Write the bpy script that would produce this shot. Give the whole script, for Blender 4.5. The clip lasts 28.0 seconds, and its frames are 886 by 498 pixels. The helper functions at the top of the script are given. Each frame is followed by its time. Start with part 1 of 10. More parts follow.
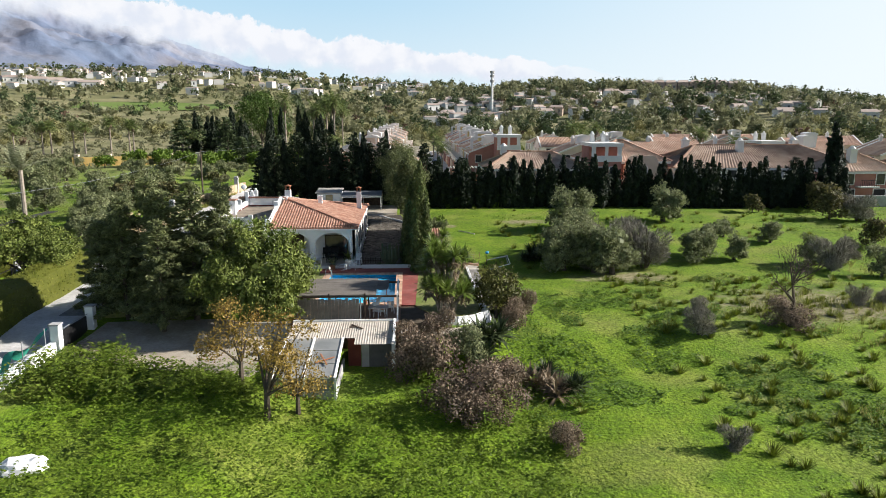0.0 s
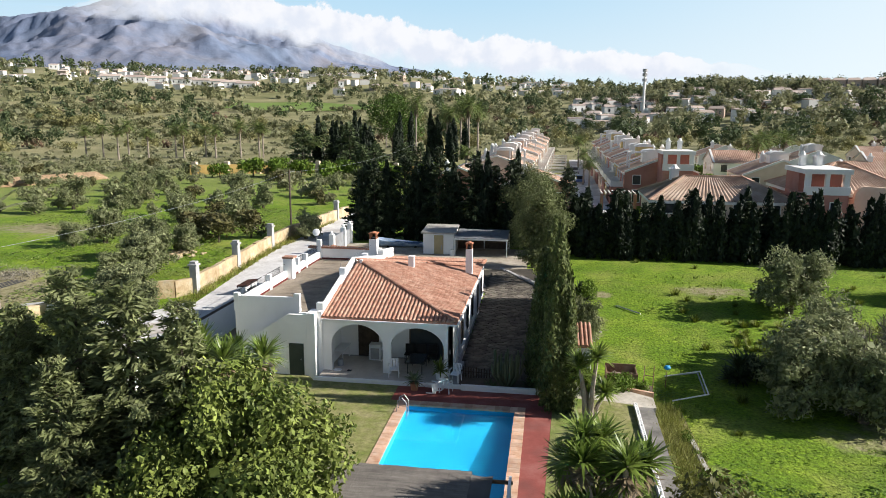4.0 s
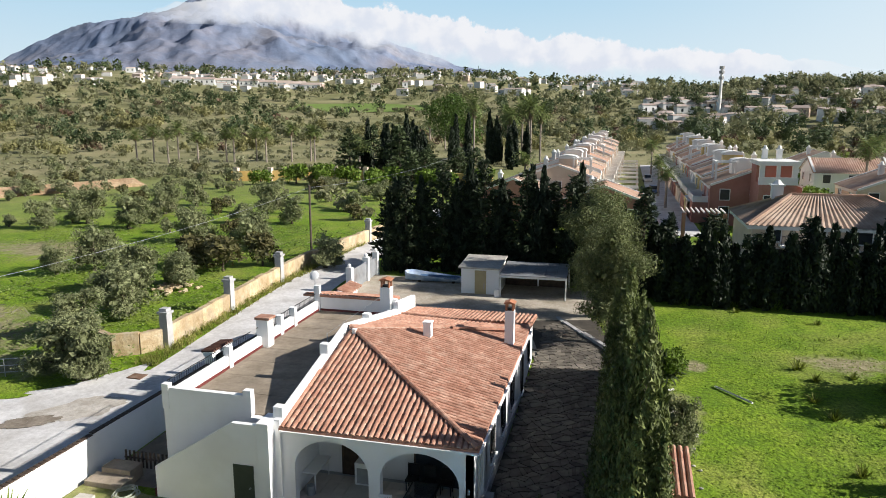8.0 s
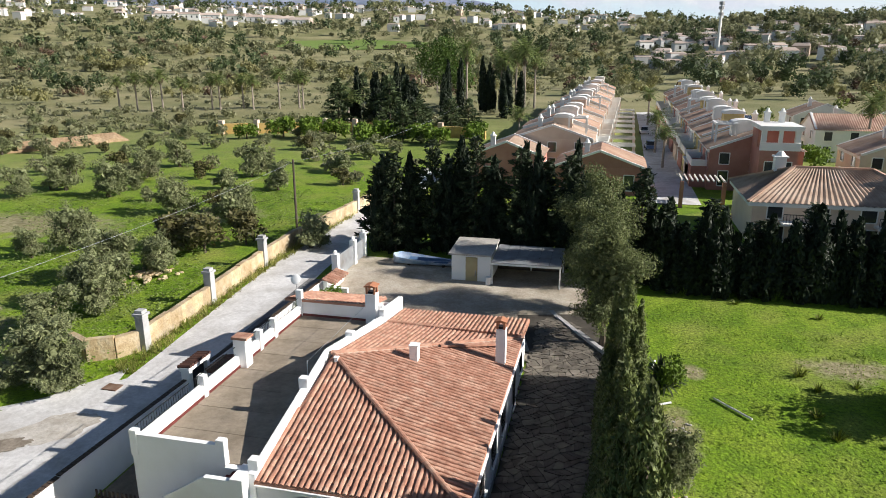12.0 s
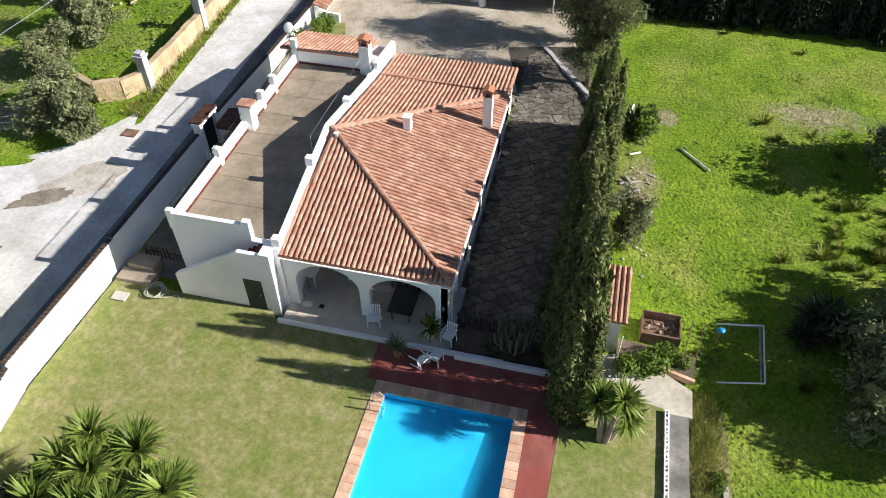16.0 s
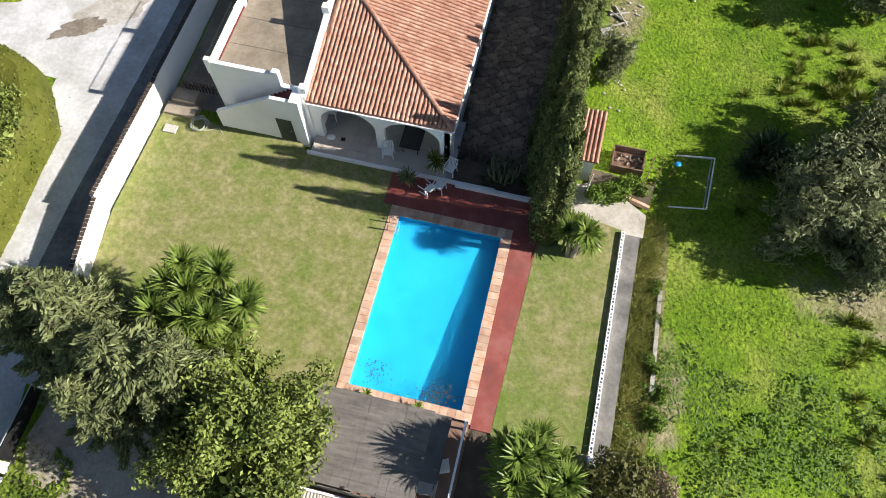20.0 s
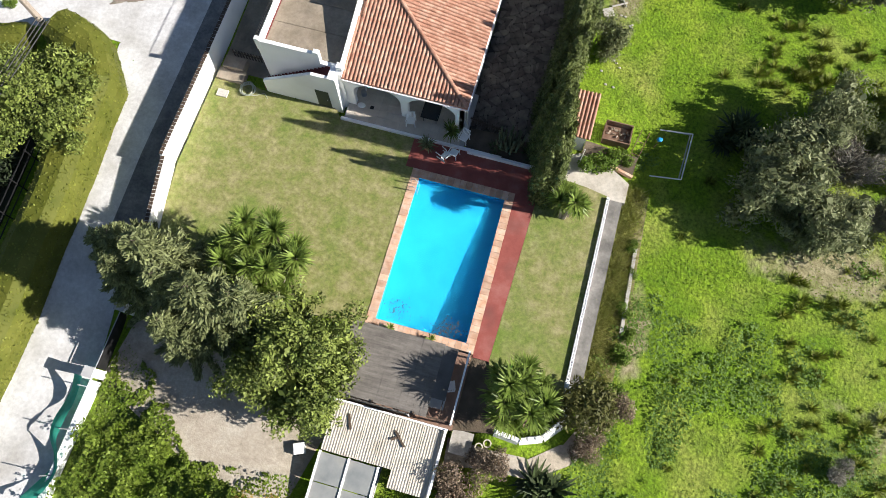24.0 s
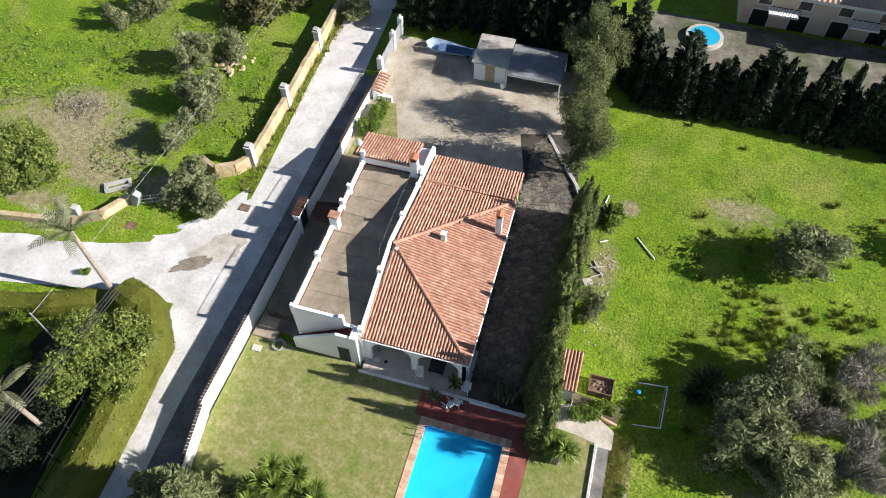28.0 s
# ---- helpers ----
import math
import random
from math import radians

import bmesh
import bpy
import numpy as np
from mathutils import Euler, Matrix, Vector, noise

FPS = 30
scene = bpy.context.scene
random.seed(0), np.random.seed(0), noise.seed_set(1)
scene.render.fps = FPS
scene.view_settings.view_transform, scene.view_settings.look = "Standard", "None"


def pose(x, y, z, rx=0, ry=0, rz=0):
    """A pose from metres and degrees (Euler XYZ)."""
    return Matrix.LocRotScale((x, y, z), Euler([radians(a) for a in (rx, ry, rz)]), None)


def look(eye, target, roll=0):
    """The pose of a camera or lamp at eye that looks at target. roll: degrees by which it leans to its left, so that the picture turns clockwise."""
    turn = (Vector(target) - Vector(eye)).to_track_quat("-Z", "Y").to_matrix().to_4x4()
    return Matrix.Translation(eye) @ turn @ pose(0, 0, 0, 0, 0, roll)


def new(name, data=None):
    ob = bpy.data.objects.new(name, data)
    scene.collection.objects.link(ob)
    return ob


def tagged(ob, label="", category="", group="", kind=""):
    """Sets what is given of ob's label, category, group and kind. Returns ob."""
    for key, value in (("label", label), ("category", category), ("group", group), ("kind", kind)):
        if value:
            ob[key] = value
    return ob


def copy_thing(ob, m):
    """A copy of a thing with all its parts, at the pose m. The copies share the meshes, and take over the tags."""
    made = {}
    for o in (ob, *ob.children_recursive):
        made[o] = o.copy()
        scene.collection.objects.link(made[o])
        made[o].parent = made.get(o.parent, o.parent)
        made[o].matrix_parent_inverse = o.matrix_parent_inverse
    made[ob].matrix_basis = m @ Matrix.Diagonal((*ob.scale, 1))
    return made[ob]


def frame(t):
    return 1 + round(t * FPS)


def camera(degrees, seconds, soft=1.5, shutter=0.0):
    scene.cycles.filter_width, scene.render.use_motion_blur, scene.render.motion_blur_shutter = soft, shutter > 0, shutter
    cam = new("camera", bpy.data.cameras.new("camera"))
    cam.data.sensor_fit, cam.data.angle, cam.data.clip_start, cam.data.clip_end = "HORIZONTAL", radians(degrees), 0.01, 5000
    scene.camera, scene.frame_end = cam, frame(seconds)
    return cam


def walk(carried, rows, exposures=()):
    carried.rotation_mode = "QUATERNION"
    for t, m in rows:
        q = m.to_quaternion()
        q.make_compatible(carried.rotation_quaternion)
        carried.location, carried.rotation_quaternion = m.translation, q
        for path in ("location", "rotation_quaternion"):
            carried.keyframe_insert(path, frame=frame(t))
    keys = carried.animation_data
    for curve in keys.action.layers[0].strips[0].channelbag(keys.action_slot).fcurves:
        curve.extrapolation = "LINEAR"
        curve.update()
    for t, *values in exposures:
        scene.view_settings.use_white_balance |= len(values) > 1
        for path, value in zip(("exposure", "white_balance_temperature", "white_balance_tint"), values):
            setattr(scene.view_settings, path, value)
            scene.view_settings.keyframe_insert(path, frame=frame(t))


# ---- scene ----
cam = camera(64.8, 28.0, soft=0.9)
PATH = [
    (0, (4.652, -59.964, 12.759), (4.745, -58.002, 12.387), 0.0),
    (0.5, (4.545, -57.325, 12.905), (4.762, -55.372, 12.533), -0.1),
    (1, (4.266, -54.662, 13.063), (4.539, -52.716, 12.691), -0.1),
    (1.5, (4.162, -51.895, 13.237), (4.436, -49.949, 12.864), -0.1),
    (2, (4.226, -49.094, 13.468), (4.499, -47.149, 13.093), -0.1),
    (2.5, (4.269, -46.096, 13.721), (4.455, -44.14, 13.345), 0.1),
    (3, (4.454, -42.931, 13.896), (4.574, -40.97, 13.52), 0.2),
    (3.5, (4.641, -39.594, 14.112), (4.601, -37.63, 13.737), 0.2),
    (4, (4.881, -36.104, 14.352), (4.582, -34.163, 13.977), 0.2),
    (4.5, (5.069, -32.951, 14.695), (4.588, -31.046, 14.32), 0.3),
    (6.5, (5.155, -25.768, 15.271), (4.675, -23.864, 14.894), -0.1),
    (7, (4.939, -24.715, 15.119), (4.46, -22.81, 14.742), -0.0),
    (7.5, (4.67, -23.569, 14.915), (4.193, -21.663, 14.54), 0.0),
    (8, (4.391, -22.337, 14.825), (3.913, -20.431, 14.45), -0.0),
    (8.5, (4.104, -21.127, 15.207), (3.627, -19.221, 14.835), -0.0),
    (9, (3.898, -20.278, 15.617), (3.421, -18.371, 15.247), -0.0),
    (9.5, (3.813, -19.964, 15.574), (3.34, -18.056, 15.202), -0.0),
    (10, (3.837, -19.838, 15.507), (3.365, -17.93, 15.135), -0.1),
    (10.5, (3.828, -19.693, 15.787), (3.361, -17.784, 15.416), -0.1),
    (11, (3.845, -19.553, 16.371), (3.38, -17.643, 16.001), -0.1),
    (11.5, (3.922, -19.438, 17.183), (3.459, -17.53, 16.803), -0.1),
    (12, (3.951, -19.347, 17.973), (3.501, -17.477, 17.423), -0.1),
    (12.5, (4.02, -19.242, 18.825), (3.588, -17.439, 18.076), -0.1),
    (13, (4.061, -19.21, 19.694), (3.652, -17.493, 18.754), -0.0),
    (13.5, (4.081, -19.057, 20.558), (3.698, -17.449, 19.432), -0.0),
    (15.5, (4.103, -18.929, 23.756), (3.745, -17.4, 22.518), 0.1),
    (16, (4.153, -18.986, 24.594), (3.829, -17.603, 23.186), 0.1),
    (16.5, (4.155, -18.881, 25.467), (3.837, -17.527, 24.03), 0.2),
    (17, (4.16, -18.925, 26.372), (3.846, -17.582, 24.922), 0.1),
    (17.5, (4.248, -19.037, 27.313), (3.961, -17.832, 25.743), -0.1),
    (18, (4.164, -18.85, 28.339), (3.892, -17.694, 26.729), 0.1),
    (18.5, (4.13, -18.834, 29.33), (3.86, -17.684, 27.716), 0.0),
    (19, (4.177, -18.947, 30.197), (3.91, -17.819, 28.568), -0.0),
    (19.5, (4.229, -19.11, 31.05), (3.979, -18.063, 29.365), -0.1),
    (20, (4.198, -19.206, 32.032), (4.002, -18.395, 30.214), -0.0),
    (20.5, (4.089, -19.106, 33.016), (3.951, -18.531, 31.105), -0.1),
    (21, (4.0, -18.98, 33.969), (3.866, -18.417, 32.055), -0.1),
    (21.5, (3.948, -18.928, 34.941), (3.815, -18.369, 33.025), -0.1),
    (23.5, (3.871, -19.084, 38.495), (3.723, -18.525, 36.581), 0.0),
    (24, (3.904, -19.184, 39.359), (3.749, -18.621, 37.446), 0.1),
    (24.5, (3.908, -19.322, 40.235), (3.749, -18.755, 38.324), 0.0),
    (25, (3.922, -19.403, 41.091), (3.748, -18.783, 39.198), 0.0),
    (25.5, (3.933, -19.503, 41.976), (3.739, -18.818, 40.107), -0.0),
    (26, (3.923, -19.561, 42.717), (3.712, -18.809, 40.876), 0.0),
    (26.5, (3.924, -19.73, 43.443), (3.676, -18.849, 41.665), -0.0),
    (27, (4.005, -20.042, 44.273), (3.733, -19.081, 42.541), -0.0),
    (27.5, (4.067, -20.323, 45.029), (3.791, -19.347, 43.305), -0.0),
    (28, (4.13, -20.561, 45.698), (3.811, -19.441, 44.071), -0.0),
]
walk(cam, [(t, look(eye, target, roll)) for t, eye, target, roll in PATH],
     [(0, 0.78, 6400, 12), (4, 0.80, 6400, 12), (7, 0.72, 6400, 12), (11, 0.62, 6400, 12), (13, 0.82, 6400, 12), (16, 0.92, 6400, 12), (18, 0.91, 6400, 12), (21, 1.06, 6400, 12), (25, 1.04, 6350, 12), (28, 0.98, 6350, 12)])

# ---- sky and sun ----
SUN_AZ, SUN_EL = 86.8, 28.9          # degrees from north (+y) towards east (+x), and above the horizon
world = bpy.data.worlds.new("sky")
scene.world = world
world.use_nodes = True
wn, wl = world.node_tree.nodes, world.node_tree.links
sky = wn.new("ShaderNodeTexSky")
sky.sky_type, sky.sun_disc = "NISHITA", False
sky.sun_elevation, sky.sun_rotation = radians(SUN_EL), radians(SUN_AZ)
sky.air_density, sky.dust_density, sky.ozone_density = 0.85, 0.3, 1.0
wl.new(sky.outputs[0], wn["Background"].inputs[0])
wn["Background"].inputs[1].default_value = 0.05
sun = new("sun", bpy.data.lights.new("sun", "SUN"))
sun.data.energy, sun.data.angle, sun.data.color = 5.0, radians(0.5), (1.0, 0.945, 0.86)
_a, _e = radians(SUN_AZ), radians(SUN_EL)
SUN_WAY = Vector((math.sin(_a) * math.cos(_e), math.cos(_a) * math.cos(_e), math.sin(_e)))
sun.matrix_basis = look(SUN_WAY * 60 + Vector((0, 0, 20)), (0, 0, 20))

# ---- building tools ----
def part(name, bm, material, parent=None, label="", smooth=False):
    """Links a bmesh, built in world places, as one mesh; under a thing its places become the thing's own."""
    if parent is not None:
        root = parent
        off = Vector((0, 0, 0))
        while root is not None:
            off += root.location
            root = root.parent
        bmesh.ops.translate(bm, verts=bm.verts, vec=-off)
    me = bpy.data.meshes.new(name)
    bm.to_mesh(me)
    bm.free()
    return link(name, me, material, parent, label, smooth)


def link(name, me, material, parent=None, label="", smooth=False):
    if smooth:
        me.polygons.foreach_set("use_smooth", [True] * len(me.polygons))
    if material is not None and not me.materials:
        me.materials.append(material)
    ob = new(name, me)
    ob.parent = parent
    return tagged(ob, label)


def thing(name, x, y, z, label, category, group="", kind=""):
    ob = new(name)
    ob.location = (x, y, z)
    return tagged(ob, label, category, group, kind)


def box(bm, x0, y0, z0, x1, y1, z1, bevel=0.0):
    vs = [bm.verts.new((x, y, z)) for z in (z0, z1) for x, y in ((x0, y0), (x1, y0), (x1, y1), (x0, y1))]
    fs = [bm.faces.new([vs[i] for i in f]) for f in ((3, 2, 1, 0), (4, 5, 6, 7), (0, 1, 5, 4), (1, 2, 6, 5), (2, 3, 7, 6), (3, 0, 4, 7))]
    if bevel:
        bmesh.ops.bevel(bm, geom=list({e for f in fs for e in f.edges}), offset=bevel, segments=2, affect="EDGES", profile=0.6)
    return bm


def prism(bm, pts, z0, z1):
    """An upright prism over a plan polygon (anticlockwise); z1 may be a list, one height a corner."""
    tops = z1 if isinstance(z1, (list, tuple)) else [z1] * len(pts)
    lows = z0 if isinstance(z0, (list, tuple)) else [z0] * len(pts)
    a = [bm.verts.new((x, y, z)) for (x, y), z in zip(pts, lows)]
    b = [bm.verts.new((x, y, z)) for (x, y), z in zip(pts, tops)]
    bm.faces.new(a[::-1])
    bm.faces.new(b)
    n = len(pts)
    for i in range(n):
        bm.faces.new((a[i], a[(i + 1) % n], b[(i + 1) % n], b[i]))
    return bm


def beam(bm, p, q, w, h=None):
    """A square bar from p to q."""
    p, q = Vector(p), Vector(q)
    h = h or w
    d = (q - p).normalized()
    s = d.cross(Vector((0, 0, 1)))
    s = s.normalized() if s.length > 1e-4 else Vector((1, 0, 0))
    u = s.cross(d).normalized()
    vs = [bm.verts.new(c + s * a * w / 2 + u * b * h / 2) for c in (p, q) for a, b in ((-1, -1), (1, -1), (1, 1), (-1, 1))]
    for f in ((0, 1, 2, 3), (7, 6, 5, 4), (0, 4, 5, 1), (1, 5, 6, 2), (2, 6, 7, 3), (3, 7, 4, 0)):
        bm.faces.new([vs[i] for i in f])
    return bm


def rod(bm, p, q, r0, r1=None, n=8):
    p, q = Vector(p), Vector(q)
    r1 = r0 if r1 is None else r1
    d = (q - p).normalized()
    s = d.orthogonal().normalized()
    u = d.cross(s)
    a, b = ([bm.verts.new(c + (s * math.cos(k * math.tau / n) + u * math.sin(k * math.tau / n)) * r) for k in range(n)] for c, r in ((p, r0), (q, r1)))
    for k in range(n):
        bm.faces.new((a[k], a[(k + 1) % n], b[(k + 1) % n], b[k]))
    bm.faces.new(a[::-1])
    bm.faces.new(b)
    return bm


def tube(bm, pts, r, n=5):
    """One tube along a bent line."""
    P = [Vector(p) for p in pts]; rings = []
    for i, p in enumerate(P):
        d = (P[min(i + 1, len(P) - 1)] - P[max(i - 1, 0)]).normalized()
        s = d.cross(Vector((0.3, 0.2, 0.93))).normalized(); u = d.cross(s)
        rings.append([bm.verts.new(p + (s * math.cos(k * math.tau / n) + u * math.sin(k * math.tau / n)) * r) for k in range(n)])
    for a, c in zip(rings, rings[1:]):
        for k in range(n):
            bm.faces.new((a[k], a[(k + 1) % n], c[(k + 1) % n], c[k]))
    bm.faces.new(rings[0][::-1]); bm.faces.new(rings[-1])
    return bm


def wall_line(bm, pts, thick, z0, z1):
    """A wall along a plan line."""
    for (x0, y0), (x1, y1) in zip(pts, pts[1:]):
        d = Vector((x1 - x0, y1 - y0)).normalized()
        s = Vector((-d.y, d.x)) * thick / 2
        e = d * thick * 0.5
        prism(bm, [(x0 - s.x - e.x * 0, y0 - s.y), (x1 - s.x, y1 - s.y), (x1 + s.x, y1 + s.y), (x0 + s.x, y0 + s.y)][::1], z0, z1)
    return bm


def B():
    return bmesh.new()


# ---- materials ----
def mat(name, colours, scale=1.0, rough=0.85, bump=0.0, bscale=None, metal=0.0, vary=0.0, stain=None, spec=0.3, island=0.0, detail=6.0, stretch=(1, 1, 1), bdist=0.02, fine=None):
    """colours: two or three base colours laid out by a noise at scale (per metre), softened by a finer one; stain: (colour, scale, amount);
    fine: (scale, amount) of a small mottling; vary: how far each object's brightness strays; island: the same for each loose piece of a mesh."""
    m = bpy.data.materials.new(name)
    m.use_nodes = True
    n, l = m.node_tree.nodes, m.node_tree.links
    b = n["Principled BSDF"]
    geo = n.new("ShaderNodeNewGeometry")
    mp = n.new("ShaderNodeMapping")
    mp.inputs["Scale"].default_value = stretch
    l.new(geo.outputs["Position"], mp.inputs[0])
    no = n.new("ShaderNodeTexNoise")
    no.inputs["Scale"].default_value, no.inputs["Detail"].default_value, no.inputs["Roughness"].default_value = scale, detail, 0.62
    l.new(mp.outputs[0], no.inputs["Vector"])
    ramp = n.new("ShaderNodeValToRGB")
    el = ramp.color_ramp.elements
    k = len(colours)
    while len(el) < k:
        el.new(0.5)
    for i, c in enumerate(colours):
        el[i].position = 0.5 if k == 1 else 0.32 + 0.36 * i / (k - 1)
        el[i].color = (*c, 1)
    l.new(no.outputs[0], ramp.inputs[0])
    col = ramp.outputs[0]
    if stain:
        sc, ss, sa = stain
        n2 = n.new("ShaderNodeTexNoise")
        n2.inputs["Scale"].default_value, n2.inputs["Detail"].default_value = ss, 5
        l.new(geo.outputs["Position"], n2.inputs["Vector"])
        r2 = n.new("ShaderNodeMapRange")
        r2.inputs[1].default_value, r2.inputs[2].default_value, r2.inputs[4].default_value = 0.5, 0.72, sa
        l.new(n2.outputs[0], r2.inputs[0])
        mx = n.new("ShaderNodeMixRGB")
        mx.inputs[2].default_value = (*sc, 1)
        l.new(r2.outputs[0], mx.inputs[0])
        l.new(col, mx.inputs[1])
        col = mx.outputs[0]
    if fine:
        n4 = n.new("ShaderNodeTexNoise")
        n4.inputs["Scale"].default_value, n4.inputs["Detail"].default_value, n4.inputs["Roughness"].default_value = fine[0], 8, 0.75
        l.new(geo.outputs["Position"], n4.inputs["Vector"])
        r4 = n.new("ShaderNodeMapRange")
        r4.inputs[1].default_value, r4.inputs[2].default_value, r4.inputs[3].default_value, r4.inputs[4].default_value = 0.3, 0.7, 1 - fine[1], 1 + fine[1]
        l.new(n4.outputs[0], r4.inputs[0])
        h4 = n.new("ShaderNodeHueSaturation")
        l.new(r4.outputs[0], h4.inputs["Value"])
        l.new(col, h4.inputs["Color"])
        col = h4.outputs[0]
    for amount, node, out in ((vary, "ShaderNodeObjectInfo", "Random"), (island, "ShaderNodeNewGeometry", "Random Per Island")):
        if amount:
            oi = n.new(node)
            mr = n.new("ShaderNodeMapRange")
            mr.inputs[3].default_value, mr.inputs[4].default_value = 1 - amount, 1 + amount
            l.new(oi.outputs[out], mr.inputs[0])
            hs = n.new("ShaderNodeHueSaturation")
            l.new(mr.outputs[0], hs.inputs["Value"])
            l.new(col, hs.inputs["Color"])
            col = hs.outputs[0]
    l.new(col, b.inputs["Base Color"])
    b.inputs["Roughness"].default_value, b.inputs["Metallic"].default_value, b.inputs["Specular IOR Level"].default_value = rough, metal, spec
    if bump:
        n3 = n.new("ShaderNodeTexNoise")
        n3.inputs["Scale"].default_value, n3.inputs["Detail"].default_value = bscale or scale * 6, 6
        l.new(mp.outputs[0], n3.inputs["Vector"])
        bp = n.new("ShaderNodeBump")
        bp.inputs["Strength"].default_value, bp.inputs["Distance"].default_value = bump, bdist
        l.new(n3.outputs[0], bp.inputs["Height"])
        l.new(bp.outputs[0], b.inputs["Normal"])
    return m


def leaf_mat(name, dark, light, spread=0.35, through_light=0.25, rough=0.6, dry=None):
    """Leaves: each clump its own shade, a little light coming through."""
    m = mat(name, (dark, light), scale=0.7, rough=rough, island=spread, spec=0.25)
    n, l = m.node_tree.nodes, m.node_tree.links
    b, out = n["Principled BSDF"], n["Material Output"]
    tr = n.new("ShaderNodeBsdfTranslucent")
    src = b.inputs["Base Color"].links[0].from_socket
    l.new(src, tr.inputs[0])
    mx = n.new("ShaderNodeMixShader")
    mx.inputs[0].default_value = through_light
    l.new(b.outputs[0], mx.inputs[1])
    l.new(tr.outputs[0], mx.inputs[2])
    l.new(mx.outputs[0], out.inputs[0])
    return m


WHITE = mat("white render", ((0.84, 0.84, 0.83), (0.89, 0.89, 0.88)), 0.8, 0.9, 0.25, 14, stain=((0.68, 0.66, 0.61), 0.55, 0.3), bdist=0.01)
TILE = mat("terracotta tile", ((0.315, 0.150, 0.098), (0.415, 0.225, 0.155), (0.51, 0.33, 0.24)), 2.2, 0.85, 0.3, 30, stain=((0.24, 0.14, 0.10), 0.5, 0.3), vary=0.12, fine=(7, 0.2), bdist=0.008)
GRASS = mat("meadow grass", ((0.088, 0.166, 0.006), (0.130, 0.216, 0.008), (0.184, 0.262, 0.018)), 0.45, 0.95, 1.0, 6, stain=((0.25, 0.235, 0.07), 0.22, 0.5), bdist=0.09, fine=(5.0, 0.7))
def far_scrub(m, near_, far_, a, c):
    """Lets the land turn from meadow into dry, haze-paled olive scrub between two distances from the house."""
    n, l = m.node_tree.nodes, m.node_tree.links
    b = n["Principled BSDF"]
    src = b.inputs["Base Color"].links[0].from_socket
    geo = n.new("ShaderNodeNewGeometry")
    ln = n.new("ShaderNodeVectorMath"); ln.operation = "LENGTH"
    l.new(geo.outputs["Position"], ln.inputs[0])
    mr = n.new("ShaderNodeMapRange"); mr.inputs[1].default_value, mr.inputs[2].default_value = near_, far_
    l.new(ln.outputs["Value"], mr.inputs[0])
    no = n.new("ShaderNodeTexNoise"); no.inputs["Scale"].default_value, no.inputs["Detail"].default_value = 0.03, 9
    l.new(geo.outputs["Position"], no.inputs["Vector"])
    rp = n.new("ShaderNodeValToRGB")
    rp.color_ramp.elements[0].position, rp.color_ramp.elements[0].color = 0.35, (*a, 1)
    rp.color_ramp.elements[1].position, rp.color_ramp.elements[1].color = 0.65, (*c, 1)
    l.new(no.outputs[0], rp.inputs[0])
    mx = n.new("ShaderNodeMixRGB")
    l.new(mr.outputs[0], mx.inputs[0]); l.new(src, mx.inputs[1]); l.new(rp.outputs[0], mx.inputs[2]); l.new(mx.outputs[0], b.inputs["Base Color"])


# dry scrub colours raised, so that the far land looks hazed
far_scrub(GRASS, 72.0, 180.0, (0.15, 0.155, 0.062), (0.27, 0.245, 0.125))
def bare_spots(m, spots, a, c):
    """Worn spots of dry earth in the grass, each (x, y, reach along x, reach along y), with ragged edges."""
    n, l = m.node_tree.nodes, m.node_tree.links
    b = n["Principled BSDF"]
    col = b.inputs["Base Color"].links[0].from_socket
    geo = n.new("ShaderNodeNewGeometry")
    no = n.new("ShaderNodeTexNoise"); no.inputs["Scale"].default_value, no.inputs["Detail"].default_value = 0.9, 8
    l.new(geo.outputs["Position"], no.inputs["Vector"])
    n2 = n.new("ShaderNodeTexNoise"); n2.inputs["Scale"].default_value, n2.inputs["Detail"].default_value = 2.5, 8
    l.new(geo.outputs["Position"], n2.inputs["Vector"])
    rp = n.new("ShaderNodeValToRGB")
    rp.color_ramp.elements[0].position, rp.color_ramp.elements[0].color = 0.35, (*a, 1)
    rp.color_ramp.elements[1].position, rp.color_ramp.elements[1].color = 0.65, (*c, 1)
    l.new(n2.outputs[0], rp.inputs[0])
    for x, y, rx, ry in spots:
        mp = n.new("ShaderNodeMapping"); mp.vector_type = "POINT"
        mp.inputs["Location"].default_value, mp.inputs["Scale"].default_value = (-x / rx, -y / ry, 0), (1 / rx, 1 / ry, 0)
        l.new(geo.outputs["Position"], mp.inputs[0])
        ln = n.new("ShaderNodeVectorMath"); ln.operation = "LENGTH"
        l.new(mp.outputs[0], ln.inputs[0])
        ad = n.new("ShaderNodeMath"); ad.operation = "MULTIPLY_ADD"
        l.new(no.outputs[0], ad.inputs[0]); ad.inputs[1].default_value = 1.7
        l.new(ln.outputs["Value"], ad.inputs[2])
        mr = n.new("ShaderNodeMapRange"); mr.inputs[1].default_value, mr.inputs[2].default_value, mr.inputs[3].default_value, mr.inputs[4].default_value = 1.35, 1.95, 0.9, 0.0
        l.new(ad.outputs[0], mr.inputs[0])
        mx = n.new("ShaderNodeMixRGB")
        l.new(mr.outputs[0], mx.inputs[0]); l.new(col, mx.inputs[1]); l.new(rp.outputs[0], mx.inputs[2])
        col = mx.outputs[0]
    l.new(col, b.inputs["Base Color"])


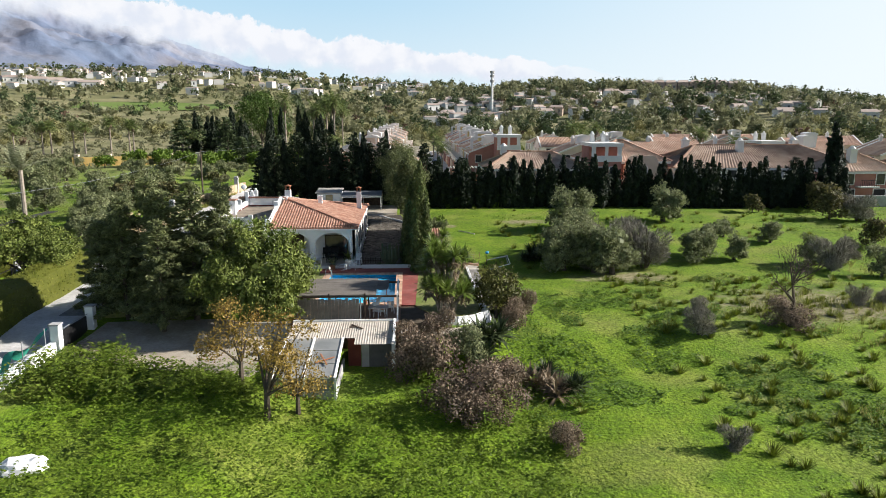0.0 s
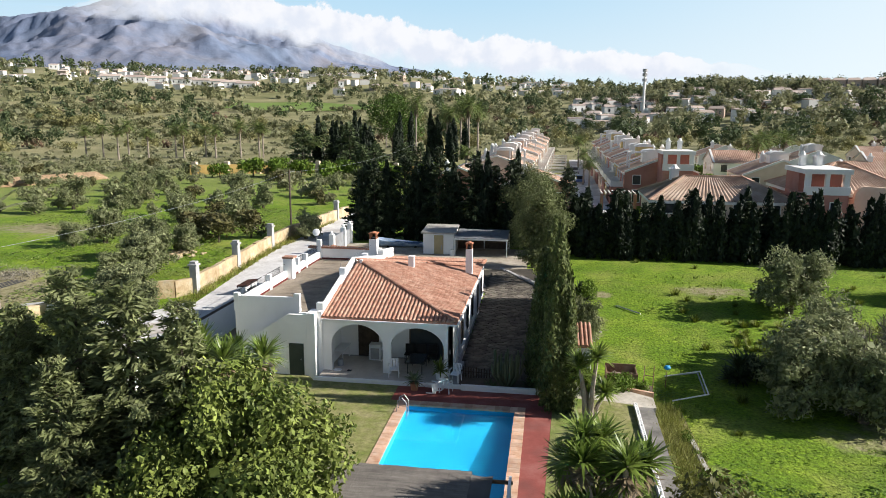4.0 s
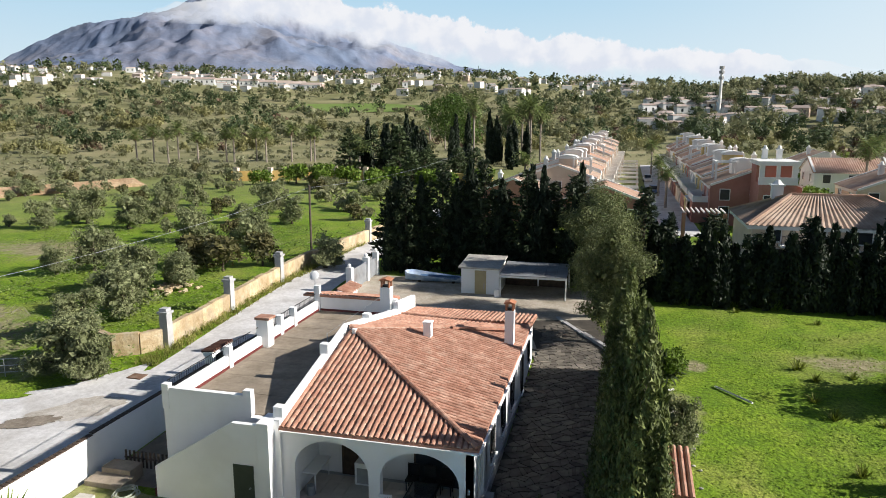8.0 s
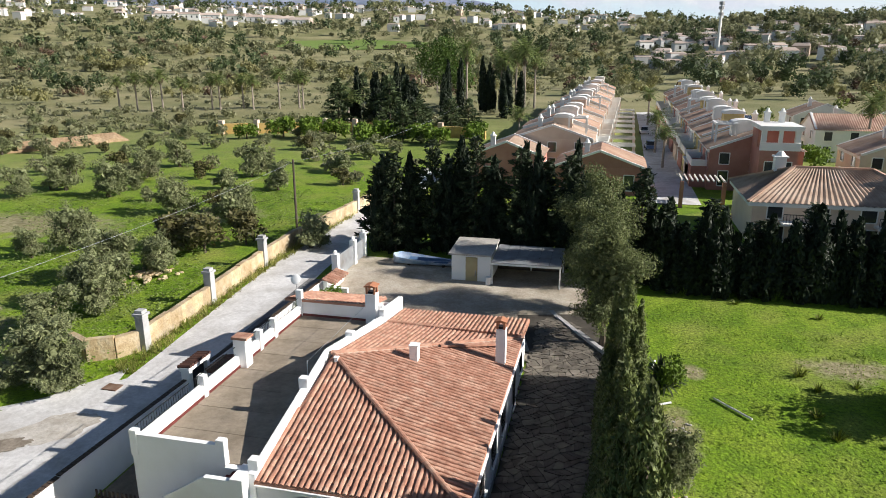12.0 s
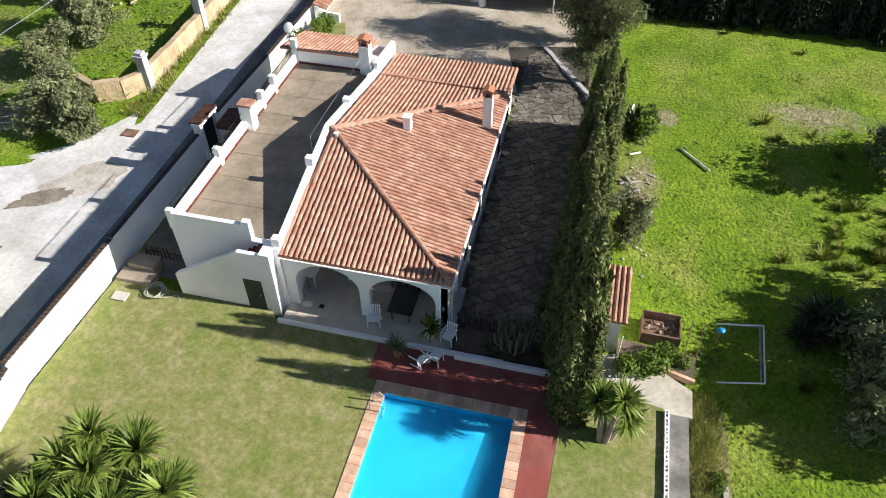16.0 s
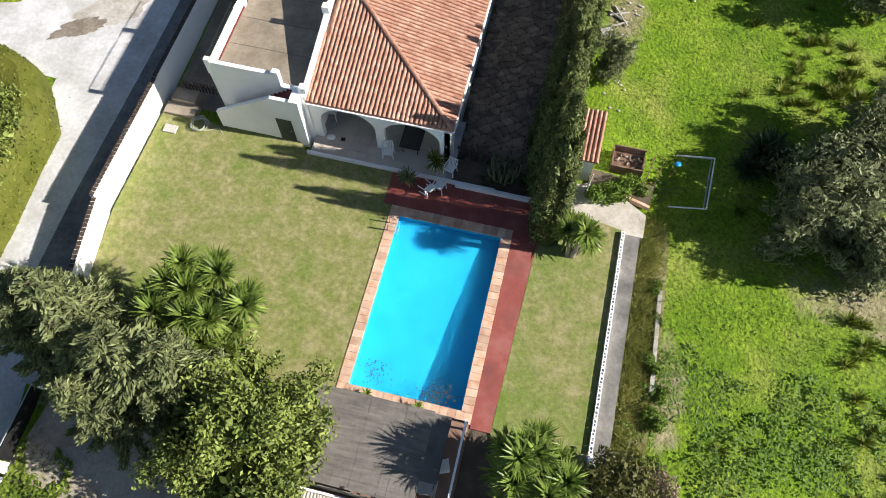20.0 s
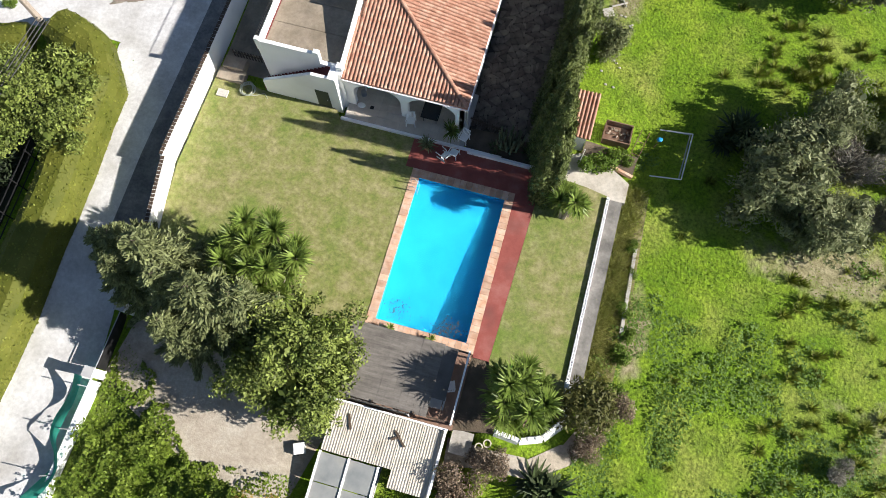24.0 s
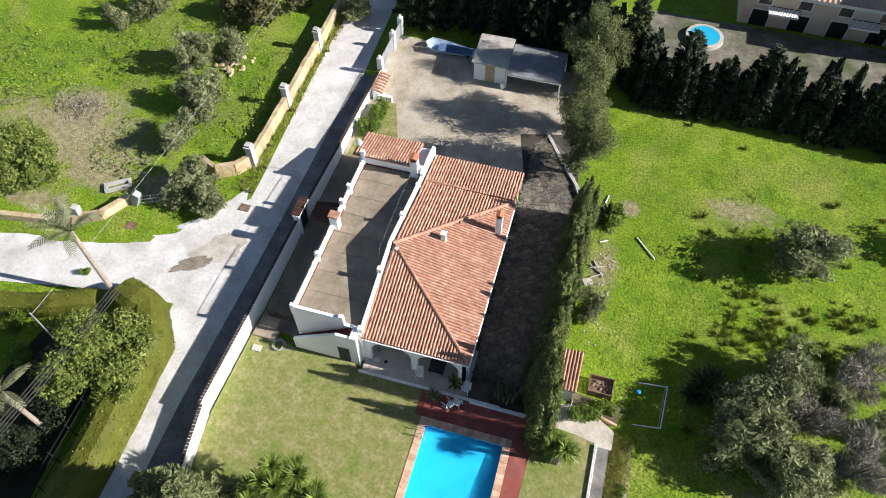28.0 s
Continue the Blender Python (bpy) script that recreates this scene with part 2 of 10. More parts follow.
bare_spots(GRASS, [(17.9, 20.8, 2.8, 1.6), (9.0, 18.8, 1.2, 0.9), (7.8, 12.4, 1.3, 3.2), (23.0, -2.4, 4.5, 2.2), (12.6, -9.5, 1.0, 2.6), (-40.5, 14.0, 9.5, 4.2), (-41.6, 17.2, 4.0, 2.6), (-36.0, 10.6, 4.5, 2.0), (-29.6, 10.6, 3.0, 2.0), (-39.8, 6.6, 3.0, 1.2), (-52.0, 38.0, 10.0, 5.0), (-36.0, 46.0, 5.0, 4.0), (34.0, -12.0, 8.0, 5.0)], (0.19, 0.165, 0.085), (0.33, 0.285, 0.18))
LAWN = mat("mown lawn", ((0.150, 0.185, 0.040), (0.215, 0.215, 0.078), (0.285, 0.262, 0.128)), 1.3, 0.95, 0.35, 13, stain=((0.105, 0.180, 0.018), 0.22, 0.85), bdist=0.04, fine=(4.0, 0.38))
ROADM = mat("worn concrete road", ((0.46, 0.45, 0.44), (0.56, 0.555, 0.545), (0.63, 0.625, 0.615)), 0.5, 0.9, 0.3, 12, stain=((0.33, 0.31, 0.28), 0.35, 0.7), fine=(4, 0.15))
DIRT = mat("pale dirt", ((0.30, 0.26, 0.20), (0.40, 0.35, 0.28), (0.46, 0.42, 0.35)), 0.6, 0.95, 0.6, 10, stain=((0.20, 0.18, 0.12), 0.4, 0.6), bdist=0.04, fine=(5, 0.25))
CYP = leaf_mat("cypress foliage", (0.044, 0.064, 0.016), (0.150, 0.178, 0.052), 0.45, 0.14)

DARK = mat("dark opening", ((0.012, 0.012, 0.014), (0.02, 0.02, 0.022)), 3, 0.5)
REDPAVE = mat("red painted paving", ((0.21, 0.055, 0.045), (0.27, 0.075, 0.06), (0.32, 0.12, 0.10)), 0.7, 0.85, 0.3, 12, stain=((0.16, 0.07, 0.06), 0.5, 0.6))
COPE = mat("terracotta coping", ((0.50, 0.28, 0.17), (0.58, 0.38, 0.26), (0.62, 0.47, 0.36)), 2.2, 0.8, 0.3, 20, vary=0.18, stain=((0.36, 0.24, 0.18), 1.2, 0.5))
POOLT = mat("blue pool mosaic", ((0.015, 0.34, 0.56), (0.025, 0.39, 0.60)), 0.8, 0.4, 0.0, stain=((0.012, 0.30, 0.54), 0.6, 0.5))
CONC = mat("stained concrete", ((0.195, 0.158, 0.115), (0.255, 0.213, 0.158), (0.31, 0.262, 0.203)), 0.6, 0.95, 0.4, 9, stain=((0.17, 0.14, 0.11), 0.45, 0.7), fine=(3, 0.2))
PATHM = mat("grey concrete", ((0.34, 0.32, 0.29), (0.42, 0.40, 0.36), (0.50, 0.47, 0.42)), 0.9, 0.95, 0.4, 12, stain=((0.22, 0.20, 0.17), 0.6, 0.6), fine=(5, 0.2))
STONE = mat("ochre stone", ((0.36, 0.26, 0.14), (0.46, 0.36, 0.22), (0.52, 0.44, 0.31)), 1.6, 0.95, 0.8, 7, vary=0.2, stain=((0.25, 0.22, 0.17), 0.7, 0.6), bdist=0.06)
FLAG = mat("crazy paving stone", ((0.085, 0.076, 0.062), (0.135, 0.12, 0.098), (0.185, 0.165, 0.135)), 1.3, 0.92, 0.5, 10, vary=0.3, bdist=0.02)
JOINT = mat("dark joint earth", ((0.045, 0.040, 0.032), (0.078, 0.069, 0.056)), 2, 0.95)
FLOORT = mat("cream floor tile", ((0.50, 0.44, 0.37), (0.58, 0.52, 0.45)), 2.5, 0.45, vary=0.06, stain=((0.50, 0.43, 0.36), 0.8, 0.5), spec=0.5)
TILEDARK = mat("weathered tile bed", ((0.36, 0.175, 0.115), (0.46, 0.245, 0.17)), 1.2, 0.9, fine=(6, 0.25))
REDTRIM = mat("dark red paint", ((0.10, 0.022, 0.02), (0.15, 0.035, 0.03)), 2, 0.7)
BLACKM = mat("black iron", ((0.015, 0.015, 0.016), (0.03, 0.03, 0.03)), 4, 0.5, metal=0.4)
DARKWOOD = mat("weathered dark timber", ((0.05, 0.035, 0.025), (0.10, 0.07, 0.05)), 3, 0.8, 0.4, 20, stretch=(1, 6, 1))
PLASTIC = mat("white plastic", ((0.78, 0.78, 0.77), (0.84, 0.84, 0.83)), 2, 0.45)
GREYMETAL = mat("grey sheet metal", ((0.30, 0.32, 0.34), (0.42, 0.44, 0.46)), 1.2, 0.5, metal=0.5, stain=((0.20, 0.16, 0.13), 0.8, 0.5))
REED = mat("grey reed matting", ((0.12, 0.108, 0.095), (0.165, 0.15, 0.132), (0.21, 0.19, 0.168)), 0.8, 0.95, 0.4, 10, stretch=(1.0, 9, 1), stain=((0.085, 0.075, 0.066), 0.5, 0.6), fine=(5, 0.15))
CORR = mat("corrugated cement sheet", ((0.40, 0.36, 0.30), (0.50, 0.46, 0.39), (0.56, 0.52, 0.45)), 0.9, 0.9, 0.2, 12, stain=((0.28, 0.24, 0.19), 0.7, 0.6))
GREENDOOR = mat("dark green paint", ((0.03, 0.045, 0.035), (0.045, 0.06, 0.05)), 2, 0.5)
GREY = mat("grey render", ((0.36, 0.36, 0.36), (0.46, 0.46, 0.45)), 1.0, 0.9, 0.3, 10, stain=((0.24, 0.23, 0.21), 0.7, 0.6))
GLASS = mat("dark glass", ((0.03, 0.035, 0.04), (0.045, 0.05, 0.055)), 2, 0.08, spec=0.8)
GREENNET = mat("green shade netting", ((0.03, 0.30, 0.20), (0.06, 0.42, 0.30)), 1.5, 0.8)
SOIL = mat("garden soil", ((0.075, 0.06, 0.04), (0.13, 0.10, 0.07)), 1.2, 0.95, 0.8, 9, bdist=0.05)
TERRA = mat("terracotta pot", ((0.36, 0.15, 0.08), (0.44, 0.20, 0.11)), 3, 0.85)
YELLOWW = mat("ochre wall paint", ((0.52, 0.34, 0.11), (0.60, 0.42, 0.16)), 0.6, 0.9)
OLDTILE = mat("blackened old tile", ((0.075, 0.038, 0.028), (0.13, 0.06, 0.042)), 2, 0.9, vary=0.2)
# ---- ground ----
def sm(a, b, v):
    t = np.clip((v - a) / (b - a), 0, 1)
    return t * t * (3 - 2 * t)


def ground_z(x, y):
    x, y = np.asarray(x, float), np.asarray(y, float)
    z = -0.30 + 1.35 * sm(0, 34, y)
    east = sm(7.5, 11.5, x)
    z = z - east * 0.45 * (1 - sm(-2, 14, y))
    bank = sm(4.2, 5.8, x)
    south = sm(-13.5, -18.5, y) * (1 - bank) + sm(-17.5, -23.5, y) * bank
    z = z + south * (-0.55 - 1.0 * sm(-5, 1, x) * (1 - 0.5 * sm(9, 16, x)))
    z = z - 0.9 * sm(-24, -34, y) - 0.5 * sm(-34, -60, y)
    d = np.hypot(x, y + 10)
    ang = np.degrees(np.arctan2(x, y + 10))
    right = sm(2, 14, ang) * (1 - sm(70, 120, ang)) * (1 - 0.72 * sm(24, 42, ang))
    left = sm(0, -14, ang) * (1 - sm(-90, -130, ang))
    bump = np.sin(x * 0.011 + 1.3) * np.cos(y * 0.009) * 4 * sm(220, 600, d)
    z = z + right * (37 * sm(330, 760, d) - 20 * sm(800, 1100, d)) + left * (90 * sm(250, 1500, d)) + 66 * sm(300, 1400, d) * (1 - sm(2, 14, ang)) * (1 - left) + bump
    # the pool's pit, under the terrace slabs
    pit = (x > -3.6) & (x < 5.6) & (y > -14.6) & (y < -1.2)
    return np.where(pit, -3.3, z)


def sheet(name, xs, ys, zs, material, label, category, kind="structure"):
    """A grid mesh from arrays of one shape."""
    r, c = xs.shape
    idx = np.arange(r * c).reshape(r, c)
    f = np.stack([idx[:-1, :-1], idx[:-1, 1:], idx[1:, 1:], idx[1:, :-1]], -1).reshape(-1, 4)
    me = bpy.data.meshes.new(name)
    me.from_pydata(np.stack([xs, ys, zs], -1).reshape(-1, 3).tolist(), [], f.tolist())
    ob = link(name, me, material, None, label, True)
    return tagged(ob, label, category, kind=kind)


rad = np.r_[0, np.arange(0.5, 60, 0.6), np.geomspace(60, 4700, 130)]
th = np.linspace(0, math.tau, 289)
RR, TT = np.meshgrid(rad, th, indexing="ij")
gx, gy = 0 + RR * np.cos(TT), -8 + RR * np.sin(TT)
sheet("ground", gx, gy, ground_z(gx, gy), GRASS, "rough green meadow with weeds, bare patches and slopes", "ground")


def ribbon(name, pts, widths, material, label, category, lift=0.04, step=1.0):
    """A strip of surface along a plan line, laid on the ground."""
    left, right = [], []
    P = [Vector(p) for p in pts]
    for i in range(len(P) - 1):
        n = max(1, int((P[i + 1] - P[i]).length / step))
        d = (P[i + 1] - P[i]).normalized()
        s = Vector((-d.y, d.x))
        for k in range(n + (i == len(P) - 2)):
            t = k / n
            c, w = P[i].lerp(P[i + 1], t), widths[i] * (1 - t) + widths[i + 1] * t
            left.append(c + s * w / 2)
            right.append(c - s * w / 2)
    cols = np.linspace(0, 1, 7)
    xs = np.array([[a.x * (1 - k) + b.x * k for k in cols] for a, b in zip(left, right)])
    ys = np.array([[a.y * (1 - k) + b.y * k for k in cols] for a, b in zip(left, right)])
    return sheet(name, xs, ys, ground_z(xs, ys) + lift, material, label, category)


def patch(name, cx, cy, a, c, turn, material, label, category, lift, seed=1):
    """A ragged-edged patch of surface laid on the ground."""
    k, rings = 72, 6
    q = np.linspace(0, math.tau, k + 1)
    edge_ = np.array([1 + 0.34 * noise.noise(Vector((math.cos(t) * 1.3, math.sin(t) * 1.3, seed))) + 0.20 * noise.noise(Vector((math.cos(t) * 4, math.sin(t) * 4, seed + 5))) + 0.12 * noise.noise(Vector((math.cos(t) * 11, math.sin(t) * 11, seed + 9))) for t in q])
    rr = np.linspace(0.02, 1, rings)[:, None] * edge_[None, :]
    u, v = rr * np.cos(q) * a, rr * np.sin(q) * c
    xs, ys = cx + u * math.cos(turn) - v * math.sin(turn), cy + u * math.sin(turn) + v * math.cos(turn)
    return sheet(name, xs, ys, ground_z(xs, ys) + lift, material, label, category)


ribbon("road", [(-18.9, -150), (-18.9, -60), (-18.9, -22), (-19.6, -8), (-19.4, 4), (-19.3, 14), (-20.0, 30), (-20.2, 42), (-20.6, 80)], [5.0, 5.0, 5.0, 4.6, 5.0, 5.2, 4.6, 4.2, 4.0], ROADM, "worn pale concrete lane with patches and cracks", "road")
ribbon("side_road", [(-20.6, 5.3), (-23.6, 4.5), (-28, 3.0), (-42, 0.0), (-80, -6)], [15.0, 8.6, 5.2, 4.4, 4.4], ROADM, "worn pale concrete side lane with a rut", "road", 0.05)
RUT = mat("broken asphalt and mud", ((0.16, 0.13, 0.10), (0.22, 0.19, 0.15), (0.30, 0.26, 0.21)), 1.2, 0.95, 0.6, 9, fine=(5, 0.3))
patch("road_rut", -23.6, 4.2, 1.7, 0.62, 0.55, RUT, "muddy rut in the broken road surface", "road", 0.085, 1)
patch("road_stain", -22.4, 6.0, 2.6, 1.2, 0.75, mat("worn tan road surface", ((0.36, 0.33, 0.28), (0.44, 0.41, 0.36), (0.52, 0.49, 0.45)), 0.9, 0.95, 0.4, 10, stain=((0.26, 0.23, 0.19), 0.7, 0.7), fine=(5, 0.25)), "worn tan patch where the lanes meet", "road", 0.07, 3)
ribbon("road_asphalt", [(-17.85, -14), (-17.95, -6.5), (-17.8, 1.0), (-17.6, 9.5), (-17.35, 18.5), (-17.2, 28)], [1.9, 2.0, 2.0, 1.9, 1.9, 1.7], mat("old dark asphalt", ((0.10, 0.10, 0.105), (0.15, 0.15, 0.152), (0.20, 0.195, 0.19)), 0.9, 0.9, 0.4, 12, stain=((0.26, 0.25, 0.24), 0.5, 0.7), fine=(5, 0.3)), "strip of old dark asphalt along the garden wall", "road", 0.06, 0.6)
patch("lane_verge", -32.5, 4.9, 6.0, 1.05, 0.27, GRASS, "strip of green grass between the stone wall and the lane", "grass", 0.075, 11)
patch("road_corner", -22.3, 9.0, 1.6, 2.6, 0.25, ROADM, "worn pale concrete where the lanes join", "road", 0.046, 12)
patch("road_corner", -22.0, -0.6, 1.5, 2.4, -0.2, ROADM, "worn pale concrete where the lanes join", "road", 0.046, 13)
ribbon("forecourt", [(-16.0, 26), (3.0, 26)], [17, 15], DIRT, "stony dirt forecourt in front of the carport", "yard", 0.03)
ribbon("parking_dirt", [(-15.6, -17.6), (-9, -18.9), (-3.0, -20.3)], [5.0, 8.2, 8.0], DIRT, "pale trodden dirt parking area below the trees", "yard", 0.05)

flatg = mat("golf green", ((0.12, 0.185, 0.03), (0.15, 0.22, 0.045)), 0.02, 0.95, fine=(0.2, 0.15))
ribbon("golf_green", [(-300, 590), (-235, 610), (-165, 620)], [70, 150, 60], flatg, "smooth bright golf green on the far slope", "grass", 0.6, 12)

# ---- the villa ----
EAVE = 3.33
A, SE, SW = Vector((-7.35, 6.95, 5.1)), Vector((0.1, -0.12, EAVE)), Vector((-7.55, -0.12, EAVE))
E1, W1, NE, NW = Vector((0.1, 14.5, 3.42)), Vector((-7.35, 14.5, 3.62)), Vector((0.1, 17.75, 3.2)), Vector((-7.35, 17.75, 3.2))


def arch_wall(bm, x0, x1, z0, z1, arches, y0, y1):
    """A wall in the xz plane from y0 to y1 with round-headed openings (left, right, springing, rise) that reach its foot."""
    pts = [(x0, z0)]
    for a, c, s, r in arches:
        pts.append((a, z0))
        for k in range(17):
            q = math.pi - math.pi * k / 16
            pts.append(((a + c) / 2 + math.cos(q) * (c - a) / 2, s + math.sin(q) * r))
        pts.append((c, z0))
    pts += [(x1, z0), (x1, z1), (x0, z1)]
    f = [bm.verts.new((x, y0, z)) for x, z in pts]
    k = [bm.verts.new((x, y1, z)) for x, z in pts]
    bm.faces.new(f)
    bm.faces.new(k[::-1])
    for i in range(len(pts)):
        j = (i + 1) % len(pts)
        bm.faces.new((f[j], f[i], k[i], k[j]))
    return bm


villa = thing("villa", -4, 8, 0, "white-rendered single-storey villa with a terracotta barrel-tile hip roof", "house")
# walls
b = B(); arch_wall(b, -7.5, -0.15, 0.0, EAVE - 0.1, [(-7.0, -4.05, 1.75, 1.2), (-3.6, -0.62, 1.75, 1.15)], 0.0, 0.32); part("front_wall", b, WHITE, villa, "white front wall with two round arches")
b = B(); box(b, -7.5, 2.7, -0.4, -0.15, 2.95, EAVE - 0.08); part("porch_back_wall", b, WHITE, villa)
b = B(); box(b, -7.5, 0.32, -0.4, -7.25, 2.7, EAVE - 0.08); part("porch_side_wall", b, WHITE, villa)
b = B(); box(b, -7.25, 0.32, 3.0, -0.15, 2.7, 3.08); part("porch_ceiling", b, WHITE, villa)
b = B(); box(b, -7.5, 17.4, -0.4, -0.15, 17.65, 3.1); part("north_wall", b, WHITE, villa)
b = B()
prism(b, [(-7.75, -0.1), (-7.5, -0.1), (-7.5, 6.95), (-7.75, 6.95)], -0.4, [3.62, 3.62, 5.3, 5.3])
prism(b, [(-7.75, 6.95), (-7.5, 6.95), (-7.5, 14.5), (-7.75, 14.5)], -0.4, [5.3, 5.3, 3.95, 3.95])
prism(b, [(-7.75, 14.5), (-7.5, 14.5), (-7.5, 18.0), (-7.75, 18.0)], -0.4, [4.35, 4.35, 3.9, 3.9])
part("west_parapet", b, WHITE, villa, "white stepped parapet wall along the roof edge")
for y in (0.25, 4.6, 9.8, 13.6):
    b = B(); zt = 3.62 + 1.7 * min(y, 14 - y) / 7 if y < 14 else 4.2
    box(b, -7.85, y - 0.18, zt - 0.1, -7.45, y + 0.18, zt + 0.38, 0.03); part("parapet_post", b, WHITE, villa)
# east wall in piers, with openings between them
openings = [(1.0, 2.3, 0.25, 2.5, 0), (3.6, 4.7, 0.9, 2.3, 1), (6.3, 7.4, 0.9, 2.3, 1), (9.0, 10.1, 0.9, 2.3, 1), (12.6, 13.5, 0.25, 2.3, 2), (15.2, 16.2, 1.0, 2.2, 1)]
b = B(); y = 0.0
for a, c, lo, hi, kind in openings:
    box(b, -0.38, y, -0.4, -0.15, a, EAVE - 0.1)
    box(b, -0.38, a, hi, -0.15, c, EAVE - 0.1)
    if lo > 0.3:
        box(b, -0.38, a, -0.4, -0.15, c, lo)
    y = c
box(b, -0.38, y, -0.4, -0.15, 17.4, EAVE - 0.1)
part("east_wall", b, WHITE, villa)
b = B(); box(b, -0.15, 0, -0.4, -0.09, 17.4, 0.28); part("plinth", b, GREY, villa, "grey painted plinth")
for a, c, lo, hi, kind in openings[1:]:
    w = thing("window", -0.3, (a + c) / 2, (lo + hi) / 2, "", "")
    w.parent = villa; w.location = Vector((-0.3, (a + c) / 2, lo)) - villa.location
    b = B(); box(b, -0.33, a, lo, -0.30, c, hi); part("pane", b, GLASS, w)
    b = B()
    for u0, u1, v0, v1 in ((a, c, hi - 0.06, hi), (a, c, lo, lo + 0.06), (a, a + 0.06, lo, hi), (c - 0.06, c, lo, hi), ((a + c) / 2 - 0.03, (a + c) / 2 + 0.03, lo, hi)):
        box(b, -0.30, u0, v0, -0.24, u1, v1)
    part("frame", b, DARKWOOD, w)
    b = B(); box(b, -0.2, a - 0.08, lo - 0.07, -0.02, c + 0.08, lo); part("sill", b, WHITE, w)
    for k in range(6):
        g = B(); yy = a + 0.08 + k * (c - a - 0.16) / 5; rod(g, (-0.1, yy, lo), (-0.1, yy, hi), 0.012, n=5); part("bar", g, BLACKM, w)
# porch floor with its step
b = B(); box(b, -7.5, -1.0, -0.4, 0.2, 2.7, 0.20); part("porch_slab", b, GREY, villa)
b = B(); box(b, -7.7, -1.15, -0.4, 2.6, -1.0, 0.215, 0.01); part("porch_kerb", b, WHITE, villa, "white painted kerb")
# doors and windows on the porch
def porch_door(x0, x1, z1, name, material):
    b = B(); box(b, x0, 2.62, 0.2, x1, 2.69, z1); d = part(name, b, material, villa)
    b = B(); box(b, x0 - 0.07, 2.6, 0.2, x0, 2.68, z1 + 0.07); box(b, x1, 2.6, 0.2, x1 + 0.07, 2.68, z1 + 0.07); box(b, x0, 2.6, z1, x1, 2.68, z1 + 0.07); part("door_frame", b, DARKWOOD, d)
porch_door(-6.1, -5.0, 2.3, "front_door", DARKWOOD)
porch_door(-3.0, -1.1, 2.2, "patio_door", GLASS)
# small square vents on the facade corner
b = B(); box(b, -0.3, -0.02, 1.55, -0.22, 0.0, 1.75); part("wall_plate", b, GREY, villa)
# roof bed under the tiles
for f in ((SE, E1, A), (E1, W1, A), (W1, E1, NE, NW), (SW, SE, A)):
    b = B()
    top = [b.verts.new(p) for p in f]; low = [b.verts.new(Vector(p) - Vector((0, 0, 0.11))) for p in f]
    b.faces.new(top); b.faces.new(low[::-1])
    for i in range(len(f)):
        j = (i + 1) % len(f); b.faces.new((top[j], top[i], low[i], low[j]))
    roof = part("roof_slope", b, TILEDARK, villa, "terracotta barrel-tile roof, tiles sun-bleached and mossy")
b = B(); beam(b, (-7.5, -0.16, EAVE - 0.12), (0.12, -0.16, EAVE - 0.12), 0.09, 0.07); beam(b, (0.14, -0.1, EAVE - 0.12), (0.14, 14.4, EAVE - 0.1), 0.09, 0.07); part("gutter", b, WHITE, villa)
b = B(); rod(b, (0.12, -0.05, EAVE - 0.15), (0.12, -0.05, 0.1), 0.04); part("downpipe", b, GREY, villa)
# chimneys
def chimney(x, y, z0, z1, w, cap, label):
    c = new("chimney"); c.parent = villa; c.location = Vector((x, y, z0)) - villa.location; tagged(c, label)
    b = B(); box(b, x - w / 2, y - w / 2, z0, x + w / 2, y + w / 2, z1 - cap, 0.015); part("shaft", b, WHITE, c)
    if cap > 0.1:
        for sx in (-1, 1):
            for sy in (-1, 1):
                b = B(); box(b, x + sx * w * 0.36 - 0.05, y + sy * w * 0.36 - 0.05, z1 - cap, x + sx * w * 0.36 + 0.05, y + sy * w * 0.36 + 0.05, z1 - 0.09); part("cowl_post", b, TERRA, c)
        b = B(); box(b, x - w * 0.3, y - w * 0.3, z1 - cap, x + w * 0.3, y + w * 0.3, z1 - cap + 0.12); part("flue", b, DARK, c)
        b = B(); e = w / 2 + 0.05
        prism(b, [(x - e, y - e), (x, y - e), (x, y + e), (x - e, y + e)], z1 - 0.09, [z1 - 0.05, z1 + 0.05, z1 + 0.05, z1 - 0.05]); prism(b, [(x, y - e), (x + e, y - e), (x + e, y + e), (x, y + e)], z1 - 0.09, [z1 + 0.05, z1 - 0.05, z1 - 0.05, z1 + 0.05]); part("cowl", b, TERRA, c)
    else:
        b = B(); box(b, x - w / 2 - 0.03, y - w / 2 - 0.03, z1 - cap, x + w / 2 + 0.03, y + w / 2 + 0.03, z1); part("cap", b, WHITE, c)
chimney(-0.55, 11.15, 3.3, 5.75, 0.46, 0.45, "white chimney with an open terracotta cowl")
chimney(-4.15, 8.75, 4.2, 5.15, 0.38, 0.06, "short white roof vent")
chimney(-7.0, 6.45, 4.7, 5.25, 0.16, 0.03, "small white vent pipe")
chimney(-8.35, 15.0, 3.3, 5.6, 0.6, 0.5, "white chimney with a tiled cowl beside the terrace")
# flue pipe on the east plane
b = B(); beam(b, (-3.4, 10.6, 4.35), (-0.7, 12.6, 3.85), 0.22, 0.1); part("roof_step", b, TILE, villa)

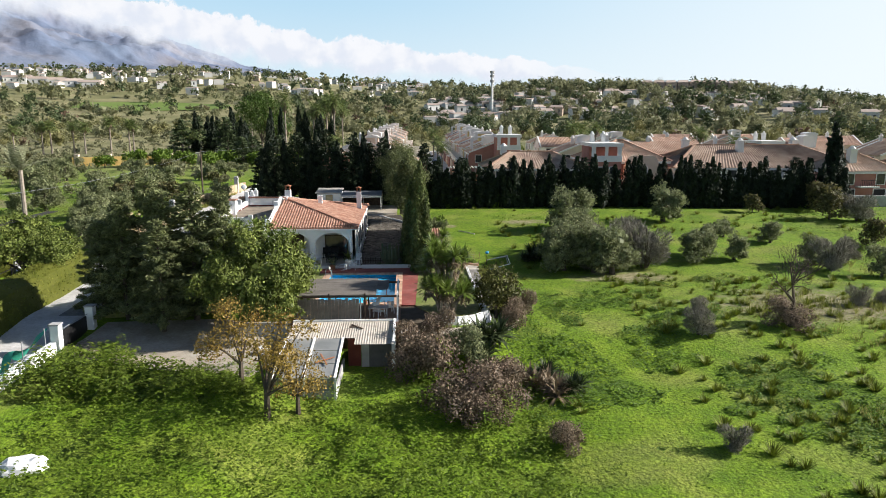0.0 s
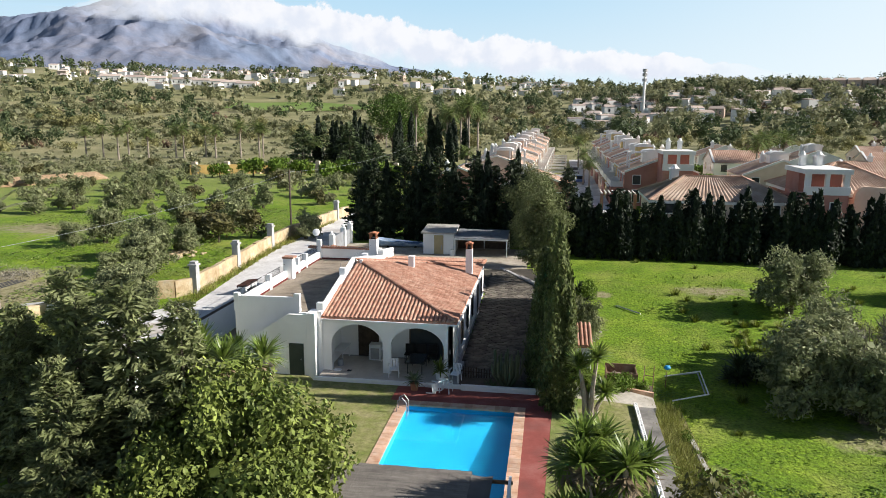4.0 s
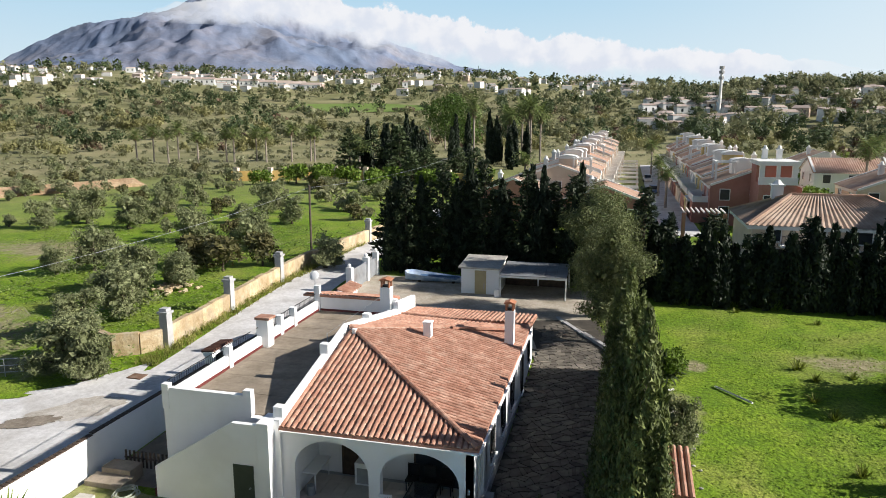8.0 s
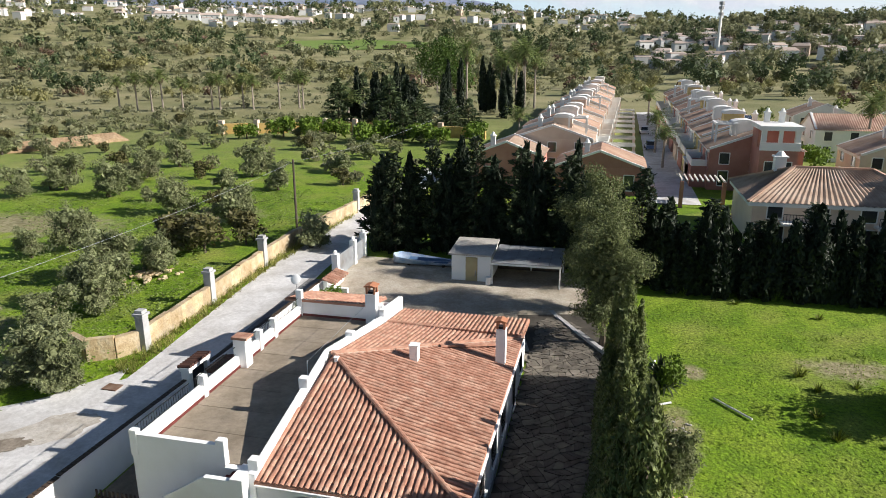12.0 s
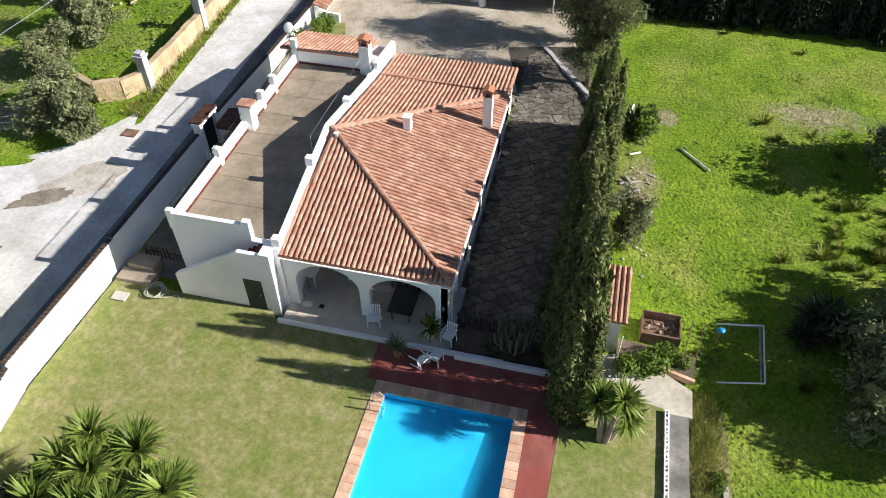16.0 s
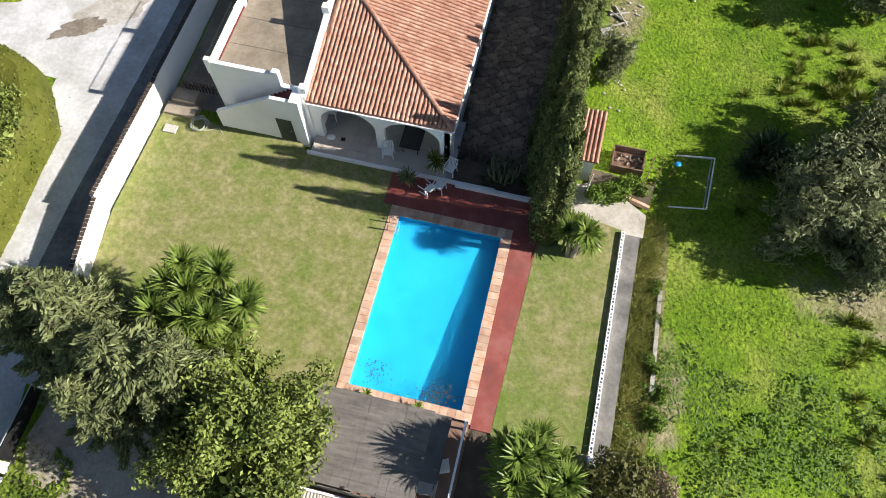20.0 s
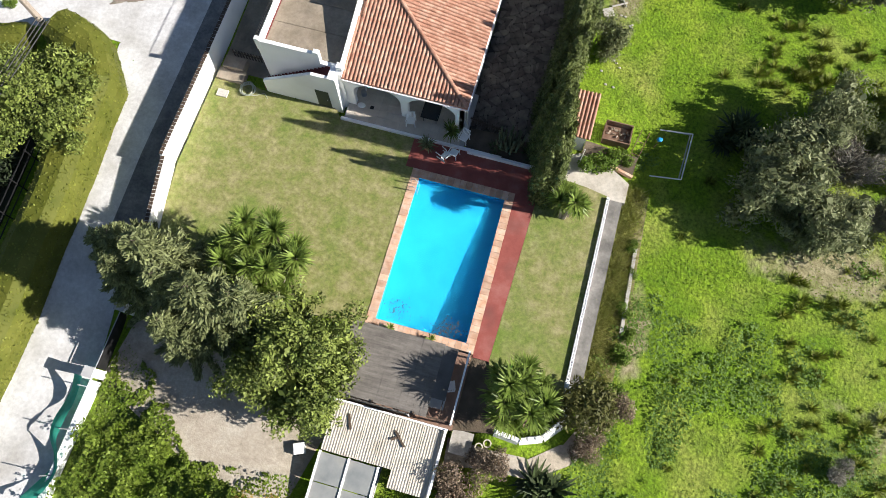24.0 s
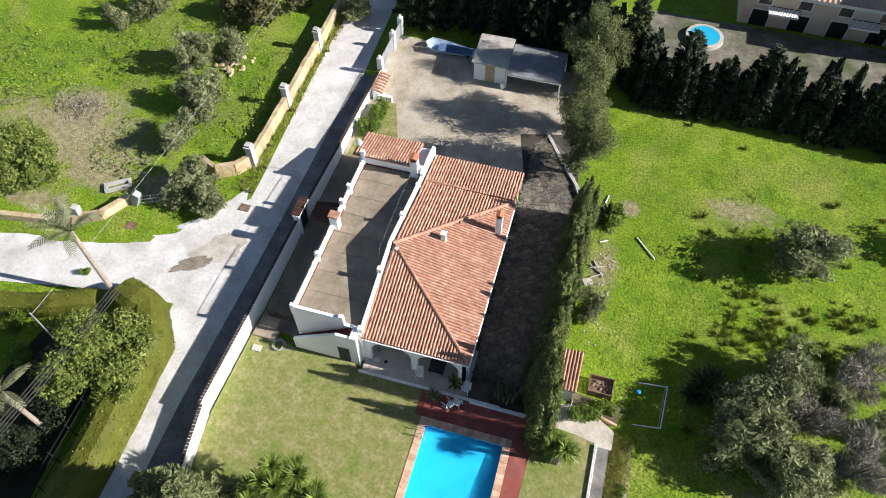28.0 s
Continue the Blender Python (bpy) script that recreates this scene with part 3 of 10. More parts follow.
# roof terrace
terrace = thing("roof_terrace", -10.3, 8, 0, "walled flat roof terrace with a stained concrete floor", "terrace")
TX0, TX1, TY0, TY1, TF = -12.85, -7.77, 0.45, 15.3, 3.38
b = B(); box(b, TX0, TY0, -0.5, TX1, TY1, TF - 0.05); part("lower_storey", b, WHITE, terrace)
for k in range(8):
    b = B(); y0 = TY0 + 0.25 + k * (TY1 - TY0 - 0.3) / 8; box(b, TX0 + 0.22, y0 + 0.012, TF - 0.05, TX1, y0 + (TY1 - TY0 - 0.3) / 8 - 0.012, TF, 0.0); part("floor_bay", b, CONC, terrace)
b = B(); box(b, TX0, TY0, TF - 0.05, TX0 + 0.22, TY1, 3.95); part("west_parapet", b, WHITE, terrace)
b = B(); box(b, TX0 + 0.22, TY0, TF - 0.05, -9.0, TY0 + 0.22, 4.2); part("south_parapet", b, WHITE, terrace)
b = B(); box(b, TX0 + 0.22, TY1 - 0.22, TF - 0.05, TX1, TY1, 4.35); part("north_parapet", b, WHITE, terrace)
b = B(); box(b, TX0 + 0.22, TY0 + 0.22, TF, TX0 + 0.26, TY1 - 0.22, TF + 0.12); box(b, TX0 + 0.26, TY1 - 0.27, TF, TX1, TY1 - 0.22, TF + 0.12); part("skirting", b, REDTRIM, terrace, "dark red skirting")
for y, w, h in ((0.56, 0.26, 4.35), (5.1, 0.3, 4.4), (8.35, 0.6, 4.8), (10.2, 0.3, 4.45), (11.8, 0.3, 4.45), (15.1, 0.3, 4.9)):
    b = B(); box(b, TX0 - 0.05, y - w / 2, 3.3, TX0 + w, y + w / 2, h, 0.02); part("parapet_post", b, WHITE, terrace)
b = B(); box(b, TX0 - 0.1, 8.0, 4.8, TX0 + 0.7, 8.7, 4.92); part("post_cap", b, TILE, terrace)
b = B(); box(b, -9.3, TY0 - 0.02, TF, -8.95, TY0 + 0.26, 4.42, 0.02); part("parapet_post", b, WHITE, terrace)
for y0, y1 in ((0.7, 4.25), (4.55, 7.3), (7.9, 9.45), (9.75, 11.65), (11.95, 14.95)):
    r = new("railing"); r.parent = terrace; r.location = Vector((TX0, y0, 3.9)) - terrace.location
    b = B(); rod(b, (TX0 + 0.05, y0, 4.4), (TX0 + 0.05, y1, 4.4), 0.02, n=5); rod(b, (TX0 + 0.05, y0, 4.02), (TX0 + 0.05, y1, 4.02), 0.015, n=5); part("rail", b, BLACKM, r)
    n = int((y1 - y0) / 0.16)
    for k in range(1, n):
        b = B(); yy = y0 + (y1 - y0) * k / n; rod(b, (TX0 + 0.05, yy, 4.0), (TX0 + 0.05, yy, 4.4), 0.009, n=4); part("baluster", b, BLACKM, r)
# stair up to the terrace, between its front wall and a sloping outer wall
b = B(); prism(b, [(-12.75, -0.5), (-9.3, -0.5), (-9.3, -0.3), (-12.75, -0.3)], -0.3, [1.3, 3.5, 3.5, 1.3]); prism(b, [(-9.3, -0.5), (-8.25, -0.5), (-8.25, -0.3), (-9.3, -0.3)], -0.3, 3.5); part("stair_wall", b, WHITE, terrace, "white outer stair wall, its top sloping")
b = B(); box(b, -8.25, -0.55, -0.3, -7.75, 0.46, 3.62, 0.02); part("stair_pier", b, WHITE, terrace)
for k in range(17):
    b = B(); x0 = -13.0 + k * 0.27; box(b, x0, -0.3, -0.3, x0 + 0.27, 0.45, 0.2 + k * 0.19); part("step", b, REDTRIM, terrace)
b = B(); box(b, -9.3, -0.53, -0.02, -8.45, -0.49, 1.85); d = part("cupboard_door", b, GREENDOOR, terrace, "dark green door under the stair")
b = B(); rod(b, (-8.6, -0.53, 0.95), (-8.6, -0.6, 0.95), 0.03); part("door_handle", b, GREYMETAL, d)
# low tiled annex roof at the north end
b = B(); box(b, -13.3, 15.32, -0.3, -7.77, 18.0, 3.45); part("annex_wall", b, WHITE, terrace)
b = B(); prism(b, [(-13.6, 15.0), (-8.6, 15.0), (-8.6, 18.3), (-13.6, 18.3)], [4.22, 4.22, 3.5, 3.5], [4.36, 4.36, 3.64, 3.64]); annex_roof = part("annex_roof", b, TILEDARK, terrace, "terracotta tiled lean-to roof")
# washing line and a pole on the terrace
pole = thing("line_pole", -8.3, 6.3, TF, "thin steel pole with a line on the roof terrace", "pole")
b = B(); rod(b, (-8.3, 6.3, TF), (-8.3, 6.3, 5.0), 0.02, n=6); part("post", b, GREYMETAL, pole)
b = B(); rod(b, (-8.3, 6.3, 4.95), (-8.3, 13.9, 4.8), 0.008, n=4); part("line", b, GREYMETAL, pole)
dish = thing("satellite_dish", -13.0, 15.6, 3.6, "small grey satellite dish on a mast at the terrace corner", "dish")
b = B(); rod(b, (-13.05, 15.5, 3.6), (-13.05, 15.5, 5.6), 0.025, n=6); part("mast", b, GREYMETAL, dish)
b = B(); bmesh.ops.create_uvsphere(b, u_segments=14, v_segments=8, radius=0.3, matrix=Matrix.Translation((-13.05, 15.4, 5.4)) @ Matrix.Rotation(1.1, 4, "X") @ Matrix.Diagonal((1, 1, 0.25, 1))); part("reflector", b, PLASTIC, dish)

# ---- pool, paving and lawns ----
PX0, PX1, PY0, PY1 = -1.92, 3.50, -12.65, -3.58
pool = thing("swimming_pool", 0.8, -8.1, 0, "rectangular blue-tiled swimming pool with a terracotta coping", "pool")
b = B(); prism(b, [(PX0 - 0.2, PY0 - 0.2), (PX1 + 0.2, PY0 - 0.2), (PX1 + 0.2, PY1 + 0.2), (PX0 - 0.2, PY1 + 0.2)], -3.1, [-1.2, -1.2, -0.45, -0.45]); part("pool_floor", b, POOLT, pool, "sloping blue pool floor")
for x0, y0, x1, y1 in ((PX0 - 0.2, PY0 - 0.2, PX0, PY1 + 0.2), (PX1, PY0 - 0.2, PX1 + 0.2, PY1 + 0.2), (PX0, PY0 - 0.2, PX1, PY0), (PX0, PY1, PX1, PY1 + 0.2)):
    b = B(); box(b, x0, y0, -3.0, x1, y1, -0.045); part("pool_wall", b, POOLT, pool)
WATERM = bpy.data.materials.new("pool water"); WATERM.use_nodes = True
_n, _l = WATERM.node_tree.nodes, WATERM.node_tree.links
_p = _n["Principled BSDF"]
_p.inputs["Base Color"].default_value = (0.55, 0.90, 1.0, 1); _p.inputs["Roughness"].default_value = 0.03; _p.inputs["IOR"].default_value = 1.33; _p.inputs["Transmission Weight"].default_value = 1.0
_w = _n.new("ShaderNodeTexNoise"); _w.inputs["Scale"].default_value = 1.6; _w.inputs["Detail"].default_value = 3
_b = _n.new("ShaderNodeBump"); _b.inputs["Strength"].default_value = 0.06; _b.inputs["Distance"].default_value = 0.05
_l.new(_w.outputs[0], _b.inputs["Height"]); _l.new(_b.outputs[0], _p.inputs["Normal"])
b = B(); v = [b.verts.new((x, y, -0.16)) for x, y in ((PX0, PY0), (PX1, PY0), (PX1, PY1), (PX0, PY1))]; b.faces.new(v)
water = part("pool_water", b, WATERM, pool, "clear blue water"); water.visible_shadow = False
lv = np.random.default_rng(3)
LP = np.concatenate([np.stack([lv.normal(cx_, 0.45, 60), lv.normal(cy_, 0.3, 60), np.full(60, -0.158)], -1) for cx_, cy_ in ((-0.9, -11.7), (2.4, -12.0), (1.9, -12.3))])
LP = LP[(LP[:, 0] > PX0 + 0.05) & (LP[:, 0] < PX1 - 0.05) & (LP[:, 1] > PY0 + 0.05)]
LV, LF = [], []
for k, (x, y, z) in enumerate(LP):
    t_ = lv.uniform(0, math.tau); u, w = (math.cos(t_) * 0.06, math.sin(t_) * 0.06), (-math.sin(t_) * 0.03, math.cos(t_) * 0.03)
    LV += [(x - u[0], y - u[1], z), (x + w[0], y + w[1], z + 0.004), (x + u[0], y + u[1], z), (x - w[0], y - w[1], z + 0.004)]; LF.append((4 * k, 4 * k + 1, 4 * k + 2, 4 * k + 3))
me = bpy.data.meshes.new("fallen_leaves"); me.from_pydata(LV, [], LF)
tagged(link("fallen_leaves", me, mat("wet dead leaves", ((0.05, 0.045, 0.025), (0.10, 0.085, 0.045)), 5, 0.6)), "dark fallen leaves floating at the pool's end", "leaves", kind="stuff")
# coping slabs, one by one
def slab_row(x0, y0, x1, y1, n, name, material, parent, z0=-0.05, z1=0.03, gap=0.012, along="x"):
    for k in range(n):
        a, c = k / n, (k + 1) / n
        b = B()
        if along == "x":
            box(b, x0 + (x1 - x0) * a + gap / 2, y0, z0, x0 + (x1 - x0) * c - gap / 2, y1, z1)
        else:
            box(b, x0, y0 + (y1 - y0) * a + gap / 2, z0, x1, y0 + (y1 - y0) * c - gap / 2, z1)
        part(name, b, material, parent)
CW = 0.5
slab_row(PX0 - CW, PY0, PX0 + 0.03, PY1, 24, "coping_slab", COPE, pool, along="y")
slab_row(PX1 - 0.03, PY0, PX1 + CW, PY1, 24, "coping_slab", COPE, pool, along="y")
slab_row(PX0 - CW, PY1 - 0.03, PX1 + CW, PY1 + CW, 17, "coping_slab", COPE, pool)
slab_row(PX0 - CW, PY0 - CW, PX1 + CW, PY0 + 0.03, 17, "coping_slab", COPE, pool)
ladder = thing("pool_ladder", PX0, -4.3, 0, "bent chrome pool ladder", "ladder")
for dy in (0, 0.45):
    b = B(); yy = -4.55 + dy
    pts = [(PX0 - 0.35, yy, 0.03), (PX0 - 0.3, yy, 0.6), (PX0 - 0.05, yy, 0.75), (PX0 + 0.15, yy, 0.5), (PX0 + 0.15, yy, -1.0)]
    tube(b, pts, 0.022, 6)
    part("rail", b, GREYMETAL, ladder)
for z in (-0.3, -0.6, -0.9):
    b = B(); rod(b, (PX0 + 0.15, -4.55, z), (PX0 + 0.15, -4.1, z), 0.02, n=6); part("rung", b, GREYMETAL, ladder)
# red paving north and east of the pool
b = B(); prism(b, [(-2.9, PY1 + CW), (5.55, PY1 + CW), (5.55, -1.16), (-2.9, -1.16)], -0.4, 0.0); tagged(part("paving_north", b, REDPAVE), "worn red painted paving", "paving", kind="structure")
b = B(); prism(b, [(PX1 + CW, -13.3), (4.95, -13.3), (5.3, PY1 + CW), (PX1 + CW, PY1 + CW)], -0.4, 0.0); tagged(part("paving_east", b, REDPAVE), "worn red painted paving strip", "paving", kind="structure")
b = B(); box(b, 0.5, -1.3, -0.3, 5.2, -1.12, 0.3, 0.02); tagged(part("garden_kerb", b, WHITE), "low white kerb wall of the cactus bed", "kerb", kind="structure")

def flat(name, pts, material, label, category, z=0.0, depth=0.4):
    b = B(); prism(b, pts, z - depth, z)
    return tagged(part(name, b, material), label, category, kind="structure")


flat("lawn_west", [(-15.6, -14.4), (-9, -13.6), (-2.6, -13.2), (PX0 - CW, -13.15), (PX0 - CW, PY1 + CW), (-2.9, PY1 + CW), (-2.9, -1.16), (-7.7, -1.16), (-8.2, -0.5), (-13.2, -0.5), (-16.3, 0.3), (-16.45, -6.6)], LAWN, "mown lawn, yellowing in the sun", "lawn")
flat("lawn_east", [(4.96, -13.3), (6.0, -15.4), (8.0, -16.2), (9.35, -14.9), (9.3, -12.2), (9.35, -1.75), (8.0, -1.5), (5.56, -1.3), (5.56, -3.0), (5.31, -3.1)], LAWN, "mown dry lawn strip", "lawn")
flat("path_landing", [(9.55, -1.92), (10.49, -1.92), (10.5, -0.6), (9.0, 0.3), (7.2, 0.6), (6.2, 0.2), (5.56, -0.4), (5.56, -1.28), (8.0, -1.48)], mat("pale worn concrete", ((0.40, 0.36, 0.30), (0.50, 0.46, 0.39), (0.56, 0.52, 0.45)), 0.9, 0.95, 0.4, 12, stain=((0.30, 0.26, 0.20), 0.6, 0.6), fine=(5, 0.2)), "pale concrete landing of the garden path", "path", -0.035)
# besides its stains, the strip's colour is lowered for the shadow along it
flat("path_east", [(9.55, -13.4), (10.3, -13.4), (10.34, -1.93), (9.55, -1.93)], mat("stained path concrete with shade", ((0.13, 0.123, 0.112), (0.20, 0.19, 0.172), (0.27, 0.255, 0.23)), 0.9, 0.95, 0.4, 12, stain=((0.085, 0.08, 0.07), 0.5, 0.8), fine=(5, 0.2)), "grey stained concrete path, darkened for the shadow on it", "path", -0.04)
# hollow block edging
edge = thing("block_edging", 9.45, -7, 0, "low edging of white hollow concrete blocks beside the path", "edging")
n = 28
for k in range(n):
    y0 = -13.2 + k * 0.405
    b = B()
    for u0, u1, v0, v1 in ((9.36, 9.54, 0.0, 0.06), (9.36, 9.40, 0.06, 0.34), (9.50, 9.54, 0.06, 0.34), (9.36, 9.54, 0.34, 0.39), (9.40, 9.50, 0.17, 0.22)):
        box(b, u0, y0 + v0, -0.15, u1, y0 + v1, 0.17)
    box(b, 9.40, y0 + 0.06, -0.15, 9.50, y0 + 0.34, -0.02)
    bmesh.ops.remove_doubles(b, verts=b.verts, dist=0.002)
    part("block", b, WHITE, edge)
# curved white retaining wall with a block coping
curve = thing("curved_wall", 8.5, -16, -1.5, "curved white retaining wall with block coping", "wall")
pts = [(9.45, -13.2), (9.75, -14.6), (9.6, -15.5), (8.8, -16.5), (7.6, -17.0), (6.2, -16.9)]
b = B()
dense = []
for i in range(len(pts) - 1):
    for k in range(3):
        dense.append(Vector(pts[i]).lerp(Vector(pts[i + 1]), k / 3))
dense.append(Vector(pts[-1]))
for p, q in zip(dense, dense[1:]):
    d = (q - p).normalized(); o = Vector((-d.y, d.x))
    if o.dot(p - Vector((7.6, -14.2))) < 0:
        o = -o
    vs = [b.verts.new((c.x + o.x * w, c.y + o.y * w, z)) for c in (p, q) for w, z in ((-0.14, 0.05), (0.12, 0.05), (0.85, -2.0), (-0.14, -2.0))]
    for f in ((0, 1, 5, 4), (1, 2, 6, 5), (3, 0, 4, 7), (0, 3, 2, 1), (4, 5, 6, 7)):
        b.faces.new([vs[i] for i in f])
bmesh.ops.remove_doubles(b, verts=b.verts, dist=0.002)
bmesh.ops.recalc_face_normals(b, faces=b.faces)
part("wall", b, WHITE, curve, "whitewashed battered wall face")
for p, q in zip(dense, dense[1:]):
    b = B(); d = (q - p); m = (p + q) / 2; beam(b, (p.x + d.x * 0.1, p.y + d.y * 0.1, 0.11), (q.x - d.x * 0.1, q.y - d.y * 0.1, 0.11), 0.2, 0.12); part("coping_block", b, WHITE, curve)

# crazy-paved drive east of the house: bed now, stones at the end of the file
drive_bed = ribbon("drive_bed", [(2.1, -0.5), (2.2, 8), (2.3, 19.5), (1.0, 25)], [4.5, 4.5, 4.6, 5.0], JOINT, "crazy-paved drive with dark earth joints", "drive", 0.05, 0.6)

ribbon("garden_border", [(11.25, -13.8), (11.35, -7), (11.3, -0.8)], [1.5, 1.6, 1.3], mat("dry weedy earth", ((0.12, 0.105, 0.045), (0.19, 0.17, 0.075), (0.26, 0.23, 0.12)), 0.8, 0.95, 0.6, 9, stain=((0.10, 0.14, 0.03), 0.5, 0.8), fine=(5, 0.4), bdist=0.05), "weedy dry earth border between path and meadow", "border", 0.05, 0.5)
ribbon("trodden_path", [(3.9, -18.6), (6.2, -18.4), (8.6, -18.3), (10.6, -16.8), (11.6, -14.6)], [1.6, 1.0, 1.1, 1.2, 0.9], DIRT, "narrow trodden dirt path round the curved wall", "path", 0.05, 0.4)
# ---- boundary walls, gates, outbuildings ----
def wall_thing(name, pts, thick, foot, top, material, label, cap=None, step=None):
    t = thing(name, pts[0][0], pts[0][1], 0, label, "wall")
    for (x0, y0), (x1, y1) in zip(pts, pts[1:]):
        d = Vector((x1 - x0, y1 - y0)); s = Vector((-d.y, d.x)).normalized() * thick / 2
        za, zb = (float(ground_z(x, y)) for x, y in ((x0, y0), (x1, y1)))
        ta, tb = (za + top, zb + top) if step is None else (step, step)
        b = B(); prism(b, [(x0 - s.x, y0 - s.y), (x1 - s.x, y1 - s.y), (x1 + s.x, y1 + s.y), (x0 + s.x, y0 + s.y)], [za - foot, zb - foot, zb - foot, za - foot], [ta, tb, tb, ta]); part("wall_panel", b, material, t)
        if cap:
            n = max(1, int(d.length / 0.24))
            for k in range(n):
                c0, c1 = Vector((x0, y0)) + d * (k / n), Vector((x0, y0)) + d * ((k + 0.82) / n)
                z = ta + (tb - ta) * k / n
                b = B(); beam(b, (c0.x, c0.y, z + 0.03), (c1.x, c1.y, z + 0.03), thick - 0.04, 0.06); part("cap_tile", b, cap, t)
    return t


wall_thing("perimeter_wall", [(-15.75, -12.6), (-16.65, -6.9)], 0.26, 1.2, 1.2, WHITE, "white rendered garden wall with dark tile coping", DARKWOOD, 1.5)
wall_thing("perimeter_wall", [(-16.75, -6.9), (-16.6, 0.6)], 0.26, 1.2, 1.2, WHITE, "white rendered garden wall with dark tile coping", DARKWOOD, 1.65)
wall_thing("perimeter_wall", [(-16.6, 0.6), (-16.5, 9.2)], 0.26, 1.2, 1.2, WHITE, "white rendered garden wall with dark tile coping", DARKWOOD, 1.7)
wall_thing("perimeter_wall", [(-16.45, 11.0), (-16.2, 18.4)], 0.26, 1.2, 1.2, WHITE, "white rendered garden wall with dark tile coping", DARKWOOD, 1.75)
wall_thing("perimeter_wall", [(-16.2, 18.4), (-16.0, 28.2)], 0.26, 1.2, 1.2, WHITE, "white rendered garden wall with dark tile coping", DARKWOOD, 1.75)
# small gate with a tiled hood in the wall
hood = thing("gate_porch", -16.45, 10.1, 0, "white gate porch with a small tiled hood over a dark door", "gate")
for y in (9.2, 10.8):
    b = B(); box(b, -16.7, y - 0.02, -0.3, -16.2, y + 0.22, 2.35); part("pier", b, WHITE, hood)
b = B(); box(b, -16.5, 9.42, -0.2, -16.42, 10.78, 2.1); part("gate_leaf", b, DARK, hood, "dark iron gate")
b = B(); box(b, -16.72, 9.1, 2.2, -16.18, 11.1, 2.4); part("lintel", b, WHITE, hood)
for k in range(9):
    b = B(); y = 9.12 + k * 0.22; rod(b, (-16.85, y + 0.1, 2.42), (-16.1, y + 0.1, 2.52), 0.10, 0.09, 6); part("hood_tile", b, OLDTILE, hood)
lean = thing("lean_to", -14.8, 9.6, 0, "small tiled lean-to roof in the side passage", "roof")
b = B(); prism(b, [(-15.3, 9.3), (-13.0, 9.3), (-13.0, 11.0), (-15.3, 11.0)], 2.2, [2.3, 2.8, 2.8, 2.3]); part("roof_bed", b, OLDTILE, lean)
for k in range(8):
    b = B(); y = 9.35 + k * 0.23; rod(b, (-15.35, y, 2.36), (-12.95, y, 2.86), 0.09, 0.09, 6); part("roof_tile", b, OLDTILE, lean)
ribbon("side_passage", [(-14.6, 0.4), (-14.6, 18.3)], [3.4, 3.4], CONC, "shady bare side passage", "yard", 0.04)
# driveway gate posts and sliding gate by the forecourt
gate = thing("driveway_gate", -15.9, 30, 0.9, "dark grey sliding gate between white posts", "gate")
for y, h in ((28.4, 3.0), (32.2, 3.1), (34.6, 3.1)):
    b = B(); box(b, -16.25, y - 0.2, 0.3, -15.75, y + 0.25, h, 0.02); part("post", b, WHITE, gate)
    b = B(); bmesh.ops.create_uvsphere(b, u_segments=10, v_segments=6, radius=0.16, matrix=Matrix.Translation((-16.0, y, h + 0.14))); part("finial", b, WHITE, gate)
b = B(); box(b, -16.03, 28.7, 0.95, -15.95, 32.0, 2.7); part("gate_panel", b, GREYMETAL, gate)
b = B(); box(b, -16.03, 32.45, 0.95, -15.95, 34.4, 2.6); part("gate_panel", b, GREYMETAL, gate)
# stepped white garden wall with tiles near the forecourt
sw = thing("stepped_wall", -14.2, 25.5, 0.7, "short white stepped wall with tiled top", "wall")
b = B(); box(b, -15.6, 25.0, 0.2, -15.3, 28.2, 1.9); box(b, -15.3, 25.0, 0.2, -13.8, 25.3, 1.5); part("wall", b, WHITE, sw)
for k in range(7):
    b = B(); rod(b, (-15.7, 25.2 + k * 0.4, 2.05), (-14.7, 25.2 + k * 0.4, 1.75), 0.13, 0.12, 6); part("tile", b, TILE, sw)
ribbon("garden_patch", [(-13.4, 18.4), (-14.4, 25)], [4.6, 2.0], LAWN, "small green garden patch", "lawn", 0.07)
# stone boundary wall across the lane with posts
SWP = [(-27.2, 13.6), (-25.6, 12.9), (-24.2, 13.6), (-23.2, 15.0), (-23.0, 22.2), (-23.0, 30.1), (-23.2, 38), (-22.6, 46), (-22.0, 54)]
ow = thing("stone_wall", -23, 22, 0, "ochre rubble stone wall with white gateposts", "wall")
for (x0, y0), (x1, y1) in zip(SWP, SWP[1:]):
    d = Vector((x1 - x0, y1 - y0)); n = max(1, int(d.length / 1.2)); s = Vector((-d.y, d.x)).normalized() * 0.2
    for k in range(n):
        a, c = Vector((x0, y0)) + d * k / n, Vector((x0, y0)) + d * (k + 1) / n
        za, zc = float(ground_z(a.x, a.y)), float(ground_z(c.x, c.y)); h = 1.35 + 0.12 * noise.noise(Vector((a.x, a.y, 1)) * 0.7)
        b = B(); prism(b, [(a.x - s.x, a.y - s.y), (c.x - s.x, c.y - s.y), (c.x + s.x, c.y + s.y), (a.x + s.x, a.y + s.y)], [za - 0.4] * 4, [za + h, zc + h, zc + h, za + h]); part("wall_section", b, STONE, ow)
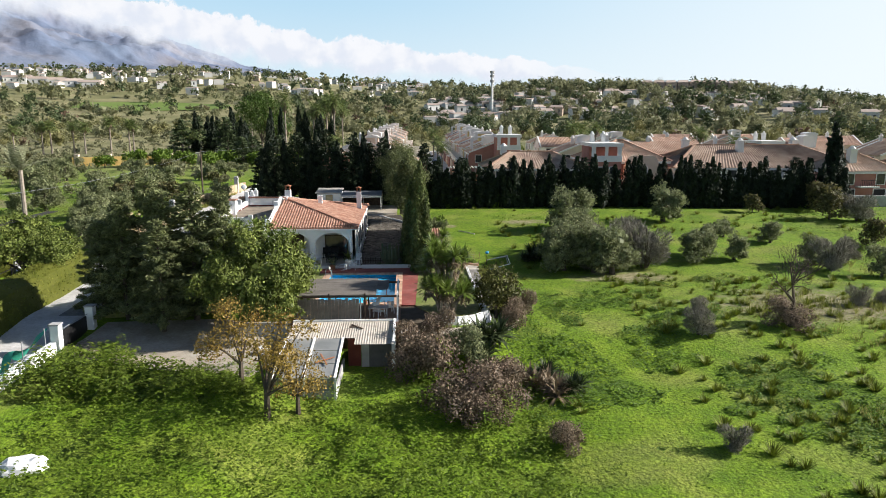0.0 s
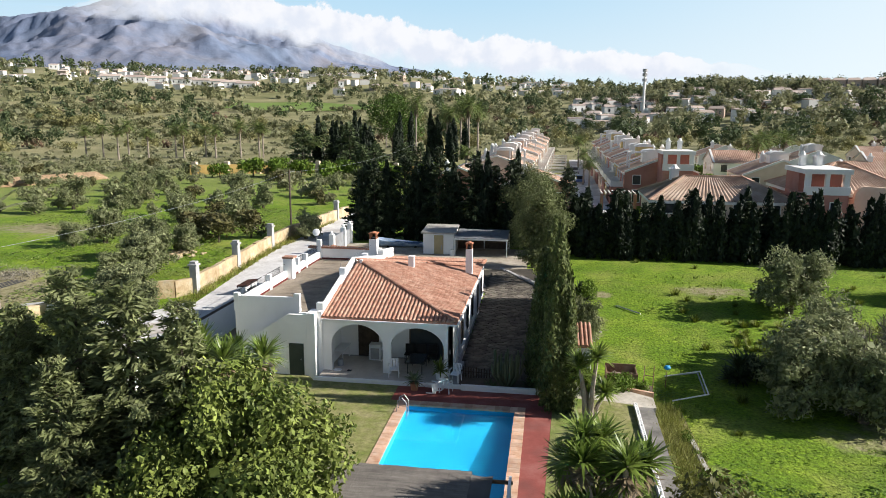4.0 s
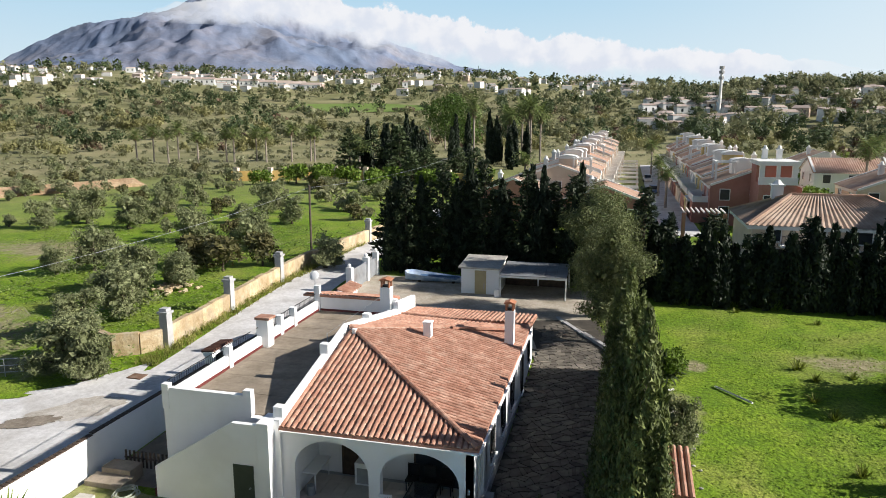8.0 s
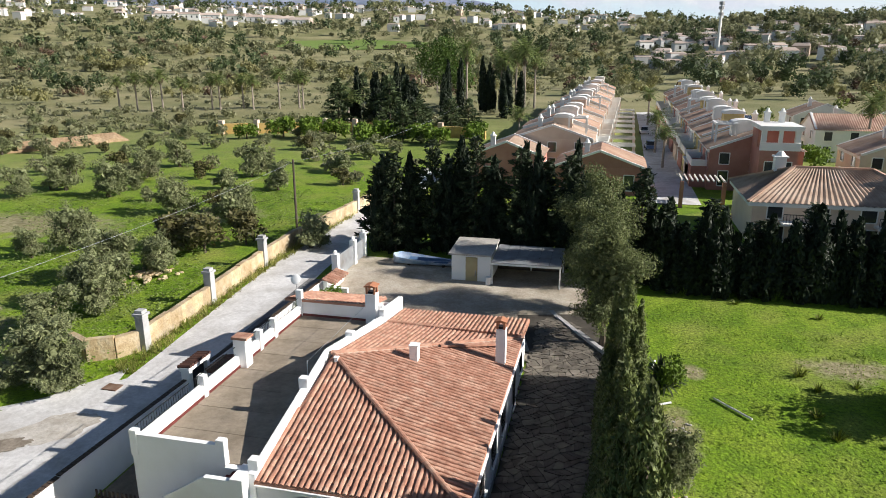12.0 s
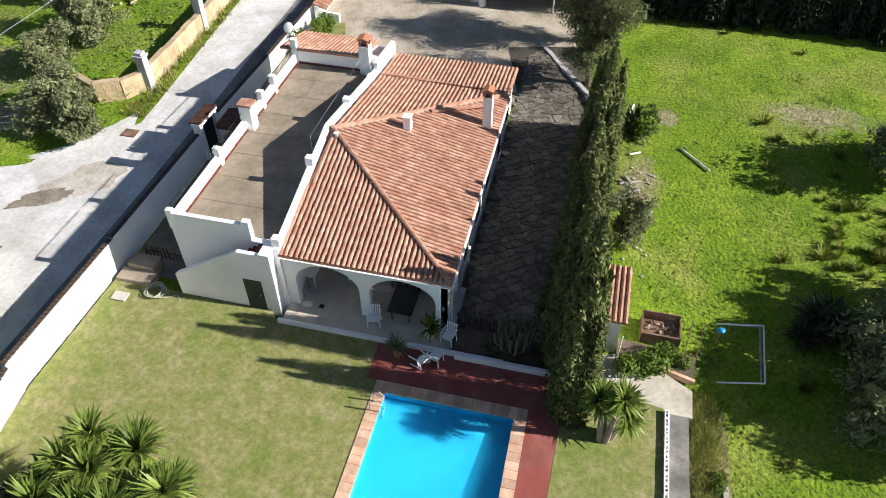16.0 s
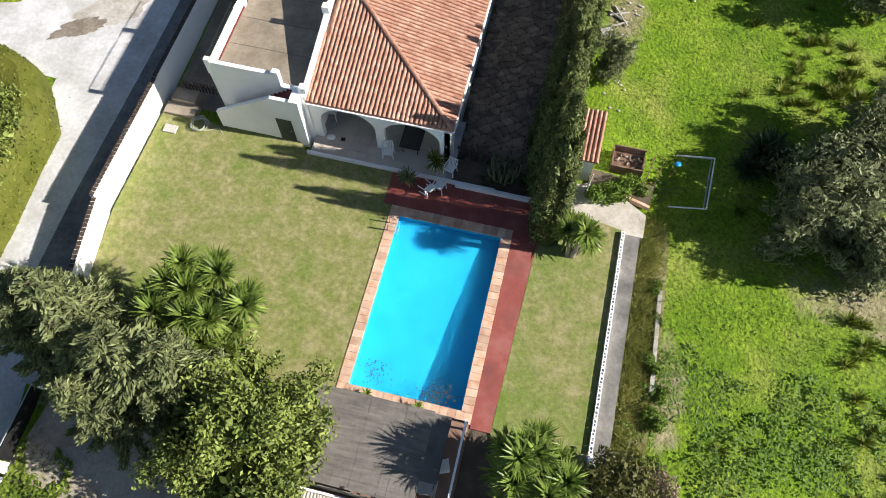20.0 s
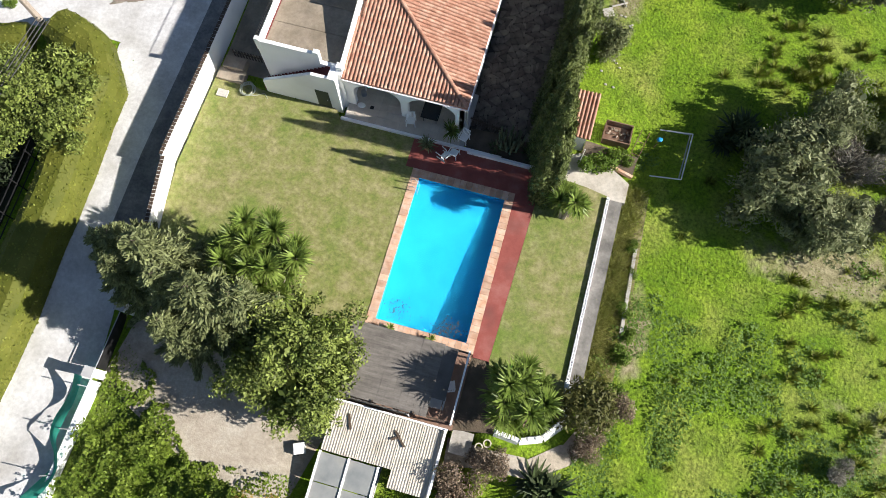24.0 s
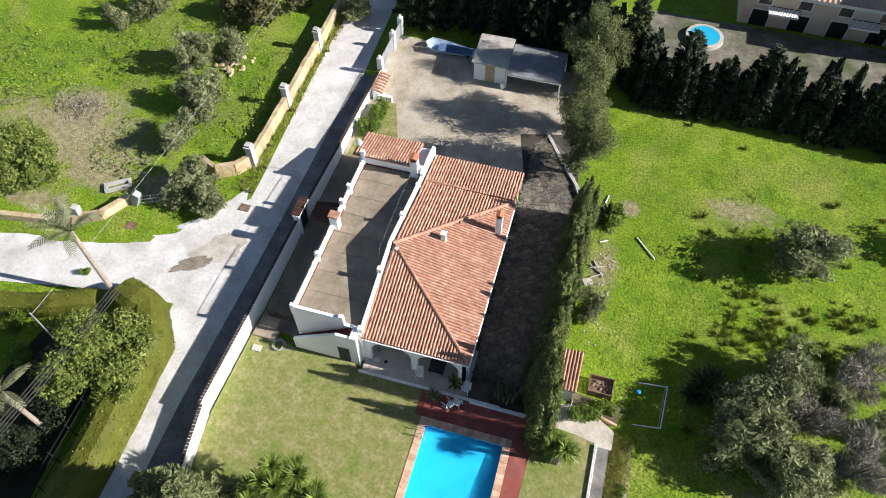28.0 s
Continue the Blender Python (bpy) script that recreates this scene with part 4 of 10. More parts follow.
for x, y in ((-23.15, 14.9), (-23.0, 22.2), (-22.98, 30.1), (-22.3, 50)):
    p = thing("gatepost", x, y, float(ground_z(x, y)), "square white-grey masonry post with a stepped cap", "post", "posts along the stone wall"); z = p.location.z
    b = B(); box(b, x - 0.28, y - 0.28, z - 0.3, x + 0.28, y + 0.28, z + 2.25, 0.02); part("shaft", b, GREY, p)
    b = B(); box(b, x - 0.36, y - 0.36, z + 2.25, x + 0.36, y + 0.36, z + 2.4); box(b, x - 0.25, y - 0.25, z + 2.4, x + 0.25, y + 0.25, z + 2.6); part("cap", b, GREY, p)
ow2 = thing("low_stone_wall", -36, 6, 0, "low ochre stone wall with a broken gate opening", "wall")
for x0, y0, x1, y1, h in ((-60, 1.2, -36.0, 4.9, 0.7), (-36.0, 4.9, -33.0, 6.3, 0.9), (-33.0, 6.3, -31.6, 8.6, 0.9)):
    b = B(); wall_line(b, [(x0, y0), (x1, y1)], 0.45, -0.8, -0.2 + h); part("wall_section", b, STONE, ow2)
for x, y, tilt in ((-34.8, 5.7, 0.15), (-31.3, 8.4, 0.45)):
    p = thing("leaning_post", x, y, -0.3, "leaning pale masonry post beside the lane", "post"); b = B(); box(b, x - 0.28, y - 0.28, -0.5, x + 0.28, y + 0.28, 1.6, 0.03); bmesh.ops.rotate(b, verts=b.verts, cent=(x, y, -0.4), matrix=Matrix.Rotation(tilt, 3, "Y")); part("shaft", b, GREY, p)
fg = thing("field_gate", -29.6, 8.6, -0.2, "rusty tubular field gate standing open", "gate"); b = B()
for z in (0.2, 0.6, 1.0):
    rod(b, (-30.9, 8.2, z), (-28.4, 9.4, z), 0.03, n=5)
for u in (0, 0.5, 1):
    rod(b, (-30.9 + 2.5 * u, 8.2 + 1.2 * u, -0.2), (-30.9 + 2.5 * u, 8.2 + 1.2 * u, 1.05), 0.03, n=5)
part("frame", b, GREYMETAL, fg)
trough = thing("trough", -33.5, 9.6, -0.2, "grey concrete water trough lying in the yard", "trough"); b = B(); box(b, -34.6, 9.2, -0.3, -32.4, 9.4, 0.25); box(b, -34.6, 9.9, -0.3, -32.4, 10.1, 0.25); box(b, -34.6, 9.4, -0.3, -34.4, 9.9, 0.25); box(b, -32.6, 9.4, -0.3, -32.4, 9.9, 0.25); box(b, -34.4, 9.4, -0.3, -32.6, 9.9, -0.1); bmesh.ops.rotate(b, verts=b.verts, cent=(-33.5, 9.65, 0), matrix=Matrix.Rotation(0.6, 3, "Z")); part("body", b, GREY, trough)
# carport and store
carport = thing("carport", -3.5, 31, 1, "white store room with a lean-to carport of grey sheet", "carport")
b = B(); box(b, -7.3, 30.2, 0.6, -4.3, 33.6, 3.05); part("store_wall", b, WHITE, carport)
b = B(); prism(b, [(-7.5, 30.0), (-4.2, 30.0), (-4.2, 34), (-7.5, 34)], [3.05, 3.05, 3.3, 3.3], [3.17, 3.17, 3.42, 3.42]); part("store_roof", b, PATHM, carport)
b = B(); box(b, -6.2, 30.14, 0.95, -5.3, 30.2, 2.9); d = part("door", b, mat("pale ochre door", ((0.40, 0.33, 0.18), (0.46, 0.38, 0.22)), 2, 0.6), carport, "pale ochre plank door")
b = B(); rod(b, (-5.45, 30.14, 1.9), (-5.45, 30.05, 1.45), 0.03); part("handle", b, GREYMETAL, d)
for k in range(6):
    b = B(); x0 = -4.18 + k * 0.86; prism(b, [(x0, 29.6), (x0 + 0.84, 29.6), (x0 + 0.84, 33.8), (x0, 33.8)], [2.75, 2.75, 3.0, 3.0], [2.79, 2.79, 3.04, 3.04]); part("roof_sheet", b, GREYMETAL, carport)
b = B(); beam(b, (-4.2, 29.7, 2.66), (1.0, 29.7, 2.66), 0.1, 0.16); part("front_beam", b, WHITE, carport)
for x, y in ((-4.1, 29.8), (0.9, 29.8), (0.9, 33.6), (-1.6, 33.6)):
    b = B(); rod(b, (x, y, 0.7), (x, y, 2.7), 0.06); part("post", b, WHITE, carport)
# dark material here stands for the shade inside the carport
b = B(); box(b, -4.3, 33.6, 0.6, 1.0, 33.8, 2.9); part("back_wall", b, DARKWOOD, carport)
bin_ = thing("white_bin", -4.1, 29.5, 1.0, "white plastic bin beside the store", "bin"); b = B(); rod(b, (-4.35, 29.7, 0.9), (-4.35, 29.7, 1.6), 0.2, 0.25, 12); part("body", b, PLASTIC, bin_)
boat = thing("boat", -10, 33.4, 1.1, "white and blue open boat laid up beside the store", "boat")
b = B(); rows = []
for k in range(13):
    u = k / 12; x = -12.9 + 5.2 * u; w = 0.85 * math.sin(math.pi * min(1, 0.25 + 0.75 * u) ** 0.9) ** 0.6 if k < 12 else 0.6
    w = 0.05 if k == 0 else w; zk = 1.55 + 0.35 * (1 - u) ** 2
    rows.append([b.verts.new((x, 33.3 + s * w * c, z)) for s, c, z in ((-1, 1, zk), (-1, 0.75, 1.25), (0, 0, 1.05), (1, 0.75, 1.25), (1, 1, zk))])
for r, q in zip(rows, rows[1:]):
    for i in range(4):
        b.faces.new((r[i], q[i], q[i + 1], r[i + 1]))
part("hull", b, mat("white and blue hull", ((0.55, 0.60, 0.66), (0.16, 0.28, 0.45)), 1.2, 0.4), boat, smooth=True)
b = B(); box(b, -11.6, 32.7, 1.45, -8.2, 33.9, 1.52); part("cover", b, mat("blue tarpaulin", ((0.05, 0.11, 0.22), (0.10, 0.18, 0.30)), 2, 0.7, 0.5, 4, bdist=0.05), boat)
for x in (-11.5, -8.6):
    b = B(); box(b, x - 0.1, 32.8, 0.9, x + 0.1, 33.8, 1.2); part("cradle", b, DARKWOOD, boat)
# white log kerb of the drive
kerb = thing("drive_kerb", 3, 22, 0.6, "low white kerb wall at the bend of the drive", "kerb")
kp = [(0.7, 25.6), (1.2, 24.6), (2.6, 22.4), (4.3, 19.9), (4.9, 18.6)]
for (x0, y0), (x1, y1) in zip(kp, kp[1:]):
    b = B(); beam(b, (x0, y0, 0.75), (x1, y1, 0.65), 0.28, 0.4); part("kerb_piece", b, GREY, kerb)
# entrance pillars, rail gate and green netting by the parking area
for x, y, h in ((-16.05, -19.8, 0.85), (-15.8, -15.9, 0.9)):
    p = thing("gate_pillar", x, y, -0.8, "square white gate pillar", "post", "pillars of the parking gate"); b = B(); box(b, x - 0.25, y - 0.25, -1.4, x + 0.25, y + 0.25, h, 0.02); part("shaft", b, WHITE, p)
    b = B(); box(b, x - 0.3, y - 0.3, h, x + 0.3, y + 0.3, h + 0.08); part("cap", b, GREY, p)
pg = thing("parking_gate", -15.9, -17.8, -0.8, "low dark metal sliding gate of the parking area", "gate")
b = B(); box(b, -16.0, -19.5, -0.75, -15.94, -16.2, 0.35); part("panel", b, BLACKM, pg)
b = B(); rod(b, (-15.97, -19.6, 0.45), (-15.9, -16.1, 0.45), 0.03); part("rail", b, GREYMETAL, pg)
wall_thing("low_wall", [(-16.1, -20.2), (-16.3, -26.5), (-16.4, -40)], 0.35, 0.5, 0.75, WHITE, "low stained white wall beside the lane")
net = thing("shade_net", -16.6, -23, -0.4, "torn green shade netting draped over a wire fence", "netting")
b = B(); gridv = []
for i in range(25):
    row = []
    for j in range(7):
        u, v = i / 24, j / 6; y = -20.1 - 7.0 * u
        sag = 0.35 * math.sin(u * 9) * (1 - v) + 0.15 * noise.noise(Vector((u * 8, v * 3, 2)))
        top = 0.75 - 0.5 * abs(math.sin(u * 6.5)) - 0.4 * u
        row.append(b.verts.new((-16.35 - 0.75 * v + sag * 0.5 - 0.3 * math.sin(u * 7), y, top - 0.95 * v ** 1.4 * (0.6 + 0.4 * math.sin(u * 11)))))
    gridv.append(row)
for r, q in zip(gridv, gridv[1:]):
    for j in range(6):
        b.faces.new((r[j], q[j], q[j + 1], r[j + 1]))
part("net", b, GREENNET, net, smooth=True)
for y in (-20.6, -23, -25.5):
    b = B(); rod(b, (-16.3, y, -1.2), (-16.3, y, 0.9), 0.03, n=6); part("stake", b, GREYMETAL, net)
rubble = thing("plastic_sheet", -11.5, -33.5, -2.0, "crumpled white plastic sheet lying in the grass", "sheet")
b = B(); bmesh.ops.create_icosphere(b, subdivisions=3, radius=1.0, matrix=Matrix.Translation((-11.6, -32.2, float(ground_z(-11.6, -32.2)))) @ Matrix.Diagonal((1.1, 0.7, 0.45, 1)))
for v in b.verts:
    v.co += v.normal * 0.25 * noise.noise(v.co * 3)
part("sheet", b, PLASTIC, rubble)

# ---- pergola deck, shed and greenhouse south of the pool ----
flat("deck", [(-2.9, -17.45), (3.95, -17.45), (3.95, -13.16), (-2.9, -13.16)], mat("brown deck paving", ((0.20, 0.12, 0.085), (0.27, 0.17, 0.12)), 1.4, 0.9, 0.3, 10), "brown paved deck under the reed pergola", "deck", 0.0, 2.4)
flat("bank_top", [(3.96, -17.4), (6.3, -17.0), (6.0, -15.4), (4.95, -13.31), (3.96, -13.31)], SOIL, "bare planted bank beside the deck", "bank", -0.1, 2.4)
perg = thing("reed_pergola", 0.5, -15.4, 0, "pergola roofed with grey reed matting and dark netting", "pergola")
n = 13
for k in range(n):
    x0 = -2.75 + k * 5.2 / n
    b = B(); prism(b, [(x0, -17.25), (x0 + 5.2 / n - 0.003, -17.25), (x0 + 5.2 / n - 0.003, -13.3), (x0, -13.3)], [1.72 + 0.008 * math.sin(k * 2.1)] * 2 + [1.86 + 0.008 * math.sin(k * 1.3)] * 2, [1.78 + 0.008 * math.sin(k * 2.1)] * 2 + [1.92 + 0.008 * math.sin(k * 1.3)] * 2); part("reed_strip", b, REED, perg)
for x in (-2.7, -0.5, 1.75, 3.8):
    for y in (-17.2, -13.4):
        b = B(); beam(b, (x, y, -0.1), (x, y, 1.85), 0.1); part("post", b, WHITE if x > 3 else DARKWOOD, perg)
for y in (-17.2, -13.4):
    b = B(); beam(b, (-2.8, y, 1.66), (3.9, y, 1.66), 0.08, 0.12); part("cross_beam", b, DARKWOOD, perg)
b = B(); beam(b, (3.8, -17.3, 1.72), (3.8, -13.3, 1.8), 0.1, 0.14); part("edge_beam", b, WHITE, perg)
for x in (2.4, 3.1):
    b = B(); beam(b, (x, -17.2, 1.75), (x, -13.4, 1.8), 0.05); part("rafter", b, DARKWOOD, perg)
NETM = mat("dark shade net", ((0.085, 0.08, 0.075), (0.14, 0.132, 0.124)), 0.9, 0.95, 0.3, 9, stain=((0.14, 0.13, 0.12), 0.7, 0.6))
xs, ys = np.meshgrid(np.linspace(2.44, 3.2, 10), np.linspace(-16.2, -13.35, 14))
ob = sheet("net_sheet", xs, ys, 1.85 - 0.05 * np.sin((xs - 2.44) / 0.76 * math.pi) + 0.02 * np.sin(ys * 3.0), NETM, "", "", "")
ob.parent = perg; ob.location = -perg.location
n = 18
for k in range(n):
    x0 = -2.5 + k * 3.9 / n
    b = B(); box(b, x0, -17.34, 0.05, x0 + 3.9 / n - 0.012, -17.3, 1.55 + 0.05 * math.sin(k * 3.7)); part("screen_slat", b, REED, perg)
b = B(); box(b, 1.45, -17.4, 0.0, 1.52, -17.33, 1.65); part("screen_post", b, GREY, perg)
pw = thing("parking_wall", -4.5, -17.4, -1.3, "low grey retaining wall beside the deck", "wall"); b = B(); box(b, -6.2, -17.6, -1.9, -2.9, -17.35, 0.15); part("wall", b, GREY, pw)
shed = thing("shed", 0.5, -19, -1.9, "low shed with a corrugated cement-sheet roof", "shed")
def corrugated(x0, x1, y0, y1, z0, z1, name="roof_sheet"):
    b = B(); m = max(4, int((x1 - x0) / 0.075)); lo_, hi_ = [], []
    for k in range(m + 1):
        x = x0 + (x1 - x0) * k / m; o = 0.014 * math.cos(k * math.pi / 1.0)
        lo_.append(b.verts.new((x, y0, z0 + o))); hi_.append(b.verts.new((x, y1, z1 + o)))
    for k in range(m):
        b.faces.new((lo_[k], lo_[k + 1], hi_[k + 1], hi_[k]))
    return part(name, b, CORR, shed)
for k in range(4):
    corrugated(-2.65 + k * 1.0, -1.67 + k * 1.0, -20.3, -17.6, -0.06, 0.16)
for k in range(2):
    corrugated(1.35 + k * 1.15, 2.48 + k * 1.15, -21.25, -17.6, -0.14, 0.16)
b = B(); box(b, -2.7, -17.58, 0.08, 3.75, -17.47, 0.26); part("coping", b, WHITE, shed)
b = B(); box(b, 3.5, -21.0, -2.2, 3.7, -17.5, -0.06); part("east_wall", b, WHITE, shed)
b = B(); beam(b, (3.62, -21.3, 0.0), (3.62, -17.5, 0.28), 0.12, 0.1); part("verge", b, WHITE, shed)
b = B(); box(b, -2.7, -20.2, -2.2, -2.5, -17.5, -0.12); part("west_wall", b, GREY, shed)
b = B(); box(b, 1.7, -20.3, -2.2, 2.15, -20.1, -0.12); part("door_pier", b, GREY, shed)
b = B(); box(b, 2.15, -20.3, -2.2, 3.5, -20.2, -0.25); part("block_panel", b, mat("dark block wall", ((0.10, 0.10, 0.10), (0.16, 0.16, 0.155)), 1.5, 0.95, 0.4, 9), shed)
b = B(); box(b, 0.9, -20.1, -2.1, 1.65, -20.04, -0.2); part("door", b, mat("rust-red door", ((0.16, 0.035, 0.025), (0.20, 0.05, 0.035)), 2, 0.7), shed, "rust-red plank door")
for x0, y0, x1, y1 in ((-1.7, -18.1, -1.4, -18.9), (1.0, -18.3, 1.7, -19.0), (0.9, -18.8, 1.35, -18.5)):
    t = thing("loose_board", x0, y0, 0.1, "loose weathered board lying on the shed roof", "board"); b = B(); beam(b, (x0, y0, 0.16), (x1, y1, 0.11), 0.12, 0.05); part("board", b, DARKWOOD, t)
gh = thing("greenhouse", -1, -22.8, -1.9, "lean-to greenhouse of white frame and dusty panes", "greenhouse")
PANE = mat("dusty polycarbonate", ((0.20, 0.215, 0.215), (0.30, 0.31, 0.30)), 0.9, 0.35, stain=((0.38, 0.36, 0.32), 0.8, 0.6))
for x in (-2.65, -1.0, 0.65):
    b = B(); beam(b, (x, -20.35, -0.02), (x, -25.2, -0.62), 0.12, 0.12); part("rafter", b, WHITE, gh)
    b = B(); beam(b, (x, -25.2, -2.2), (x, -25.2, -0.6), 0.12); part("post", b, WHITE, gh)
for x0, x1 in ((-2.58, -1.07), (-0.93, 0.58)):
    for k in range(3):
        y0, y1 = -20.4 - k * 1.6, -20.4 - (k + 1) * 1.6 + 0.05; z = lambda y: -0.02 + (y + 20.35) * 0.124
        b = B(); prism(b, [(x0, y1), (x1, y1), (x1, y0), (x0, y0)], [z(y1) - 0.02, z(y1) - 0.02, z(y0) - 0.02, z(y0) - 0.02], [z(y1), z(y1), z(y0), z(y0)]); part("roof_pane", b, PANE, gh)
    b = B(); box(b, x0, -25.22, -2.2, x1, -25.12, -1.35); part("plinth_wall", b, GREY, gh)
    b = B(); box(b, x0, -25.18, -1.35, x1, -25.15, -0.66); part("front_pane", b, PANE, gh)
b = B(); box(b, 0.6, -25.2, -2.2, 0.7, -20.3, -1.3); part("side_plinth", b, GREY, gh)
b = B(); box(b, -2.7, -25.2, -2.2, -2.6, -20.3, -1.2); part("side_plinth", b, GREY, gh)
for p, q in (((-0.6, -23.6, -0.36), (0.4, -23.0, -0.26)), ((-0.4, -22.6, -0.2), (0.1, -23.9, -0.36))):
    t = thing("loose_board", p[0], p[1], -0.3, "loose rusty batten lying on the greenhouse roof", "board"); b = B(); beam(b, p, q, 0.07, 0.05); part("board", b, TERRA, t)
junk = thing("washing_machine", -3.9, -20.6, -1.0, "old white washing machine dumped beside the greenhouse", "appliance"); b = B(); box(b, -4.2, -20.9, -1.3, -3.6, -20.3, -0.45, 0.03); bmesh.ops.rotate(b, verts=b.verts, cent=(-3.9, -20.6, -1), matrix=Matrix.Rotation(0.4, 3, "Z")); part("body", b, PLASTIC, junk)
b = B(); rod(b, (-4.0, -20.86, -0.9), (-4.03, -20.95, -0.9), 0.18, n=14); part("door", b, DARK, junk)
for k, (x, y) in enumerate(((5.6, -17.9), (6.0, -17.6))):
    t = thing("concrete_ring", x, y, -1.5, "pale concrete ring lying beside the path", "pipe", "concrete rings"); b = B()
    for i in range(14):
        a0, a1 = i * math.tau / 14, (i + 1) * math.tau / 14
        beam(b, (x + 0.2 * math.cos(a0), y + 0.2 * math.sin(a0), -0.35), (x + 0.2 * math.cos(a1), y + 0.2 * math.sin(a1), -0.35), 0.07, 0.3)
    part("ring", b, mat("pale clay", ((0.55, 0.50, 0.36), (0.62, 0.57, 0.43)), 3, 0.9) if k == 0 else bpy.data.materials["pale clay"], t)
b = B(); box(b, 4.0, -18.6, -2.2, 5.2, -17.3, -0.5); tagged(part("bank_block", b, PATHM), "pale concrete block at the shed corner", "block")
# ---- plants ----
RNG = np.random.default_rng(7)
BARK = mat("bark", ((0.07, 0.055, 0.04), (0.13, 0.105, 0.08)), 4, 0.95, 0.6, 18)
PALMBARK = mat("palm bark", ((0.24, 0.20, 0.16), (0.36, 0.31, 0.26)), 5, 0.95, 0.6, 14)
OLIVE = leaf_mat("olive leaves", (0.135, 0.156, 0.068), (0.275, 0.298, 0.150), 0.42, 0.3)
GREEN = leaf_mat("broad green leaves", (0.080, 0.115, 0.020), (0.205, 0.245, 0.054), 0.5, 0.12)
LIME = leaf_mat("fresh green leaves", (0.085, 0.15, 0.015), (0.15, 0.22, 0.03), 0.4)
CONIF = leaf_mat("grey-green conifer", (0.105, 0.125, 0.050), (0.235, 0.262, 0.112), 0.45, 0.25)
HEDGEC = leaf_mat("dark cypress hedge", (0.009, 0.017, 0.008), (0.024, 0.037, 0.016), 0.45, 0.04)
AUTUMN = leaf_mat("autumn leaves", (0.21, 0.135, 0.028), (0.36, 0.26, 0.065), 0.5)
PINK = leaf_mat("faded pink bracts", (0.115, 0.090, 0.052), (0.30, 0.225, 0.165), 0.55)
TWIG = leaf_mat("grey twigs", (0.16, 0.15, 0.115), (0.29, 0.27, 0.22), 0.4, 0.0, 0.9)
YUCCA = leaf_mat("yucca blades", (0.10, 0.16, 0.024), (0.24, 0.31, 0.068), 0.45, 0.3, 0.4)
DEADLEAF = leaf_mat("dead fronds", (0.16, 0.12, 0.07), (0.26, 0.20, 0.13), 0.4, 0.1)
HEDGE = leaf_mat("clipped hedge", (0.105, 0.125, 0.014), (0.17, 0.18, 0.030), 0.35)
WEED = leaf_mat("meadow weeds", (0.095, 0.160, 0.012), (0.175, 0.245, 0.026), 0.35, 0.35)
STRAW = leaf_mat("dry grass", (0.18, 0.205, 0.04), (0.33, 0.325, 0.10), 0.4, 0.35)


def quads(name, V, material, parent=None, label=""):
    """One mesh of loose four-cornered leaves, V of shape (n, 4, 3)."""
    n = len(V)
    me = bpy.data.meshes.new(name)
    me.vertices.add(4 * n), me.loops.add(4 * n), me.polygons.add(n)
    me.vertices.foreach_set("co", np.ascontiguousarray(V, dtype=np.float32).ravel())
    me.loops.foreach_set("vertex_index", np.arange(4 * n, dtype=np.int32))
    me.polygons.foreach_set("loop_start", np.arange(0, 4 * n, 4, dtype=np.int32))
    me.update(calc_edges=True)
    me.validate()
    return link(name, me, material, parent, label)


def unit(v):
    return v / (np.linalg.norm(v, axis=-1, keepdims=True) + 1e-9)


def leaf_quads(P, N, size, aspect, along=None):
    """Leaves at P that face N, about size long; along: the way that they point."""
    n = len(P)
    A = RNG.normal(size=(n, 3)) if along is None else along + 0.35 * RNG.normal(size=(n, 3))
    U = unit(A - (A * N).sum(-1, keepdims=True) * N)
    W = np.cross(N, U)
    s = size * RNG.uniform(0.6, 1.35, (n, 1))
    U, W = U * s / 2, W * s * aspect / 2
    return np.stack([P - U, P + W * 0.9 + U * 0.1, P + U, P - W * 0.9 + U * 0.1], 1)


def blob_leaves(blobs, n, size, aspect=0.5, lo=0.55, face=0.7):
    blobs = np.array(blobs, float)
    w = (blobs[:, 3] * blobs[:, 4] * blobs[:, 5]) ** 0.67
    k = RNG.choice(len(blobs), n, p=w / w.sum())
    d = unit(RNG.normal(size=(n, 3)))
    lump = 1 + 0.16 * np.sin(d[:, :1] * 7 + k[:, None]) * np.cos(d[:, 1:2] * 6 + 2 * k[:, None]) * 1.2
    r = RNG.uniform(lo ** 2, 1, (n, 1)) ** 0.5 * lump
    P = blobs[k, :3] + d * r * blobs[k, 3:]
    N = unit(d * face + RNG.normal(size=(n, 3)) * 0.6 + (0, 0, 0.25))
    return leaf_quads(P, N, size, aspect)


def random_blobs(n, r, h0, h1, br, flat_=0.85):
    out = []
    for i in range(n):
        a, q = RNG.uniform(0, math.tau), r * math.sqrt(RNG.uniform(0, 1))
        z = RNG.uniform(h0, h1)
        b = br * RNG.uniform(0.75, 1.25)
        out.append((q * math.cos(a), q * math.sin(a), z - 0.15 * q, b, b, b * flat_))
    return out


def clumps(blobs, per, k=0.42, out_=0.82):
    """Breaks each mass of a crown into small tufts set over its surface, with gaps between them."""
    made = []
    for x, y, z, a, c, h in blobs:
        for _ in range(per):
            d = unit(RNG.normal(size=3) + np.array((0, 0, 0.35)))
            q = out_ * RNG.uniform(0.75, 1.12); r = k * RNG.uniform(0.65, 1.25)
            made.append((x + d[0] * a * q, y + d[1] * c * q, z + d[2] * h * q, a * r, c * r, h * r * 0.85))
    return made


